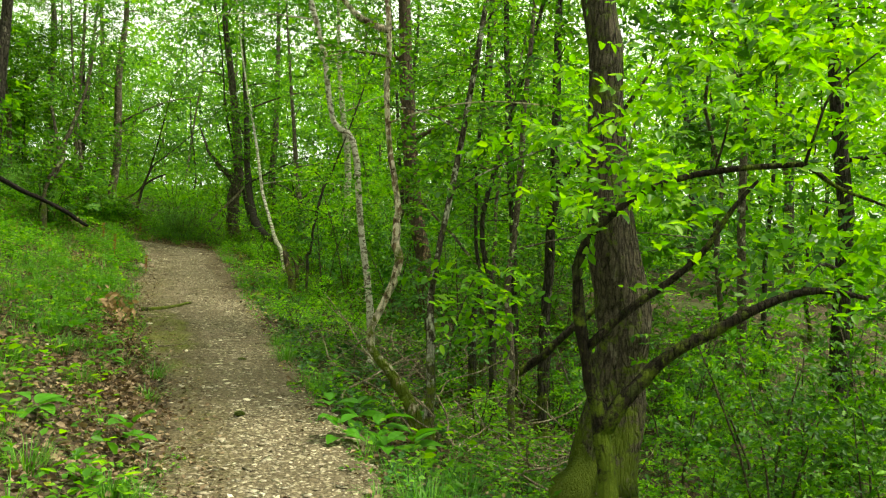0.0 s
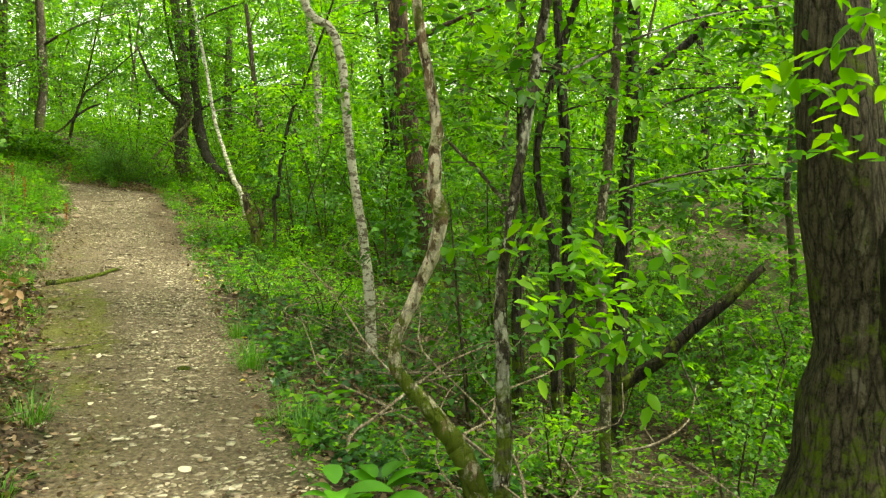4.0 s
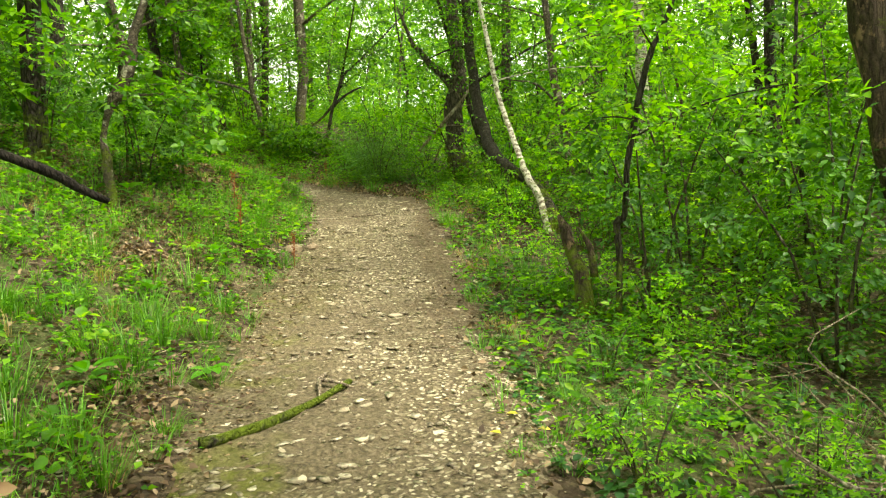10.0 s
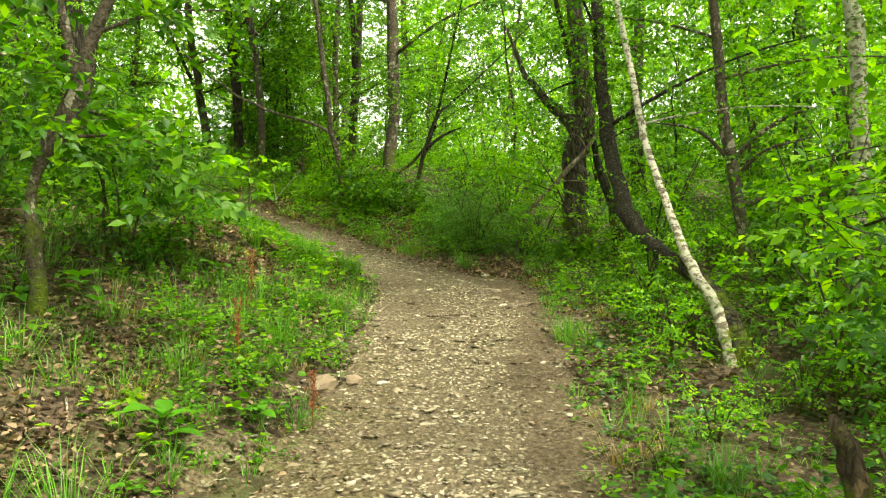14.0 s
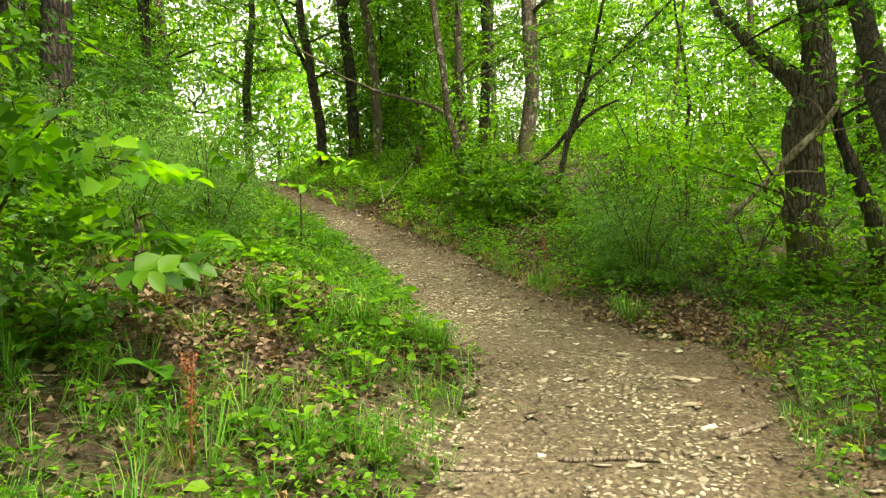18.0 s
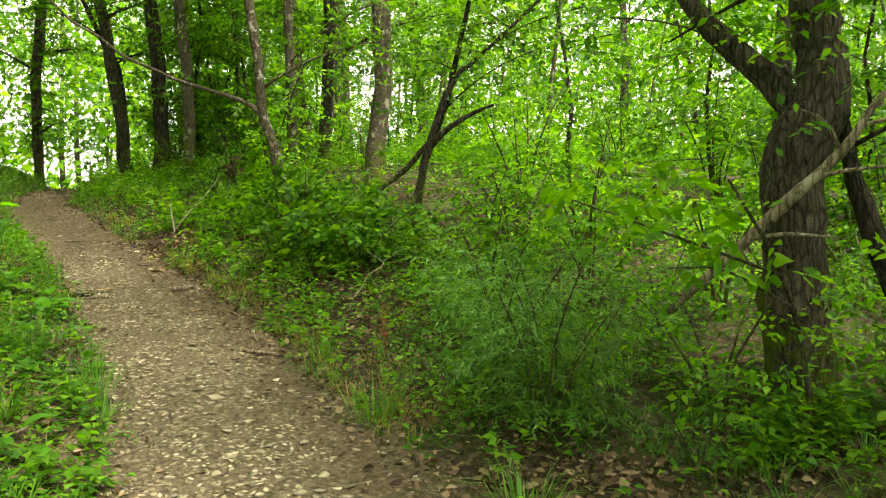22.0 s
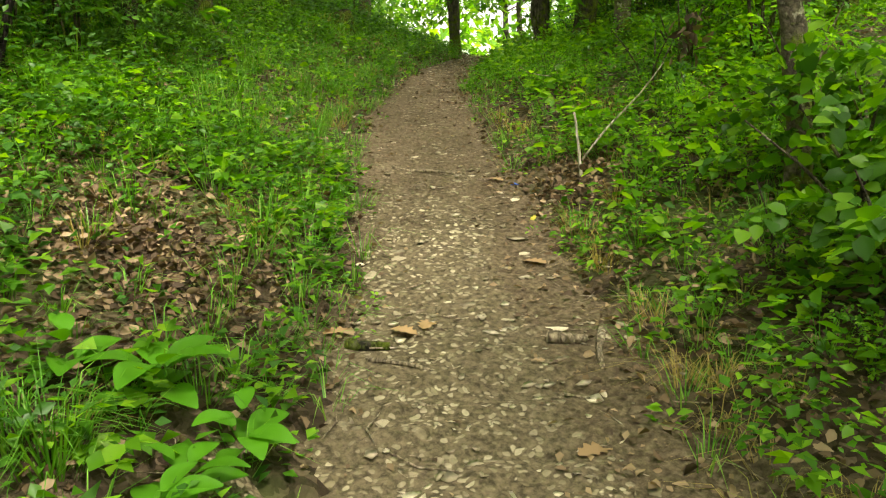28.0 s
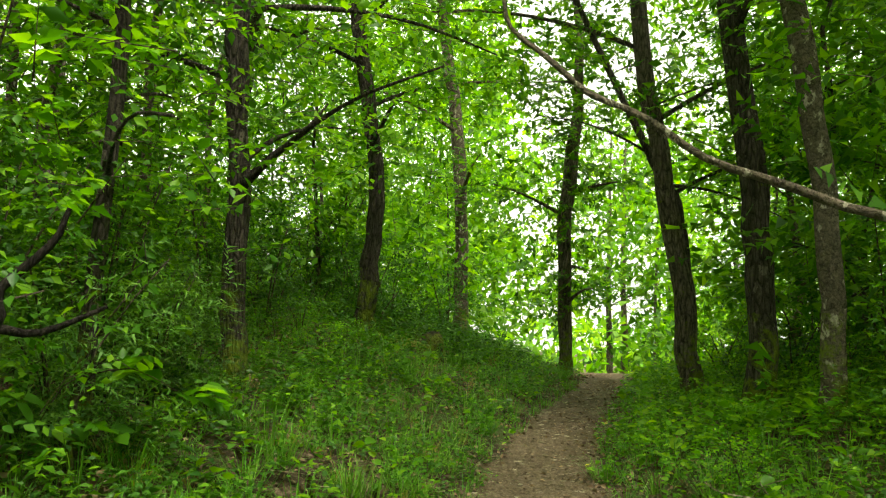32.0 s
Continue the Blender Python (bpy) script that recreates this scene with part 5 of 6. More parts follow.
saplings = [archetype_tree(h, r, lw, sp, 6, n, 10, sz, lf, bk, lb, 0.55) for h, r, lw, sp, n, sz, lf, bk, lb in (
    (6.8, 0.045, 0.26, 1.5, 195, 0.125, LEAF, BARK_GREY, "slender young hornbeam with thin grey trunk"),
    (7.6, 0.055, 0.28, 1.7, 210, 0.13, LEAF_LIGHT, BARK_DARK, "young maple with thin dark trunk"),
    (6.2, 0.04, 0.24, 1.4, 180, 0.12, LEAF, BARK_DARK, "thin dark sapling with airy leaves"),
    (7.0, 0.05, 0.32, 1.6, 195, 0.13, LEAF_DARK, BARK_GREY, "young tree with dark green leaves"))]
place(saplings, scatter(125, lambda X, Y, s, d: band(s, d, 5.2, 6.5, 6.0, 4.2, 24, 24), 1.25, -34, 16, -6, 44, lane=0.9), 0.8, 1.25, grow_below=True)
# the first kind's lighter leaf colour stands for light on the far crowns
big_trees = [archetype_tree(h, r, lw, sp, 7, n, 10, sz, lf, bk, lb, 0.8) for h, r, lw, sp, n, sz, lf, bk, lb in (
    (10.5, 0.12, 0.30, 2.6, 215, 0.145, LEAF_LIGHT, BARK_DARK, "tall dark-barked tree of the wood"),
    (11.5, 0.15, 0.34, 3.0, 230, 0.15, LEAF, BARK_OAK, "tall oak with a high crown"),
    (11.0, 0.10, 0.28, 2.5, 215, 0.145, LEAF_LIGHT, BARK_GREY, "tall grey-barked tree of the wood"))]
ridge = scatter(31, lambda X, Y, s, d: (np.hypot(X + 9, Y - 19) < 42) & (np.hypot(X + 9, Y - 19) > 13) & (np.abs(np.arctan2(Y - 19, X + 9) - 2.5) < 0.62) & ~((np.abs(np.arctan2(Y - 19, X + 9) - 2.8) < 0.16) & (np.sin(X * 31 + Y * 57) < 0.2)) & (np.abs(d) > 2.3), 2.2, -48, -10, 10, 58, lane=0.8)
place(big_trees, scatter(70, lambda X, Y, s, d: band(s, d, 6.0, 5.5, 7.5, 6.5, 36, 36) & ~((np.abs(np.arctan2(Y - 13, X + 6) - 2.2) < 0.17) & (np.sin(X * 37 + Y * 91) < 0.6)) & (np.hypot(X - 4.5, Y - 3.5) > 3.6), 2.2, -46, 32, -16, 56, lane=0.6) + ridge, 0.85, 1.2, grow_below=True)
junipers = [archetype_shrub(0, 0.9, 0.55, 7, 430, 0.046, NEEDLE, "tri", "feathery dark green juniper bush", "juniper", 0.24, 14, 0.0, 0.5)]
place(junipers, [(-6.05, 18.75), (-6.4, 19.15), (-8.3, 16.5), (-8.9, 16.9), (-9.2, 16.4), (-8.0, 15.7), (-9.7, 17.4), (-10.4, 17.6), (-13.6, 19.7), (-14.4, 20.2), (-13.2, 18.2), (-15.0, 19.2), (-11.0, 17.6), (-15.8, 20.6), (-9.4, 15.6), (-8.6, 15.2), (-10.2, 16.6)], 0.75, 1.05)
hazel_bank = archetype_shrub(0, 0.95, 0.75, 6, 80, 0.078, LEAF, True, "young hazel with broad fresh leaves beside the path", "hazel_bush", 0.95)
place([hazel_bank], [(-9.15, 21.45), (-8.75, 20.95), (-9.5, 21.8), (-8.9, 21.6), (-8.3, 20.9)], 0.65, 0.85)
place_more([hazel_bank], [(-6.95, 14.6), (-8.0, 15.3)], 0.45, 0.55)
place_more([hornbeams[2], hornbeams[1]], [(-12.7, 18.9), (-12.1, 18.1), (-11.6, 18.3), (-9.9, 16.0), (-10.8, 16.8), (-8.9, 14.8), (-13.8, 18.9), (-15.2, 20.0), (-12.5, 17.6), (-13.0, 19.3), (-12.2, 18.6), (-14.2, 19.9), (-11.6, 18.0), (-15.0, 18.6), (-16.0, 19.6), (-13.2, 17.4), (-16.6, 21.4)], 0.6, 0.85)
young = [archetype_tree(4.6, 0.032, 0.16, 1.25, 7, 210, 10, 0.105, LEAF, BARK_DARK, "young leafy tree with a thin dark stem", 0.5), archetype_tree(5.2, 0.036, 0.2, 1.35, 7, 230, 10, 0.11, LEAF_LIGHT, BARK_GREY, "young maple with light green leaves", 0.5)]
place(young, [(-14.6, 26.7), (-16.0, 27.7), (-17.6, 28.8), (-15.2, 28.6), (-13.6, 25.9), (-18.5, 29.9), (-16.8, 30.0)] + scatter(13, lambda X, Y, s, d: (s > 27.5) & (s < 40) & (d > 2.6) & (d < 7.5), 1.0, lane=0.5) + scatter(9, lambda X, Y, s, d: (s > 27) & (s < 42) & (d < -3.0) & (d > -9), 1.2, lane=0.6) + scatter(14, lambda X, Y, s, d: (s > 14) & (s < 24) & (d > 4.0) & (d < 9), 1.2, lane=0.6), 0.75, 1.2)
place_more(young, [(-13.9, 25.3), (-15.6, 26.9)], 1.0, 1.2)
place_more([saplings[3], saplings[0]], [(-14.6, 18.4), (-15.8, 19.6), (-17.2, 20.4), (-18.6, 21.2), (-13.4, 17.4)], 0.9, 1.1)
# trees added so that their crowns keep the sun off the bank
shade_trees = [archetype_tree(10.5, 0.11, 0.42, 2.7, 8, 300, 10, 0.13, LEAF_LIGHT, BARK_DARK, "dark-barked tree added to shade the bank with its crown", 0.7)]
place(shade_trees, [(-7.7, 13.6), (-9.6, 16.2), (-11.2, 16.6), (-9.0, 13.6), (-12.4, 17.2), (-10.4, 14.6), (-14.2, 18.0), (-6.6, 8.2)], 0.9, 1.1)
for ob, m in later:
    ob.matrix_basis = m

# far foliage down the slope and along the ridge
n_clump = 1300
ang = rng.uniform(0, 2 * np.pi, n_clump)
rad = rng.uniform(30, 54, n_clump)
cx, cy = -6 + rad * np.cos(ang), 13 + rad * np.sin(ang)
keep = rng.uniform(size=n_clump) > 0.7 * (np.cos(ang - 2.22) > 0.97) + 0.30 * (np.cos(ang - 2.8) > 0.985) + 0.45 * (np.cos(ang - 1.95) > 0.985)
cx, cy = cx[keep], cy[keep]
ra, rr = rng.uniform(2.33, 2.78, 420), rng.uniform(13, 34, 420)   # the crowns beyond the crest
wx, wy = -9 + rr * np.cos(ra), 19 + rr * np.sin(ra)
free = np.abs(where(wx, wy)[1]) > 2.5
cx, cy = np.concatenate([cx, wx[free]]), np.concatenate([cy, wy[free]])
fa, fr = rng.uniform(0.7, 2.0, 520), rng.uniform(20, 46, 520)   # the wood below the path
cx, cy = np.concatenate([cx, -6 + fr * np.cos(fa)]), np.concatenate([cy, 13 + fr * np.sin(fa)])
cz = ground(cx, cy) + 13 * rng.uniform(0, 1, len(cx))**1.3
oa, o_r = rng.uniform(2.38, 2.64, 40), rng.uniform(20, 46, 40)   # crowns that close over the path beyond the crest
ox, oy = -9 + o_r * np.cos(oa), 19 + o_r * np.sin(oa)
cx, cy, cz = np.concatenate([cx, ox]), np.concatenate([cy, oy]), np.concatenate([cz, ground(ox, oy) + rng.uniform(2.5, 11, 40)])
per = 105
P = np.repeat(np.stack([cx, cy, cz], 1), per, 0) + rng.standard_normal((len(cx) * per, 3)) * np.array([0.72, 0.72, 0.42])
U = rng.standard_normal(P.shape)
N = np.array([0, 0, 1.0]) + 0.7 * rng.standard_normal(P.shape)
L = rng.uniform(0.7, 1.3, len(P)) * np.clip(0.0095 * np.hypot(P[:, 0] + 8, P[:, 1] - 17), 0.14, 0.4)
rim_a = rng.uniform(0, 2 * np.pi, 40000)
rim_r = rng.uniform(56, 80, len(rim_a))
rx_, ry_ = -6 + rim_r * np.cos(rim_a), 13 + rim_r * np.sin(rim_a)
edge_top = 4.0 + 2.0 * np.sin(rim_a * 9) + 1.5 * np.sin(rim_a * 23 + 1)
Q = np.stack([rx_, ry_, ground(rx_, ry_) + edge_top * rng.uniform(0, 1, len(rim_a))], 1)
P = np.concatenate([P, Q])
U = np.concatenate([U, rng.standard_normal(Q.shape)])
N = np.concatenate([N, np.array([0, 0, 1.0]) + 0.8 * rng.standard_normal(Q.shape)])
L = np.concatenate([L, rng.uniform(0.5, 1.1, len(Q))])
# half the clumps get the lighter leaf colour, painted as if sunlit
sunlit = np.repeat(rng.uniform(size=len(cx)) < 0.5, per)
sunlit = np.concatenate([sunlit, rng.uniform(size=len(Q)) < 0.5])
for name, pick, mat, lab in (("far_wood", ~sunlit, LEAF, "distant green foliage of the wood"), ("far_canopy", sunlit, LEAF_LIGHT, "distant crowns of the wood, leaves coloured lighter as if sunlit")):
    ob = new(name, mesh_from(name, *leaves(P[pick], U[pick], N[pick], L[pick], L[pick] * 0.65, "tri"), mat))
    tagged(ob, lab, "foliage", kind="stuff")

# ---- ground plants ----
# patches where the dead leaves lie thick and little grows: x, y, radius
LEAF_PATCHES = np.array([(-6.67, 15.2, 0.5), (-7.1, 15.3, 0.45), (-7.2, 16.2, 0.35), (-2.6, 6.2, 0.6), (-1.7, 4.2, 0.45), (-2.1, 5.2, 0.45), (-10.25, 19.0, 0.38), (-10.75, 19.05, 0.4), (-5.45, 12.2, 0.4), (-5.95, 13.2, 0.35), (-3.5, 9.2, 0.35), (-3.35, 8.5, 0.4), (-4.2, 10.2, 0.35), (-8.5, 17.4, 0.4), (0.0, 6.2, 0.35), (-0.5, 7.8, 0.5), (-5.9, 17.9, 0.3), (-7.6, 20.0, 0.4), (-2.2, 5.9, 0.4), (-2.75, 7.2, 0.45), (-3.05, 7.9, 0.4), (-3.6, 9.8, 0.3), (-10.72, 21.3, 0.34), (-5.6, 18.2, 0.4), (-5.2, 17.9, 0.35)])


BROAD_SPOTS = ((-0.60, 6.10, 9, 1.15), (-0.76, 5.88, 8, 1.05), (-0.15, 5.62, 9, 1.2), (-0.62, 5.25, 8, 1.05), (-0.40, 5.75, 9, 1.15), (-0.30, 5.10, 7, 1.0), (-0.95, 7.6, 6, 0.9), (-9.63, 18.79, 10, 1.0), (-9.45, 18.95, 10, 0.9), (-9.75, 18.6, 8, 0.9), (-9.3, 18.75, 8, 0.8),
               (-9.05, 17.9, 9, 1.0), (-9.2, 18.65, 8, 0.9), (-8.85, 17.75, 9, 1.0), (-8.53, 18.40, 7, 0.7), (-5.23, 12.76, 7, 1.0), (-6.64, 13.60, 8, 0.9), (-6.4, 13.5, 6, 0.7), (-6.7, 13.2, 7, 0.9), (-6.6, 14.8, 7, 0.8),
               (-4.31, 10.18, 8, 0.95), (-4.16, 10.93, 6, 0.8), (-3.0, 7.4, 6, 0.7), (-1.72, 4.59, 7, 0.95), (-2.2, 4.45, 7, 0.9), (-3.17, 7.03, 6, 0.8), (-1.1, 8.6, 6, 0.8), (-2.2, 3.4, 6, 0.8), (-7.0, 16.4, 6, 0.7), (-7.6, 17.3, 6, 0.7), (-5.14, 13.32, 7, 0.7))


def near_broad(x, y):
    return np.min([np.hypot(x - q[0], y - q[1]) / q[3] for q in BROAD_SPOTS], axis=0) < 0.2


def in_patch(x, y):
    return np.min(np.hypot(x[:, None] - LEAF_PATCHES[:, 0], y[:, None] - LEAF_PATCHES[:, 1]) / LEAF_PATCHES[:, 2] + 0.25 * lumps(x * 2.5, y * 2.5)[:, None], axis=1) < 1


def spots_beside(n, lo, hi, s0, s1, side=0, power=1.6, gather=0.0):
    s = rng.uniform(s0, s1, n)
    q = smooth_line(s + S0, _n)
    q2 = smooth_line(s + S0 + 0.05, _n)
    t = q2[:, :2] - q[:, :2]
    t /= np.linalg.norm(t, axis=1)[:, None]
    sg = np.where(rng.uniform(size=n) < 0.5, 1.0, -1.0) if side == 0 else np.full(n, float(side))
    d = q[:, 5] + lo + (hi - lo) * rng.uniform(size=n)**power
    x, y = q[:, 0] + t[:, 1] * sg * d, q[:, 1] - t[:, 0] * sg * d
    s_, d_, data, _ = where(x, y)
    ok = (np.abs(d_) > data[:, 5] + lo * 0.8) & ~(in_patch(x, y) & (rng.uniform(size=len(x)) < 0.72))
    ok &= ~(near_broad(x, y) & (rng.uniform(size=len(x)) < np.where(y < 10, 0.85, 0.45)))
    ok &= np.hypot(x + 5.17, y - 14.02) > 0.24   # and round the rocks
    ok &= np.hypot(x + 10.75, y - 21.3) > 0.3   # bare litter round the forked twig
    drifts = 0.62 + 0.9 * lumps(x * 0.75 + 4, y * 0.75) + 0.6 * lumps(x * 2.1, y * 2.1 + 1)   # plants stand in drifts, with bare litter between
    ok &= rng.uniform(size=len(x)) < np.clip(drifts, 0.12, 1.0) ** (gather if gather else 1e-9)
    x, y = x[ok], y[ok]
    return np.stack([x, y, ground(x, y)], 1)


def rosettes(spots, k, size, height, aspect=0.6, tilt=0.5):
    m = len(spots)
    a = rng.uniform(0, 2 * np.pi, (m, k))
    h = height * rng.uniform(0.25, 1.0, (m, k)) * rng.uniform(0.5, 1.2, (m, 1))
    out = rng.uniform(0.1, 1.0, (m, k)) * size * 1.1
    P = spots[:, None] + np.stack([np.cos(a) * out, np.sin(a) * out, h], -1)
    U = np.stack([np.cos(a), np.sin(a), rng.uniform(-0.3, tilt, (m, k))], -1) + 0.2 * rng.standard_normal((m, k, 3))
    N = np.array([0, 0, 1.0]) + 0.35 * rng.standard_normal((m, k, 3))
    L = size * rng.uniform(0.6, 1.25, (m, k)) * rng.uniform(0.7, 1.2, (m, 1))
    return P.reshape(-1, 3), U.reshape(-1, 3), N.reshape(-1, 3), L.ravel(), L.ravel() * aspect


def stuff(name, arrays, mat, label, category, fine=False):
    ob = new(name, mesh_from(name, *leaves(*arrays, fine), mat))
    return tagged(ob, label, category, kind="stuff")


def both(*groups):
    return tuple(np.concatenate(g) for g in zip(*groups))


def drift(n, lo, hi, s0, s1, side, gather=1.3):
    return spots_beside(n, lo, hi, s0, s1, side, 1.0, gather)


stuff("herbs", both(rosettes(drift(2500, -0.08, 1.5, 7, 20, -1), 9, 0.042, 0.15), rosettes(drift(1100, -0.08, 1.5, 20, 36, -1), 9, 0.042, 0.16), rosettes(drift(700, 0.0, 2.2, -2, 7, -1), 8, 0.05, 0.16),
                    rosettes(drift(1700, -0.08, 1.8, -2, 12, 1), 9, 0.042, 0.18), rosettes(drift(4200, -0.08, 1.6, 12, 36, 1), 9, 0.042, 0.20), rosettes(drift(1900, -0.12, 2.2, 21, 34, 1), 9, 0.05, 0.16), rosettes(drift(900, -0.22, 0.05, 0, 34, 0), 7, 0.03, 0.05)), LEAF, "low green herbs on the woodland floor", "plants")
# upper bank herbs: shade put into the darker leaf colour
stuff("shade_herbs", both(rosettes(drift(4200, 0.9, 5.0, 20, 38, -1, 1.0), 10, 0.055, 0.30), rosettes(drift(2200, 0.0, 1.6, 20, 36, -1), 9, 0.045, 0.18)), LEAF_DARK, "herbs on the upper bank, leaf colour darkened to stand for shade", "plants")
stuff("undergrowth", both(rosettes(drift(3300, 1.3, 5.0, 7, 21, -1, 1.0), 10, 0.057, 0.30), rosettes(drift(700, 1.2, 5.0, -3, 7, -1), 9, 0.06, 0.22), rosettes(drift(600, 0.0, 2.4, 24, 33, -1), 9, 0.055, 0.2), rosettes(drift(1500, 0.0, 2.0, 19, 25, -1, 0.5), 9, 0.055, 0.16),
                          rosettes(drift(1500, 1.0, 5.5, -3, 12, 1, 1.6), 10, 0.052, 0.24), rosettes(drift(8500, 1.3, 6.5, 12, 38, 1, 0.8), 10, 0.057, 0.34)), LEAF, "leafy green plants covering the woodland floor", "plants", "tri")
stuff("bramble_leaves", both(rosettes(drift(1500, 0.0, 4.0, 4, 36, -1), 6, 0.066, 0.22, 0.8), rosettes(drift(700, 0.05, 2.0, 22, 34, 1), 6, 0.075, 0.22, 0.8), rosettes(drift(520, 0.0, 3.2, -1, 8, -1, 0.6), 7, 0.07, 0.25), rosettes(drift(2800, 0.15, 4.5, -1, 36, 1), 6, 0.062, 0.38)), LEAF_LIGHT, "fresh green bramble and seedling leaves", "plants", True)
def palmate(arr, spread=55, side=0.82):
    """Turns single leaves into three-lobed ones."""
    P, U, N, L, W = arr
    U = U / np.linalg.norm(U, axis=1)[:, None]
    V = np.cross(N, U)
    V /= np.linalg.norm(V, axis=1)[:, None] + 1e-9
    c, q = math.cos(radians(spread)), math.sin(radians(spread))
    return (np.concatenate([P, P, P]), np.concatenate([U, U * c + V * q, U * c - V * q]), np.concatenate([N, N, N]), np.concatenate([L, L * side, L * side]), np.concatenate([W, W * side, W * side]) * 0.85)


stuff("maple_seedlings", palmate(both(rosettes(drift(560, 0.0, 3.0, 1, 36, -1, 0.7), 6, 0.058, 0.20, 0.75, 0.2), rosettes(drift(620, 0.0, 3.2, 1, 36, 1, 0.7), 6, 0.058, 0.24, 0.75, 0.2))), LEAF_LIGHT, "maple seedlings with lobed light green leaves", "plants")
stuff("ivy", both(rosettes(spots_beside(1900, 0.06, 2.6, 1, 17, 1, 1.3, 1.0), 6, 0.05, 0.07, 0.9), rosettes(spots_beside(650, 0.1, 1.2, 6.5, 10.5, 1, 1.2, 1.0), 6, 0.055, 0.10, 0.9)), IVY, "dark glossy ivy creeping beside the path", "ivy", True)
stuff("far_herbs", both(rosettes(spots_beside(7000, 4.0, 10, -4, 40, 0, 1.0, 0.5), 8, 0.12, 0.5), rosettes(spots_beside(4500, 9, 22, -6, 44, 0, 1.0), 8, 0.2, 0.7)), LEAF, "green undergrowth deeper in the wood", "plants", "tri")
sp = np.concatenate([spots_beside(5500, -0.15, 3.4, -2, 8, -1, 1.0), spots_beside(13000, -0.1, 3.6, 6, 36, -1, 1.1), spots_beside(2500, -0.15, 1.6, 20, 34, 1, 1.2), spots_beside(9500, -0.15, 6.0, -2, 14, 1, 1.0), spots_beside(3500, 0.1, 4.0, 14, 24, -1, 1.0), spots_beside(2400, -0.15, 1.8, 15, 24, 1, 1.0), spots_beside(3500, -0.05, 3.5, 12, 36, 1, 1.3)])
ps = LEAF_PATCHES[rng.integers(0, len(LEAF_PATCHES), 11500)]
px_, py_ = ps[:, 0] + rng.normal(0, 0.7, len(ps)) * ps[:, 2], ps[:, 1] + rng.normal(0, 0.7, len(ps)) * ps[:, 2]
pd_, pw_ = where(px_, py_)[1:3]
free = np.abs(pd_) > pw_[:, 5] * 0.95
sp = np.concatenate([sp, np.stack([px_, py_, px_ * 0], 1)[free]])
P = np.repeat(sp, 2, 0) + rng.standard_normal((len(sp) * 2, 3)) * np.array([0.08, 0.08, 0.0])
P[:, 2] = ground(P[:, 0], P[:, 1]) + rng.uniform(0.006, 0.05, len(P))
U = rng.standard_normal(P.shape) * np.array([1, 1, 0.3])
N = np.array([0, 0, 1.0]) + 0.8 * rng.standard_normal(P.shape)
L = rng.uniform(0.020, 0.052, len(P))
stuff("dead_leaves", (P, U, N, L, L * 0.6), LITTER, "brown dead oak leaves scattered on the ground", "leaves", "curl")


sp = np.concatenate([spots_beside(2400, -0.5, 0.1, 2, 15, -1, 1.0), spots_beside(2600, -0.62, 0.1, -2, 34, 0, 1.0), spots_beside(1500, -0.55, 0.1, 19, 34, 1, 1.0)])
sp[:, 2] += 0.02 + path_bumps(sp[:, 0], sp[:, 1])
L = rng.uniform(0.014, 0.045, len(sp))
stuff("leaf_crumbs", (sp, rng.standard_normal(sp.shape) * np.array([1, 1, 0.2]), np.array([0, 0, 1.0]) + 0.3 * rng.standard_normal(sp.shape), L, L * 0.6), LITTER, "crumbled brown leaves trodden into the path", "leaves")


def blades(spots, n, height, spread, width, clump=0.05):
    m = len(spots)
    a = rng.uniform(0, 2 * np.pi, (m, n))
    r = clump * rng.uniform(0, 1, (m, n))**0.6
    h = height * rng.uniform(0.5, 1.2, (m, n)) * rng.uniform(0.6, 1.3, (m, 1))
    lean = spread * rng.uniform(0.1, 1.0, (m, n))
    b = spots[:, None] + np.stack([np.cos(a) * r, np.sin(a) * r, np.full((m, n), -0.01)], -1)
    out = np.stack([np.cos(a), np.sin(a), np.zeros((m, n))], -1)
    sd = np.stack([-np.sin(a), np.cos(a), np.zeros((m, n))], -1) * width
    mid = b + out * (lean * h * 0.35)[..., None] + np.array([0, 0, 1.0]) * (h * 0.62)[..., None]
    tip = b + out * (lean * h)[..., None] + np.array([0, 0, 1.0]) * (h * (1 - 0.35 * lean))[..., None]
    v = np.stack([b - sd, b + sd, mid + sd * 0.7, mid - sd * 0.7, tip], 2).reshape(-1, 3)
    k = np.arange(m * n)[:, None] * 5
    f = [k + np.array([[0, 1, 2]]), k + np.array([[0, 2, 3]]), k + np.array([[3, 2, 4]])]
    return v, np.concatenate(f)


def grass(name, spots, n, h, spread, w, mat, label, clump=0.05):
    ob = new(name, mesh_from(name, *blades(spots, n, h, spread, w, clump), mat))
    return tagged(ob, label, "grass", kind="stuff")


grass("grass", np.concatenate([spots_beside(1100, -0.12, 3.2, 7, 22, -1, 1.1), spots_beside(1300, -0.12, 2.8, 22, 34, -1, 1.0), spots_beside(1000, -0.08, 2.4, 0, 34, 1, 1.3), spots_beside(160, 0.0, 2.4, -1, 8, -1)]), 18, 0.17, 1.9, 0.0024, GRASS, "green grass tufts along the path")
grass("long_grass", np.concatenate([spots_beside(520, 0.1, 4.0, 23, 36, -1, 1.0, 0.5), spots_beside(160, 0.0, 1.8, 24, 36, 1, 1.0, 0.5), spots_beside(260, 0.2, 2.4, 10, 23, -1, 1.0, 0.8)]), 22, 0.30, 1.8, 0.0024, GRASS, "long green grass on the bank", 0.08)
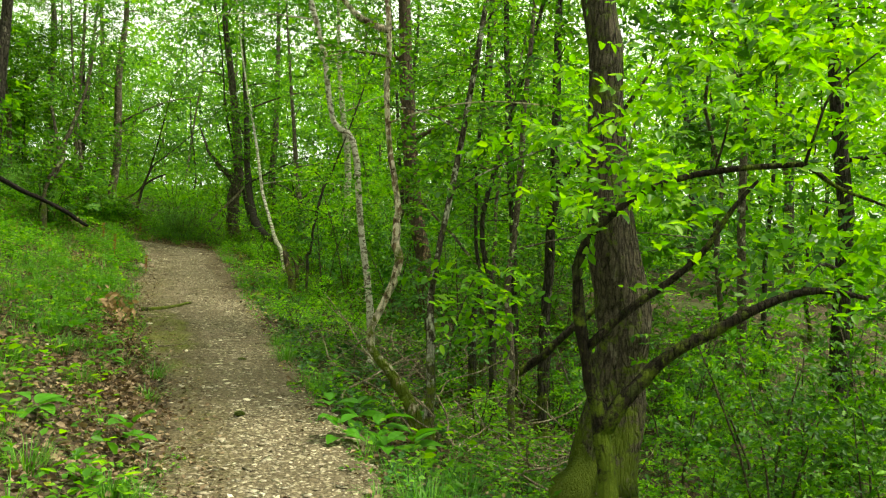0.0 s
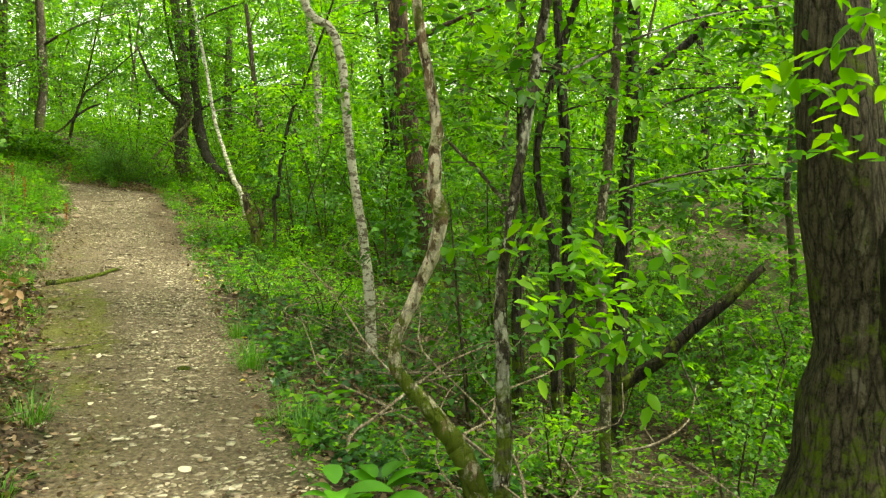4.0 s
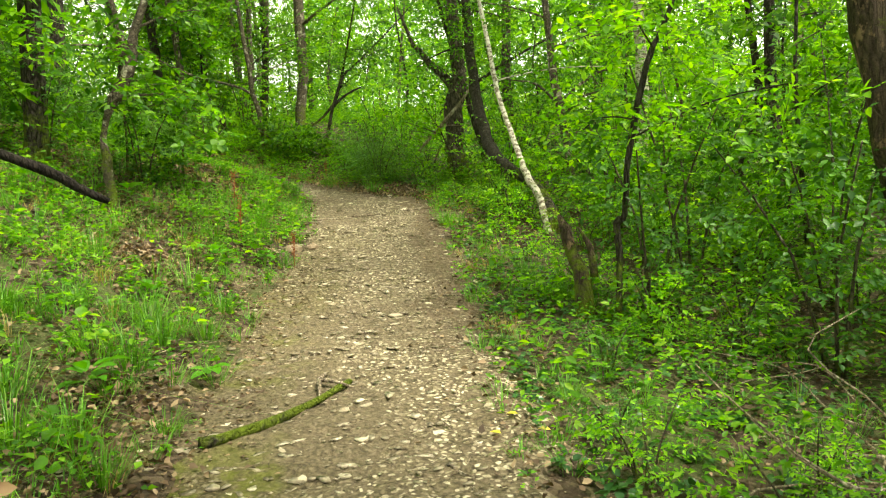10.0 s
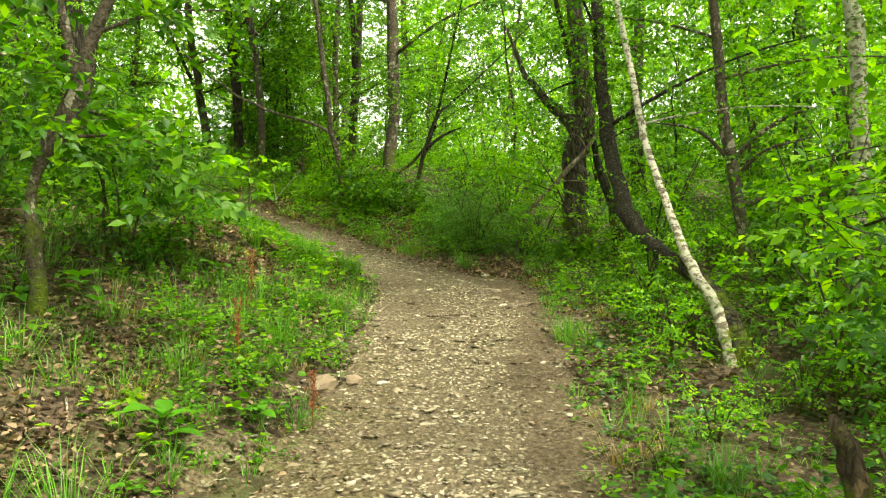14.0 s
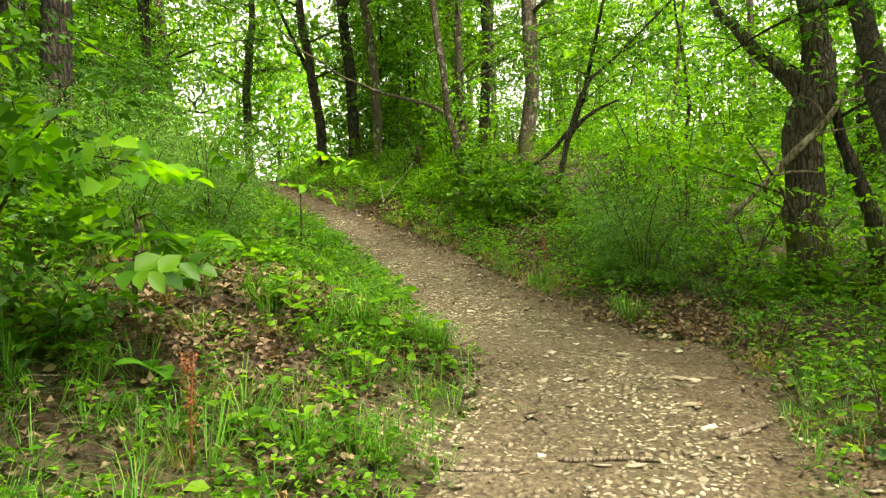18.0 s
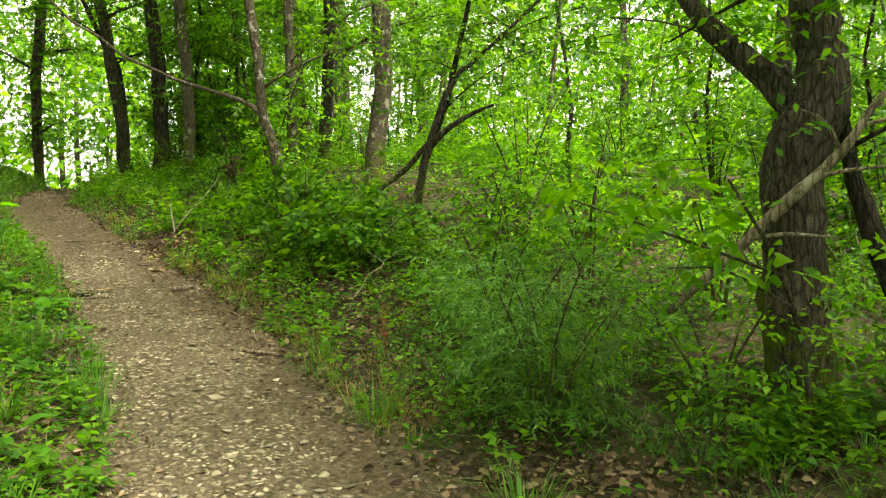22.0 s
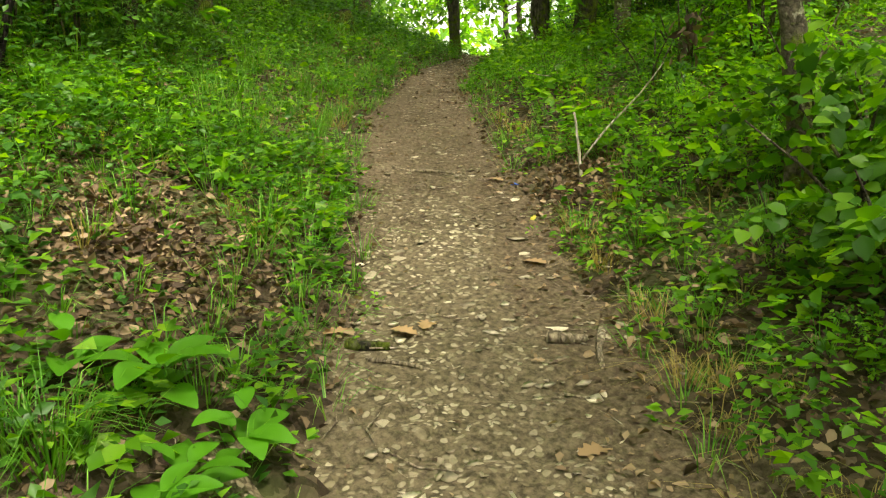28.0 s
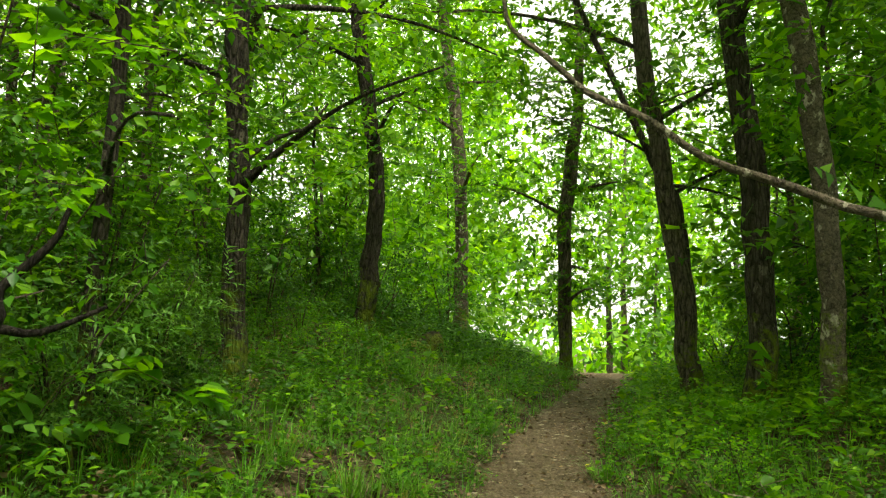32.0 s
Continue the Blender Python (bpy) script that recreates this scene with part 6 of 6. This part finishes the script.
grass("grass_tufts", np.concatenate([spots_beside(58, -0.1, 1.2, 2, 13, -1, 1.2), spots_beside(34, -0.05, 1.2, 13, 33, -1, 1.2), spots_beside(26, -0.05, 1.0, 2, 32, 1, 1.2)]), 90, 0.22, 1.5, 0.0026, GRASS, "dense green grass tufts at the edge of the path", 0.09)
grass("dry_grass", np.concatenate([spots_beside(50, 0.0, 0.4, 12, 24, 1), spots_beside(240, 0.1, 2.2, 8, 34, -1), np.array([(-17.2 + 0.35 * math.cos(k * 2.4) * (k / 14)**0.5, 22.95 + 0.35 * math.sin(k * 2.4) * (k / 14)**0.5, gz(-17.2, 22.95)) for k in range(14)]), spots_beside(60, 0.05, 0.8, 19, 27, 1)]), 20, 0.15, 2.1, 0.0018, DRY_GRASS, "straw-coloured dry grass tufts beside the path")

def straws(spots, lo, hi, r):
    """Thin three-sided twigs lying about the spots."""
    m = len(spots)
    a = rng.uniform(0, 2 * np.pi, m)
    ln = rng.uniform(lo, hi, m)[:, None]
    u = np.stack([np.cos(a), np.sin(a), rng.normal(0, 0.08, m)], 1)
    sd = np.stack([-np.sin(a), np.cos(a), np.zeros(m)], 1)
    up = np.array([0, 0, 1.0])
    bow = sd * ln * rng.normal(0, 0.09, (m, 1))
    rr = r * rng.uniform(0.5, 1.4, (m, 1))
    rings = []
    for c, k in ((spots - u * ln * 0.5, 1.0), (spots + bow, 0.9), (spots + u * ln * 0.5, 0.45)):
        rings += [c - sd * rr * k, c + sd * rr * k, c + up * rr * 1.7 * k]
    v = np.stack(rings, 1).reshape(-1, 3)
    k = np.arange(m)[:, None] * 9
    q = [[i + j, i + (j + 1) % 3, i + 3 + (j + 1) % 3, i + 3 + j] for i in (0, 3) for j in range(3)]
    return v, np.concatenate([k + np.array([f]) for f in q])


on_path = spots_beside(1500, -0.62, 0.3, -2, 34, 0, 1.0)
on_path[:, 2] += 0.018 + path_bumps(on_path[:, 0], on_path[:, 1])
in_litter = spots_beside(1700, 0.1, 2.6, -2, 34, 0, 1.2)
in_litter[:, 2] += 0.02
fallen = new("fallen_twigs", mesh_from("fallen_twigs", *straws(np.concatenate([on_path, in_litter]), 0.04, 0.24, 0.0028), DEAD_WOOD))
tagged(fallen, "thin dry twigs and straws strewn on the ground", "twigs", kind="stuff")


# ---- small things along the path ----
def curved_leaf(length, width, lobes=0.0):
    """A broad leaf along +x with a sunken midrib and a drooping tip."""
    n = 16 if lobes else 8
    t = np.linspace(0, 1, n)
    w = width * np.sin(np.pi * np.clip(t, 0.02, 0.985)**0.8)**0.7 * (1 - lobes * (0.5 + 0.5 * np.cos(8.5 * np.pi * t)))
    z = 0.30 * length * t - 0.34 * length * t * t
    rows = []
    for a, ww, h in zip(t, w, z):
        rows += [(a * length, -ww * 0.5, h + 0.16 * ww), (a * length, 0, h), (a * length, ww * 0.5, h + 0.16 * ww)]
    f = []
    for i in range(n - 1):
        k = i * 3
        f += [[k, k + 3, k + 4, k + 1], [k + 1, k + 4, k + 5, k + 2]]
    return np.array(rows), f


BROAD = leaf_material("broad_leaf", (0.035, 0.15, 0.007), (0.055, 0.20, 0.009), (0.085, 0.26, 0.013), 0.4, 0.4)
broad_leaves = [mesh_from("leaf", *curved_leaf(ln, wd), BROAD, True) for ln, wd in ((0.17, 0.095), (0.14, 0.085), (0.20, 0.105))]


def broad_plant(x, y, n, scale, label, stalk=0.06):
    e = thing("broad_leaved_plant", x, y, gz(x, y), label, "plant", "broad-leaved plants")
    for i in range(n):
        ob = part("leaf", broad_leaves[i % 3], e)
        a = i * 137.5 + rng.uniform(-20, 20)
        up = rng.uniform(0.0, 1.0)
        h = scale * stalk * (0.4 + 2.0 * up)
        r = 0.03 * scale
        ob.matrix_basis = pose(r * math.cos(radians(a)), r * math.sin(radians(a)), h, rng.uniform(-12, 12), 8 - 26 * up + rng.uniform(-10, 10), a) @ Matrix.Scale(scale * rng.uniform(0.7, 1.15), 4)
    return e


for x, y, n, sc in BROAD_SPOTS:
    broad_plant(x, y, n, sc, "low plant with broad fresh green leaves")


for x, y in scatter(26, lambda X, Y, s, d: (s > 3) & (s < 33) & (d < -0.75) & (d > -2.6), 0.5):
    broad_plant(x, y, int(rng.integers(4, 8)), rng.uniform(0.4, 0.75), "small plant with broad green leaves on the bank")


def boulder(name, x, y, size, label, flat=0.6, mat=STONE, sink=0.25):
    bm = bmesh.new()
    bmesh.ops.create_icosphere(bm, subdivisions=2, radius=1.0)
    sx_, sy_ = rng.uniform(0.8, 1.1), rng.uniform(0.6, 0.85)
    for v in bm.verts:
        k = 1 + 0.22 * noise.noise(v.co * 1.7 + Vector((x, y, 0))) + 0.08 * noise.noise(v.co * 5)
        v.co = Vector((v.co.x * sx_, v.co.y * sy_, v.co.z * flat)) * k
    me = bpy.data.meshes.new(name)
    bm.to_mesh(me)
    bm.free()
    me.materials.append(mat)
    ob = new(name, me)
    ob.matrix_basis = pose(x, y, gz(x, y) + size * flat * (1 - 2 * sink), 0, 0, rng.uniform(0, 360)) @ Matrix.Scale(size, 4)
    return tagged(ob, label, "stone", "loose stones")


TAN_STONE = stone_material("tan_stone", (0.20, 0.145, 0.09), (0.26, 0.195, 0.125))
boulder("rock", -5.23, 14.10, 0.13, "tan rounded rock at the foot of the bank", 0.5, TAN_STONE, 0.3)
boulder("rock", -5.08, 14.22, 0.07, "small tan rock half sunk at the path's edge", 0.6, TAN_STONE)
boulder("stone_slab", -1.12, 8.85, 0.07, "pale limestone lump beside the path", 0.6)
for x, y, sz_ in ((-1.92, 7.97, 0.05), (-1.41, 5.84, 0.055)):
    tuft_ = boulder("moss_tuft", x, y, sz_, "small cushion of green moss on the path", 0.35, MOSS, 0.2)
    tuft_.location.z += 0.012
    tagged(tuft_, "small cushion of green moss on the path", "moss", "moss tufts")
lying("stick", (-1.30, 7.05), (-1.20, 7.10), 0.018, BARK_LICHEN, "short dark stick spotted with white lichen")
slabs = [(-1.38, 6.72), (-1.27, 6.55), (-7.2, 18.0), (-5.6, 16.2), (-0.6, 4.9), (-0.75, 5.2), (-0.9, 5.0), (-2.4, 9.2), (-3.6, 12.4), (-4.4, 14.6), (-1.5, 6.4), (-5.2, 16.9)] + [(-10.7 + rng.normal(0, 0.22), 20.05 + rng.normal(0, 0.13)) for _ in range(7)]
for x, y in slabs:
    boulder("stone_slab", x, y, rng.uniform(0.03, 0.065), "flat pale limestone slab bedded in the path", 0.2, STONE, 0.35)

for a, b_, r, lab in (((-4.35, 15.72), (-3.9, 15.9), 0.014, "pale dry stick at the edge of the path"), ((-2.5, 9.45), (-2.25, 9.6), 0.012, "short dry stick on the path"), ((-8.2, 19.2), (-7.75, 19.35), 0.012, "curved dry stick on the path"),
                      ((-8.35, 19.6), (-8.15, 19.4), 0.012, "short dry stick on the path"), ((-9.5, 20.35), (-9.3, 20.15), 0.016, "dark stick lying on the path"), ((-9.85, 19.55), (-9.6, 19.7), 0.010, "thin curved twig on the path"),
                      ((-11.9, 20.9), (-11.5, 21.1), 0.012, "dry stick across the path"), ((-7.4, 17.0), (-7.1, 17.25), 0.016, "dry stick on the bank"), ((-4.8, 16.25), (-4.65, 16.5), 0.018, "pale barkless stick on bare earth"),
                      ((-5.3, 15.75), (-4.95, 15.95), 0.012, "thin dry stick on the path"), ((-5.9, 15.4), (-5.4, 15.6), 0.015, "fallen twig in dead leaves"), ((-2.9, 8.3), (-2.6, 8.5), 0.008, "thin twig on the path"), ((-3.4, 12.9), (-3.15, 13.0), 0.010, "dry twig on the path")):
    lying("stick", a, b_, r, DEAD_WOOD, lab)
lying("wood_chunk", (-9.58, 20.15), (-9.48, 20.25), 0.028, DEAD_WOOD, "short weathered chunk of wood on the path")
lying("wood_chunk", (-9.98, 19.55), (-9.86, 19.65), 0.024, BARK_DARK, "short dark chunk of wood on the path")
lying("fallen_log", (-7.9, 15.9), (-7.2, 14.4), 0.05, BARK_DARK, "dark fallen branch on the bank")
# bare brushwood below the path and the forked twig above it
def brush(x, y, heading, length, rise, r, label):
    a = radians(heading)
    pts = []
    for t in (0, 0.2, 0.4, 0.6, 0.8, 1.0):
        px_ = x + math.cos(a) * length * t + rng.normal(0, 0.035)
        py_ = y + math.sin(a) * length * t + rng.normal(0, 0.035)
        a += rng.normal(0, 0.22)
        pts.append((px_, py_, gz(px_, py_) + 0.02 + rise * t**1.3 + rng.normal(0, 0.012), max(r * (1 - 0.75 * t), 0.003)))
    xy = np.array(pts)[:, :2]
    if (where(xy[:, 0], xy[:, 1])[1] < 0.75).any() and y < 11:   # never across the path
        return
    e = loose_stick("dead_branch", pts, DEAD_WOOD, label, sides=5)
    b0 = e.location
    for k in (2, 3):
        q = pts[k]
        s_ = 0.3 * length * rng.choice((-1, 1))
        side = [(q[0], q[1], q[2], q[3] * 0.6), (q[0] - math.sin(a) * s_ * 0.5, q[1] + math.cos(a) * s_ * 0.5, q[2] + 0.07, q[3] * 0.45), (q[0] - math.sin(a) * s_ + 0.05, q[1] + math.cos(a) * s_, q[2] + 0.12, 0.002)]
        part("side_twig", mesh_from("side_twig", *tube([(p[0] - b0[0], p[1] - b0[1], p[2] - b0[2], p[3]) for p in side], 4, 0.05, 2), DEAD_WOOD, True), e)


for i in range(64):
    brush(rng.uniform(-0.9, 1.0), rng.uniform(6.0, 12.2), rng.uniform(0, 360), rng.uniform(0.8, 2.0), rng.choice((0.1, 0.4, 0.8)), rng.uniform(0.009, 0.017), "thin grey dead branch lying in the undergrowth")
for x, y in ((-1.6, 12.2), (0.2, 6.0), (0.6, 7.0), (-7.2, 20.4), (-8.0, 20.3), (-12.4, 23.0), (-11.2, 22.2), (-5.6, 12.6), (-4.1, 8.2), (-2.6, 4.6)):
    brush(x, y, rng.uniform(0, 360), rng.uniform(0.5, 1.0), rng.choice((0.03, 0.08, 0.3)), rng.uniform(0.006, 0.010), "thin dry branch lying in the undergrowth")
PALE_WOOD = bark("bare_pale_wood", (0.30, 0.26, 0.19), (0.52, 0.47, 0.37), (0.62, 0.57, 0.46), 0.56, 0.98, 18.0, 0.006, 0.12)
fork = loose_stick("forked_twig", [(-10.72, 21.41, gz(-10.72, 21.41) - 0.02, 0.011), (-10.77, 21.43, 3.15, 0.008), (-10.82, 21.44, 3.34, 0.006)], PALE_WOOD, "pale forked twig standing beside the path")
fb = fork.location
part("side_twig", mesh_from("side_twig", *tube([(q[0] - fb[0], q[1] - fb[1], q[2] - fb[2], q[3]) for q in ((-10.74, 21.43, 3.08, 0.007), (-10.66, 21.53, 3.25, 0.006), (-10.56, 21.67, 3.43, 0.005), (-10.45, 21.73, 3.6, 0.003))], 5, 0.05, 2), PALE_WOOD, True), fork)

hollow = thing("stump", -17.0, 23.25, gz(-17.0, 23.25), "dark hollow stump sunk in the grassy bank", "stump", "fallen wood")
part("wood", mesh_from("wood", *tube([(0, 0, -0.1, 0.17), (0.01, 0, 0.08, 0.15), (0.03, -0.02, 0.2, 0.12), (0.03, -0.02, 0.12, 0.07), (0.02, -0.01, 0.02, 0.05)], 10, 0.12, 2), BARK_DARK, True), hollow)

scrap = new("plastic_scrap", mesh_from("plastic_scrap", [(0, 0, 0.004), (0.04, 0.005, 0.012), (0.045, 0.03, 0.006), (0.005, 0.025, 0.014), (0, 0, 0.0), (0.04, 0.005, 0.008), (0.045, 0.03, 0.002), (0.005, 0.025, 0.010)], [[0, 1, 2, 3], [7, 6, 5, 4], [0, 4, 5, 1], [1, 5, 6, 2], [2, 6, 7, 3], [3, 7, 4, 0]], leaf_material("blue_plastic", (0.03, 0.08, 0.32), (0.04, 0.10, 0.38), (0.05, 0.12, 0.42), 0.1, 0.4)))
scrap.location = (-11.15, 21.25, gz(-11.15, 21.25) + 0.01)
tagged(scrap, "small crumpled blue plastic scrap beside the path", "litter")

# rusty dock stalks on the bank
for x, y, h in ((-6.14, 14.61, 0.42), (-5.55, 13.7, 0.40), (-4.95, 13.55, 0.32), (-7.3, 19.5, 0.3)):
    e = thing("dock_stalk", x, y, gz(x, y), "rust-brown dried dock stalk with seed heads", "plant", "dock stalks")
    part("stalk", mesh_from("stalk", *tube([(0, 0, -0.03, 0.005), (0.01, 0, h * 0.6, 0.004), (0.02, 0.01, h, 0.002)], 5, 0.05, 2), RUST, True), e)
    m = 160
    P = np.stack([rng.normal(0, 0.014, m), rng.normal(0, 0.014, m), rng.uniform(h * 0.35, h, m)], 1)
    part("seed_head", mesh_from("seed_head", *leaves(P, rng.standard_normal((m, 3)), rng.standard_normal((m, 3)), np.full(m, 0.016), np.full(m, 0.012), "tri"), RUST), e)

# withered oak spray and fallen oak leaves
spray = thing("withered_branch", -11.07, 22.75, gz(-11.07, 22.75), "snapped twig with withered brown leaves", "branch", "fallen wood")
part("stem", mesh_from("stem", *tube([(0, 0, -0.05, 0.008), (0.02, -0.05, 0.3, 0.006), (0.0, -0.12, 0.55, 0.003)], 5, 0.05, 2), BARK_THIN, True), spray)
m = 26
P = np.stack([rng.normal(0, 0.04, m), rng.normal(-0.08, 0.04, m), rng.uniform(0.2, 0.5, m)], 1)
part("foliage", mesh_from("foliage", *leaves(P, rng.standard_normal((m, 3)) + np.array([0, 0, -1.2]), rng.standard_normal((m, 3)), np.full(m, 0.11), np.full(m, 0.055), True), LITTER), spray)
OAK_BROWN = leaf_material("fallen_oak_leaf", (0.20, 0.125, 0.06), (0.28, 0.18, 0.09), (0.34, 0.23, 0.125), 0.15, 0.7)
for x, y in ((-3.55, 8.67), (-3.75, 8.9), (-3.4, 8.45)):
    e = thing("withered_branch", x, y, gz(x, y), "low withered sprig with rusty brown leaves", "branch", "fallen wood")
    part("stem", mesh_from("stem", *tube([(0, 0, -0.04, 0.006), (0.04, 0.02, 0.12, 0.005), (0.12, 0.05, 0.24, 0.003)], 5, 0.05, 2), BARK_THIN, True), e)
    m = 30
    P = np.stack([rng.normal(0.05, 0.09, m), rng.normal(0.02, 0.09, m), rng.uniform(0.03, 0.26, m)], 1)
    part("foliage", mesh_from("foliage", *leaves(P, rng.standard_normal((m, 3)), rng.standard_normal((m, 3)) + np.array([0, 0, 1.0]), np.full(m, 0.08), np.full(m, 0.05), True), OAK_BROWN), e)
for x, y, a in ((-9.98, 19.73, 20), (-9.9, 19.82, 130), (-10.05, 19.6, 250), (-9.0, 19.75, 80), (-11.3, 21.2, 10), (-10.1, 20.6, 200)):
    v, f = curved_leaf(0.12, 0.085, 0.5)
    v = v * np.array([1, 1, 0.5])
    ob = new("oak_leaf", mesh_from("oak_leaf", v, f, OAK_BROWN, True))
    ob.matrix_basis = pose(x, y, gz(x, y) + 0.022, 0, 0, a)
    tagged(ob, "tan fallen oak leaf lying on the path", "leaf", "fallen oak leaves")
yl = np.concatenate([spots_beside(26, -0.15, 0.7, 3, 11, 1), spots_beside(30, -0.2, 0.6, 24, 32, 1), spots_beside(14, 0.0, 1.0, 0, 5, -1)])
yl[:, 2] += 0.03
stuff("yellow_leaves", (yl, rng.standard_normal(yl.shape) * np.array([1, 1, 0.2]), np.array([0, 0, 1.0]) + 0.2 * rng.standard_normal(yl.shape), np.full(len(yl), 0.06), np.full(len(yl), 0.035)), YELLOW, "yellowed leaves beside the path", "leaves", True)

# ---- stones of the path ----
def stone_mesh(i):
    bm = bmesh.new()
    bmesh.ops.create_icosphere(bm, subdivisions=1, radius=1.0)
    sc = Vector((1.0, rng.uniform(0.5, 0.85), rng.uniform(0.20, 0.34)))
    for v in bm.verts:
        v.co = Vector((v.co.x * sc.x, v.co.y * sc.y, v.co.z * sc.z)) * rng.uniform(0.6, 1.25)
    me = bpy.data.meshes.new("stone")
    bm.to_mesh(me)
    bm.free()
    me.materials.append(STONE)
    return me


stone_shapes = [stone_mesh(i) for i in range(12)]
s_all = rng.uniform(-3, 33, 27000)
q = smooth_line(s_all + S0, _n)
q2 = smooth_line(s_all + S0 + 0.05, _n)
t = q2[:, :2] - q[:, :2]
t /= np.linalg.norm(t, axis=1)[:, None]
dd = q[:, 5] * np.clip(rng.normal(0.02, 0.55, len(s_all)), -1.1, 1.1)
strewn = (s_all > 3) & (s_all < 12) & (rng.uniform(size=len(s_all)) < 0.2)   # chips spill over the left edge here
dd = np.where(strewn, -q[:, 5] * rng.uniform(0.9, 2.3, len(s_all)), dd)
lift_on = np.where(np.abs(dd) > 1.1 * q[:, 5], 0.0, 1.0)
sx, sy = q[:, 0] + t[:, 1] * dd, q[:, 1] - t[:, 0] * dd
drift = 0.55 + 0.75 * lumps(sx * 1.3, sy * 1.3) + 0.35 * lumps(sx * 4.3 + 2, sy * 4.3)
bare = (rng.uniform(size=len(s_all)) > np.clip(drift + 0.25, 0.12, 1)) | (s_all > 17) & (rng.uniform(size=len(s_all)) < np.clip(0.3 + (s_all - 17) * 0.07, 0, 0.82))   # the upper path is mostly bare earth
sx, sy, s_all, lift_on = sx[~bare], sy[~bare], s_all[~bare], lift_on[~bare]
sz = ground(sx, sy) + 0.003 + (0.009 + path_bumps(sx, sy)) * lift_on
size = np.clip(rng.lognormal(-4.18, 0.55, len(s_all)), 0.006, 0.046)
order = np.argsort(-size)
for i in order[:300]:
    ob = part("stone", stone_shapes[i % 12], path)
    ob.matrix_basis = pose(sx[i], sy[i], sz[i] - 0.1 * size[i], rng.uniform(-9, 9), rng.uniform(-9, 9), rng.uniform(0, 360)) @ Matrix.Scale(size[i], 4)
V, F, o = [], [], 0
chip = np.array([(1, 0, 0.1), (0.3, 0.8, 0.2), (-0.8, 0.5, 0.15), (-0.7, -0.6, 0.25), (0.4, -0.8, 0.1), (0, 0, -0.5)])
chip_faces = np.array([(0, 1, 4), (1, 2, 4), (2, 3, 4), (0, 5, 1), (1, 5, 2), (2, 5, 3), (3, 5, 4), (4, 5, 0)])
shapes = [(chip * rng.uniform(0.55, 1.35, (6, 3)) * np.array([rng.uniform(1, 1.4), rng.uniform(0.5, 0.95), rng.uniform(0.5, 1.1)]), chip_faces) for _ in range(12)]
for i in order[300:]:
    v, f = shapes[i % 12]
    a = rng.uniform(0, 6.28)
    ca, sa = math.cos(a), math.sin(a)
    w = np.stack([v[:, 0] * ca - v[:, 1] * sa, v[:, 0] * sa + v[:, 1] * ca, v[:, 2]], 1) * size[i] + (sx[i], sy[i], sz[i] - 0.1 * size[i])
    V.append(w)
    F.append(f + o)
    o += len(v)
gravel = new("gravel", mesh_from("gravel", np.concatenate(V), np.concatenate(F), STONE))
tagged(gravel, "pale limestone chips strewn on the path", "stones", kind="stuff")
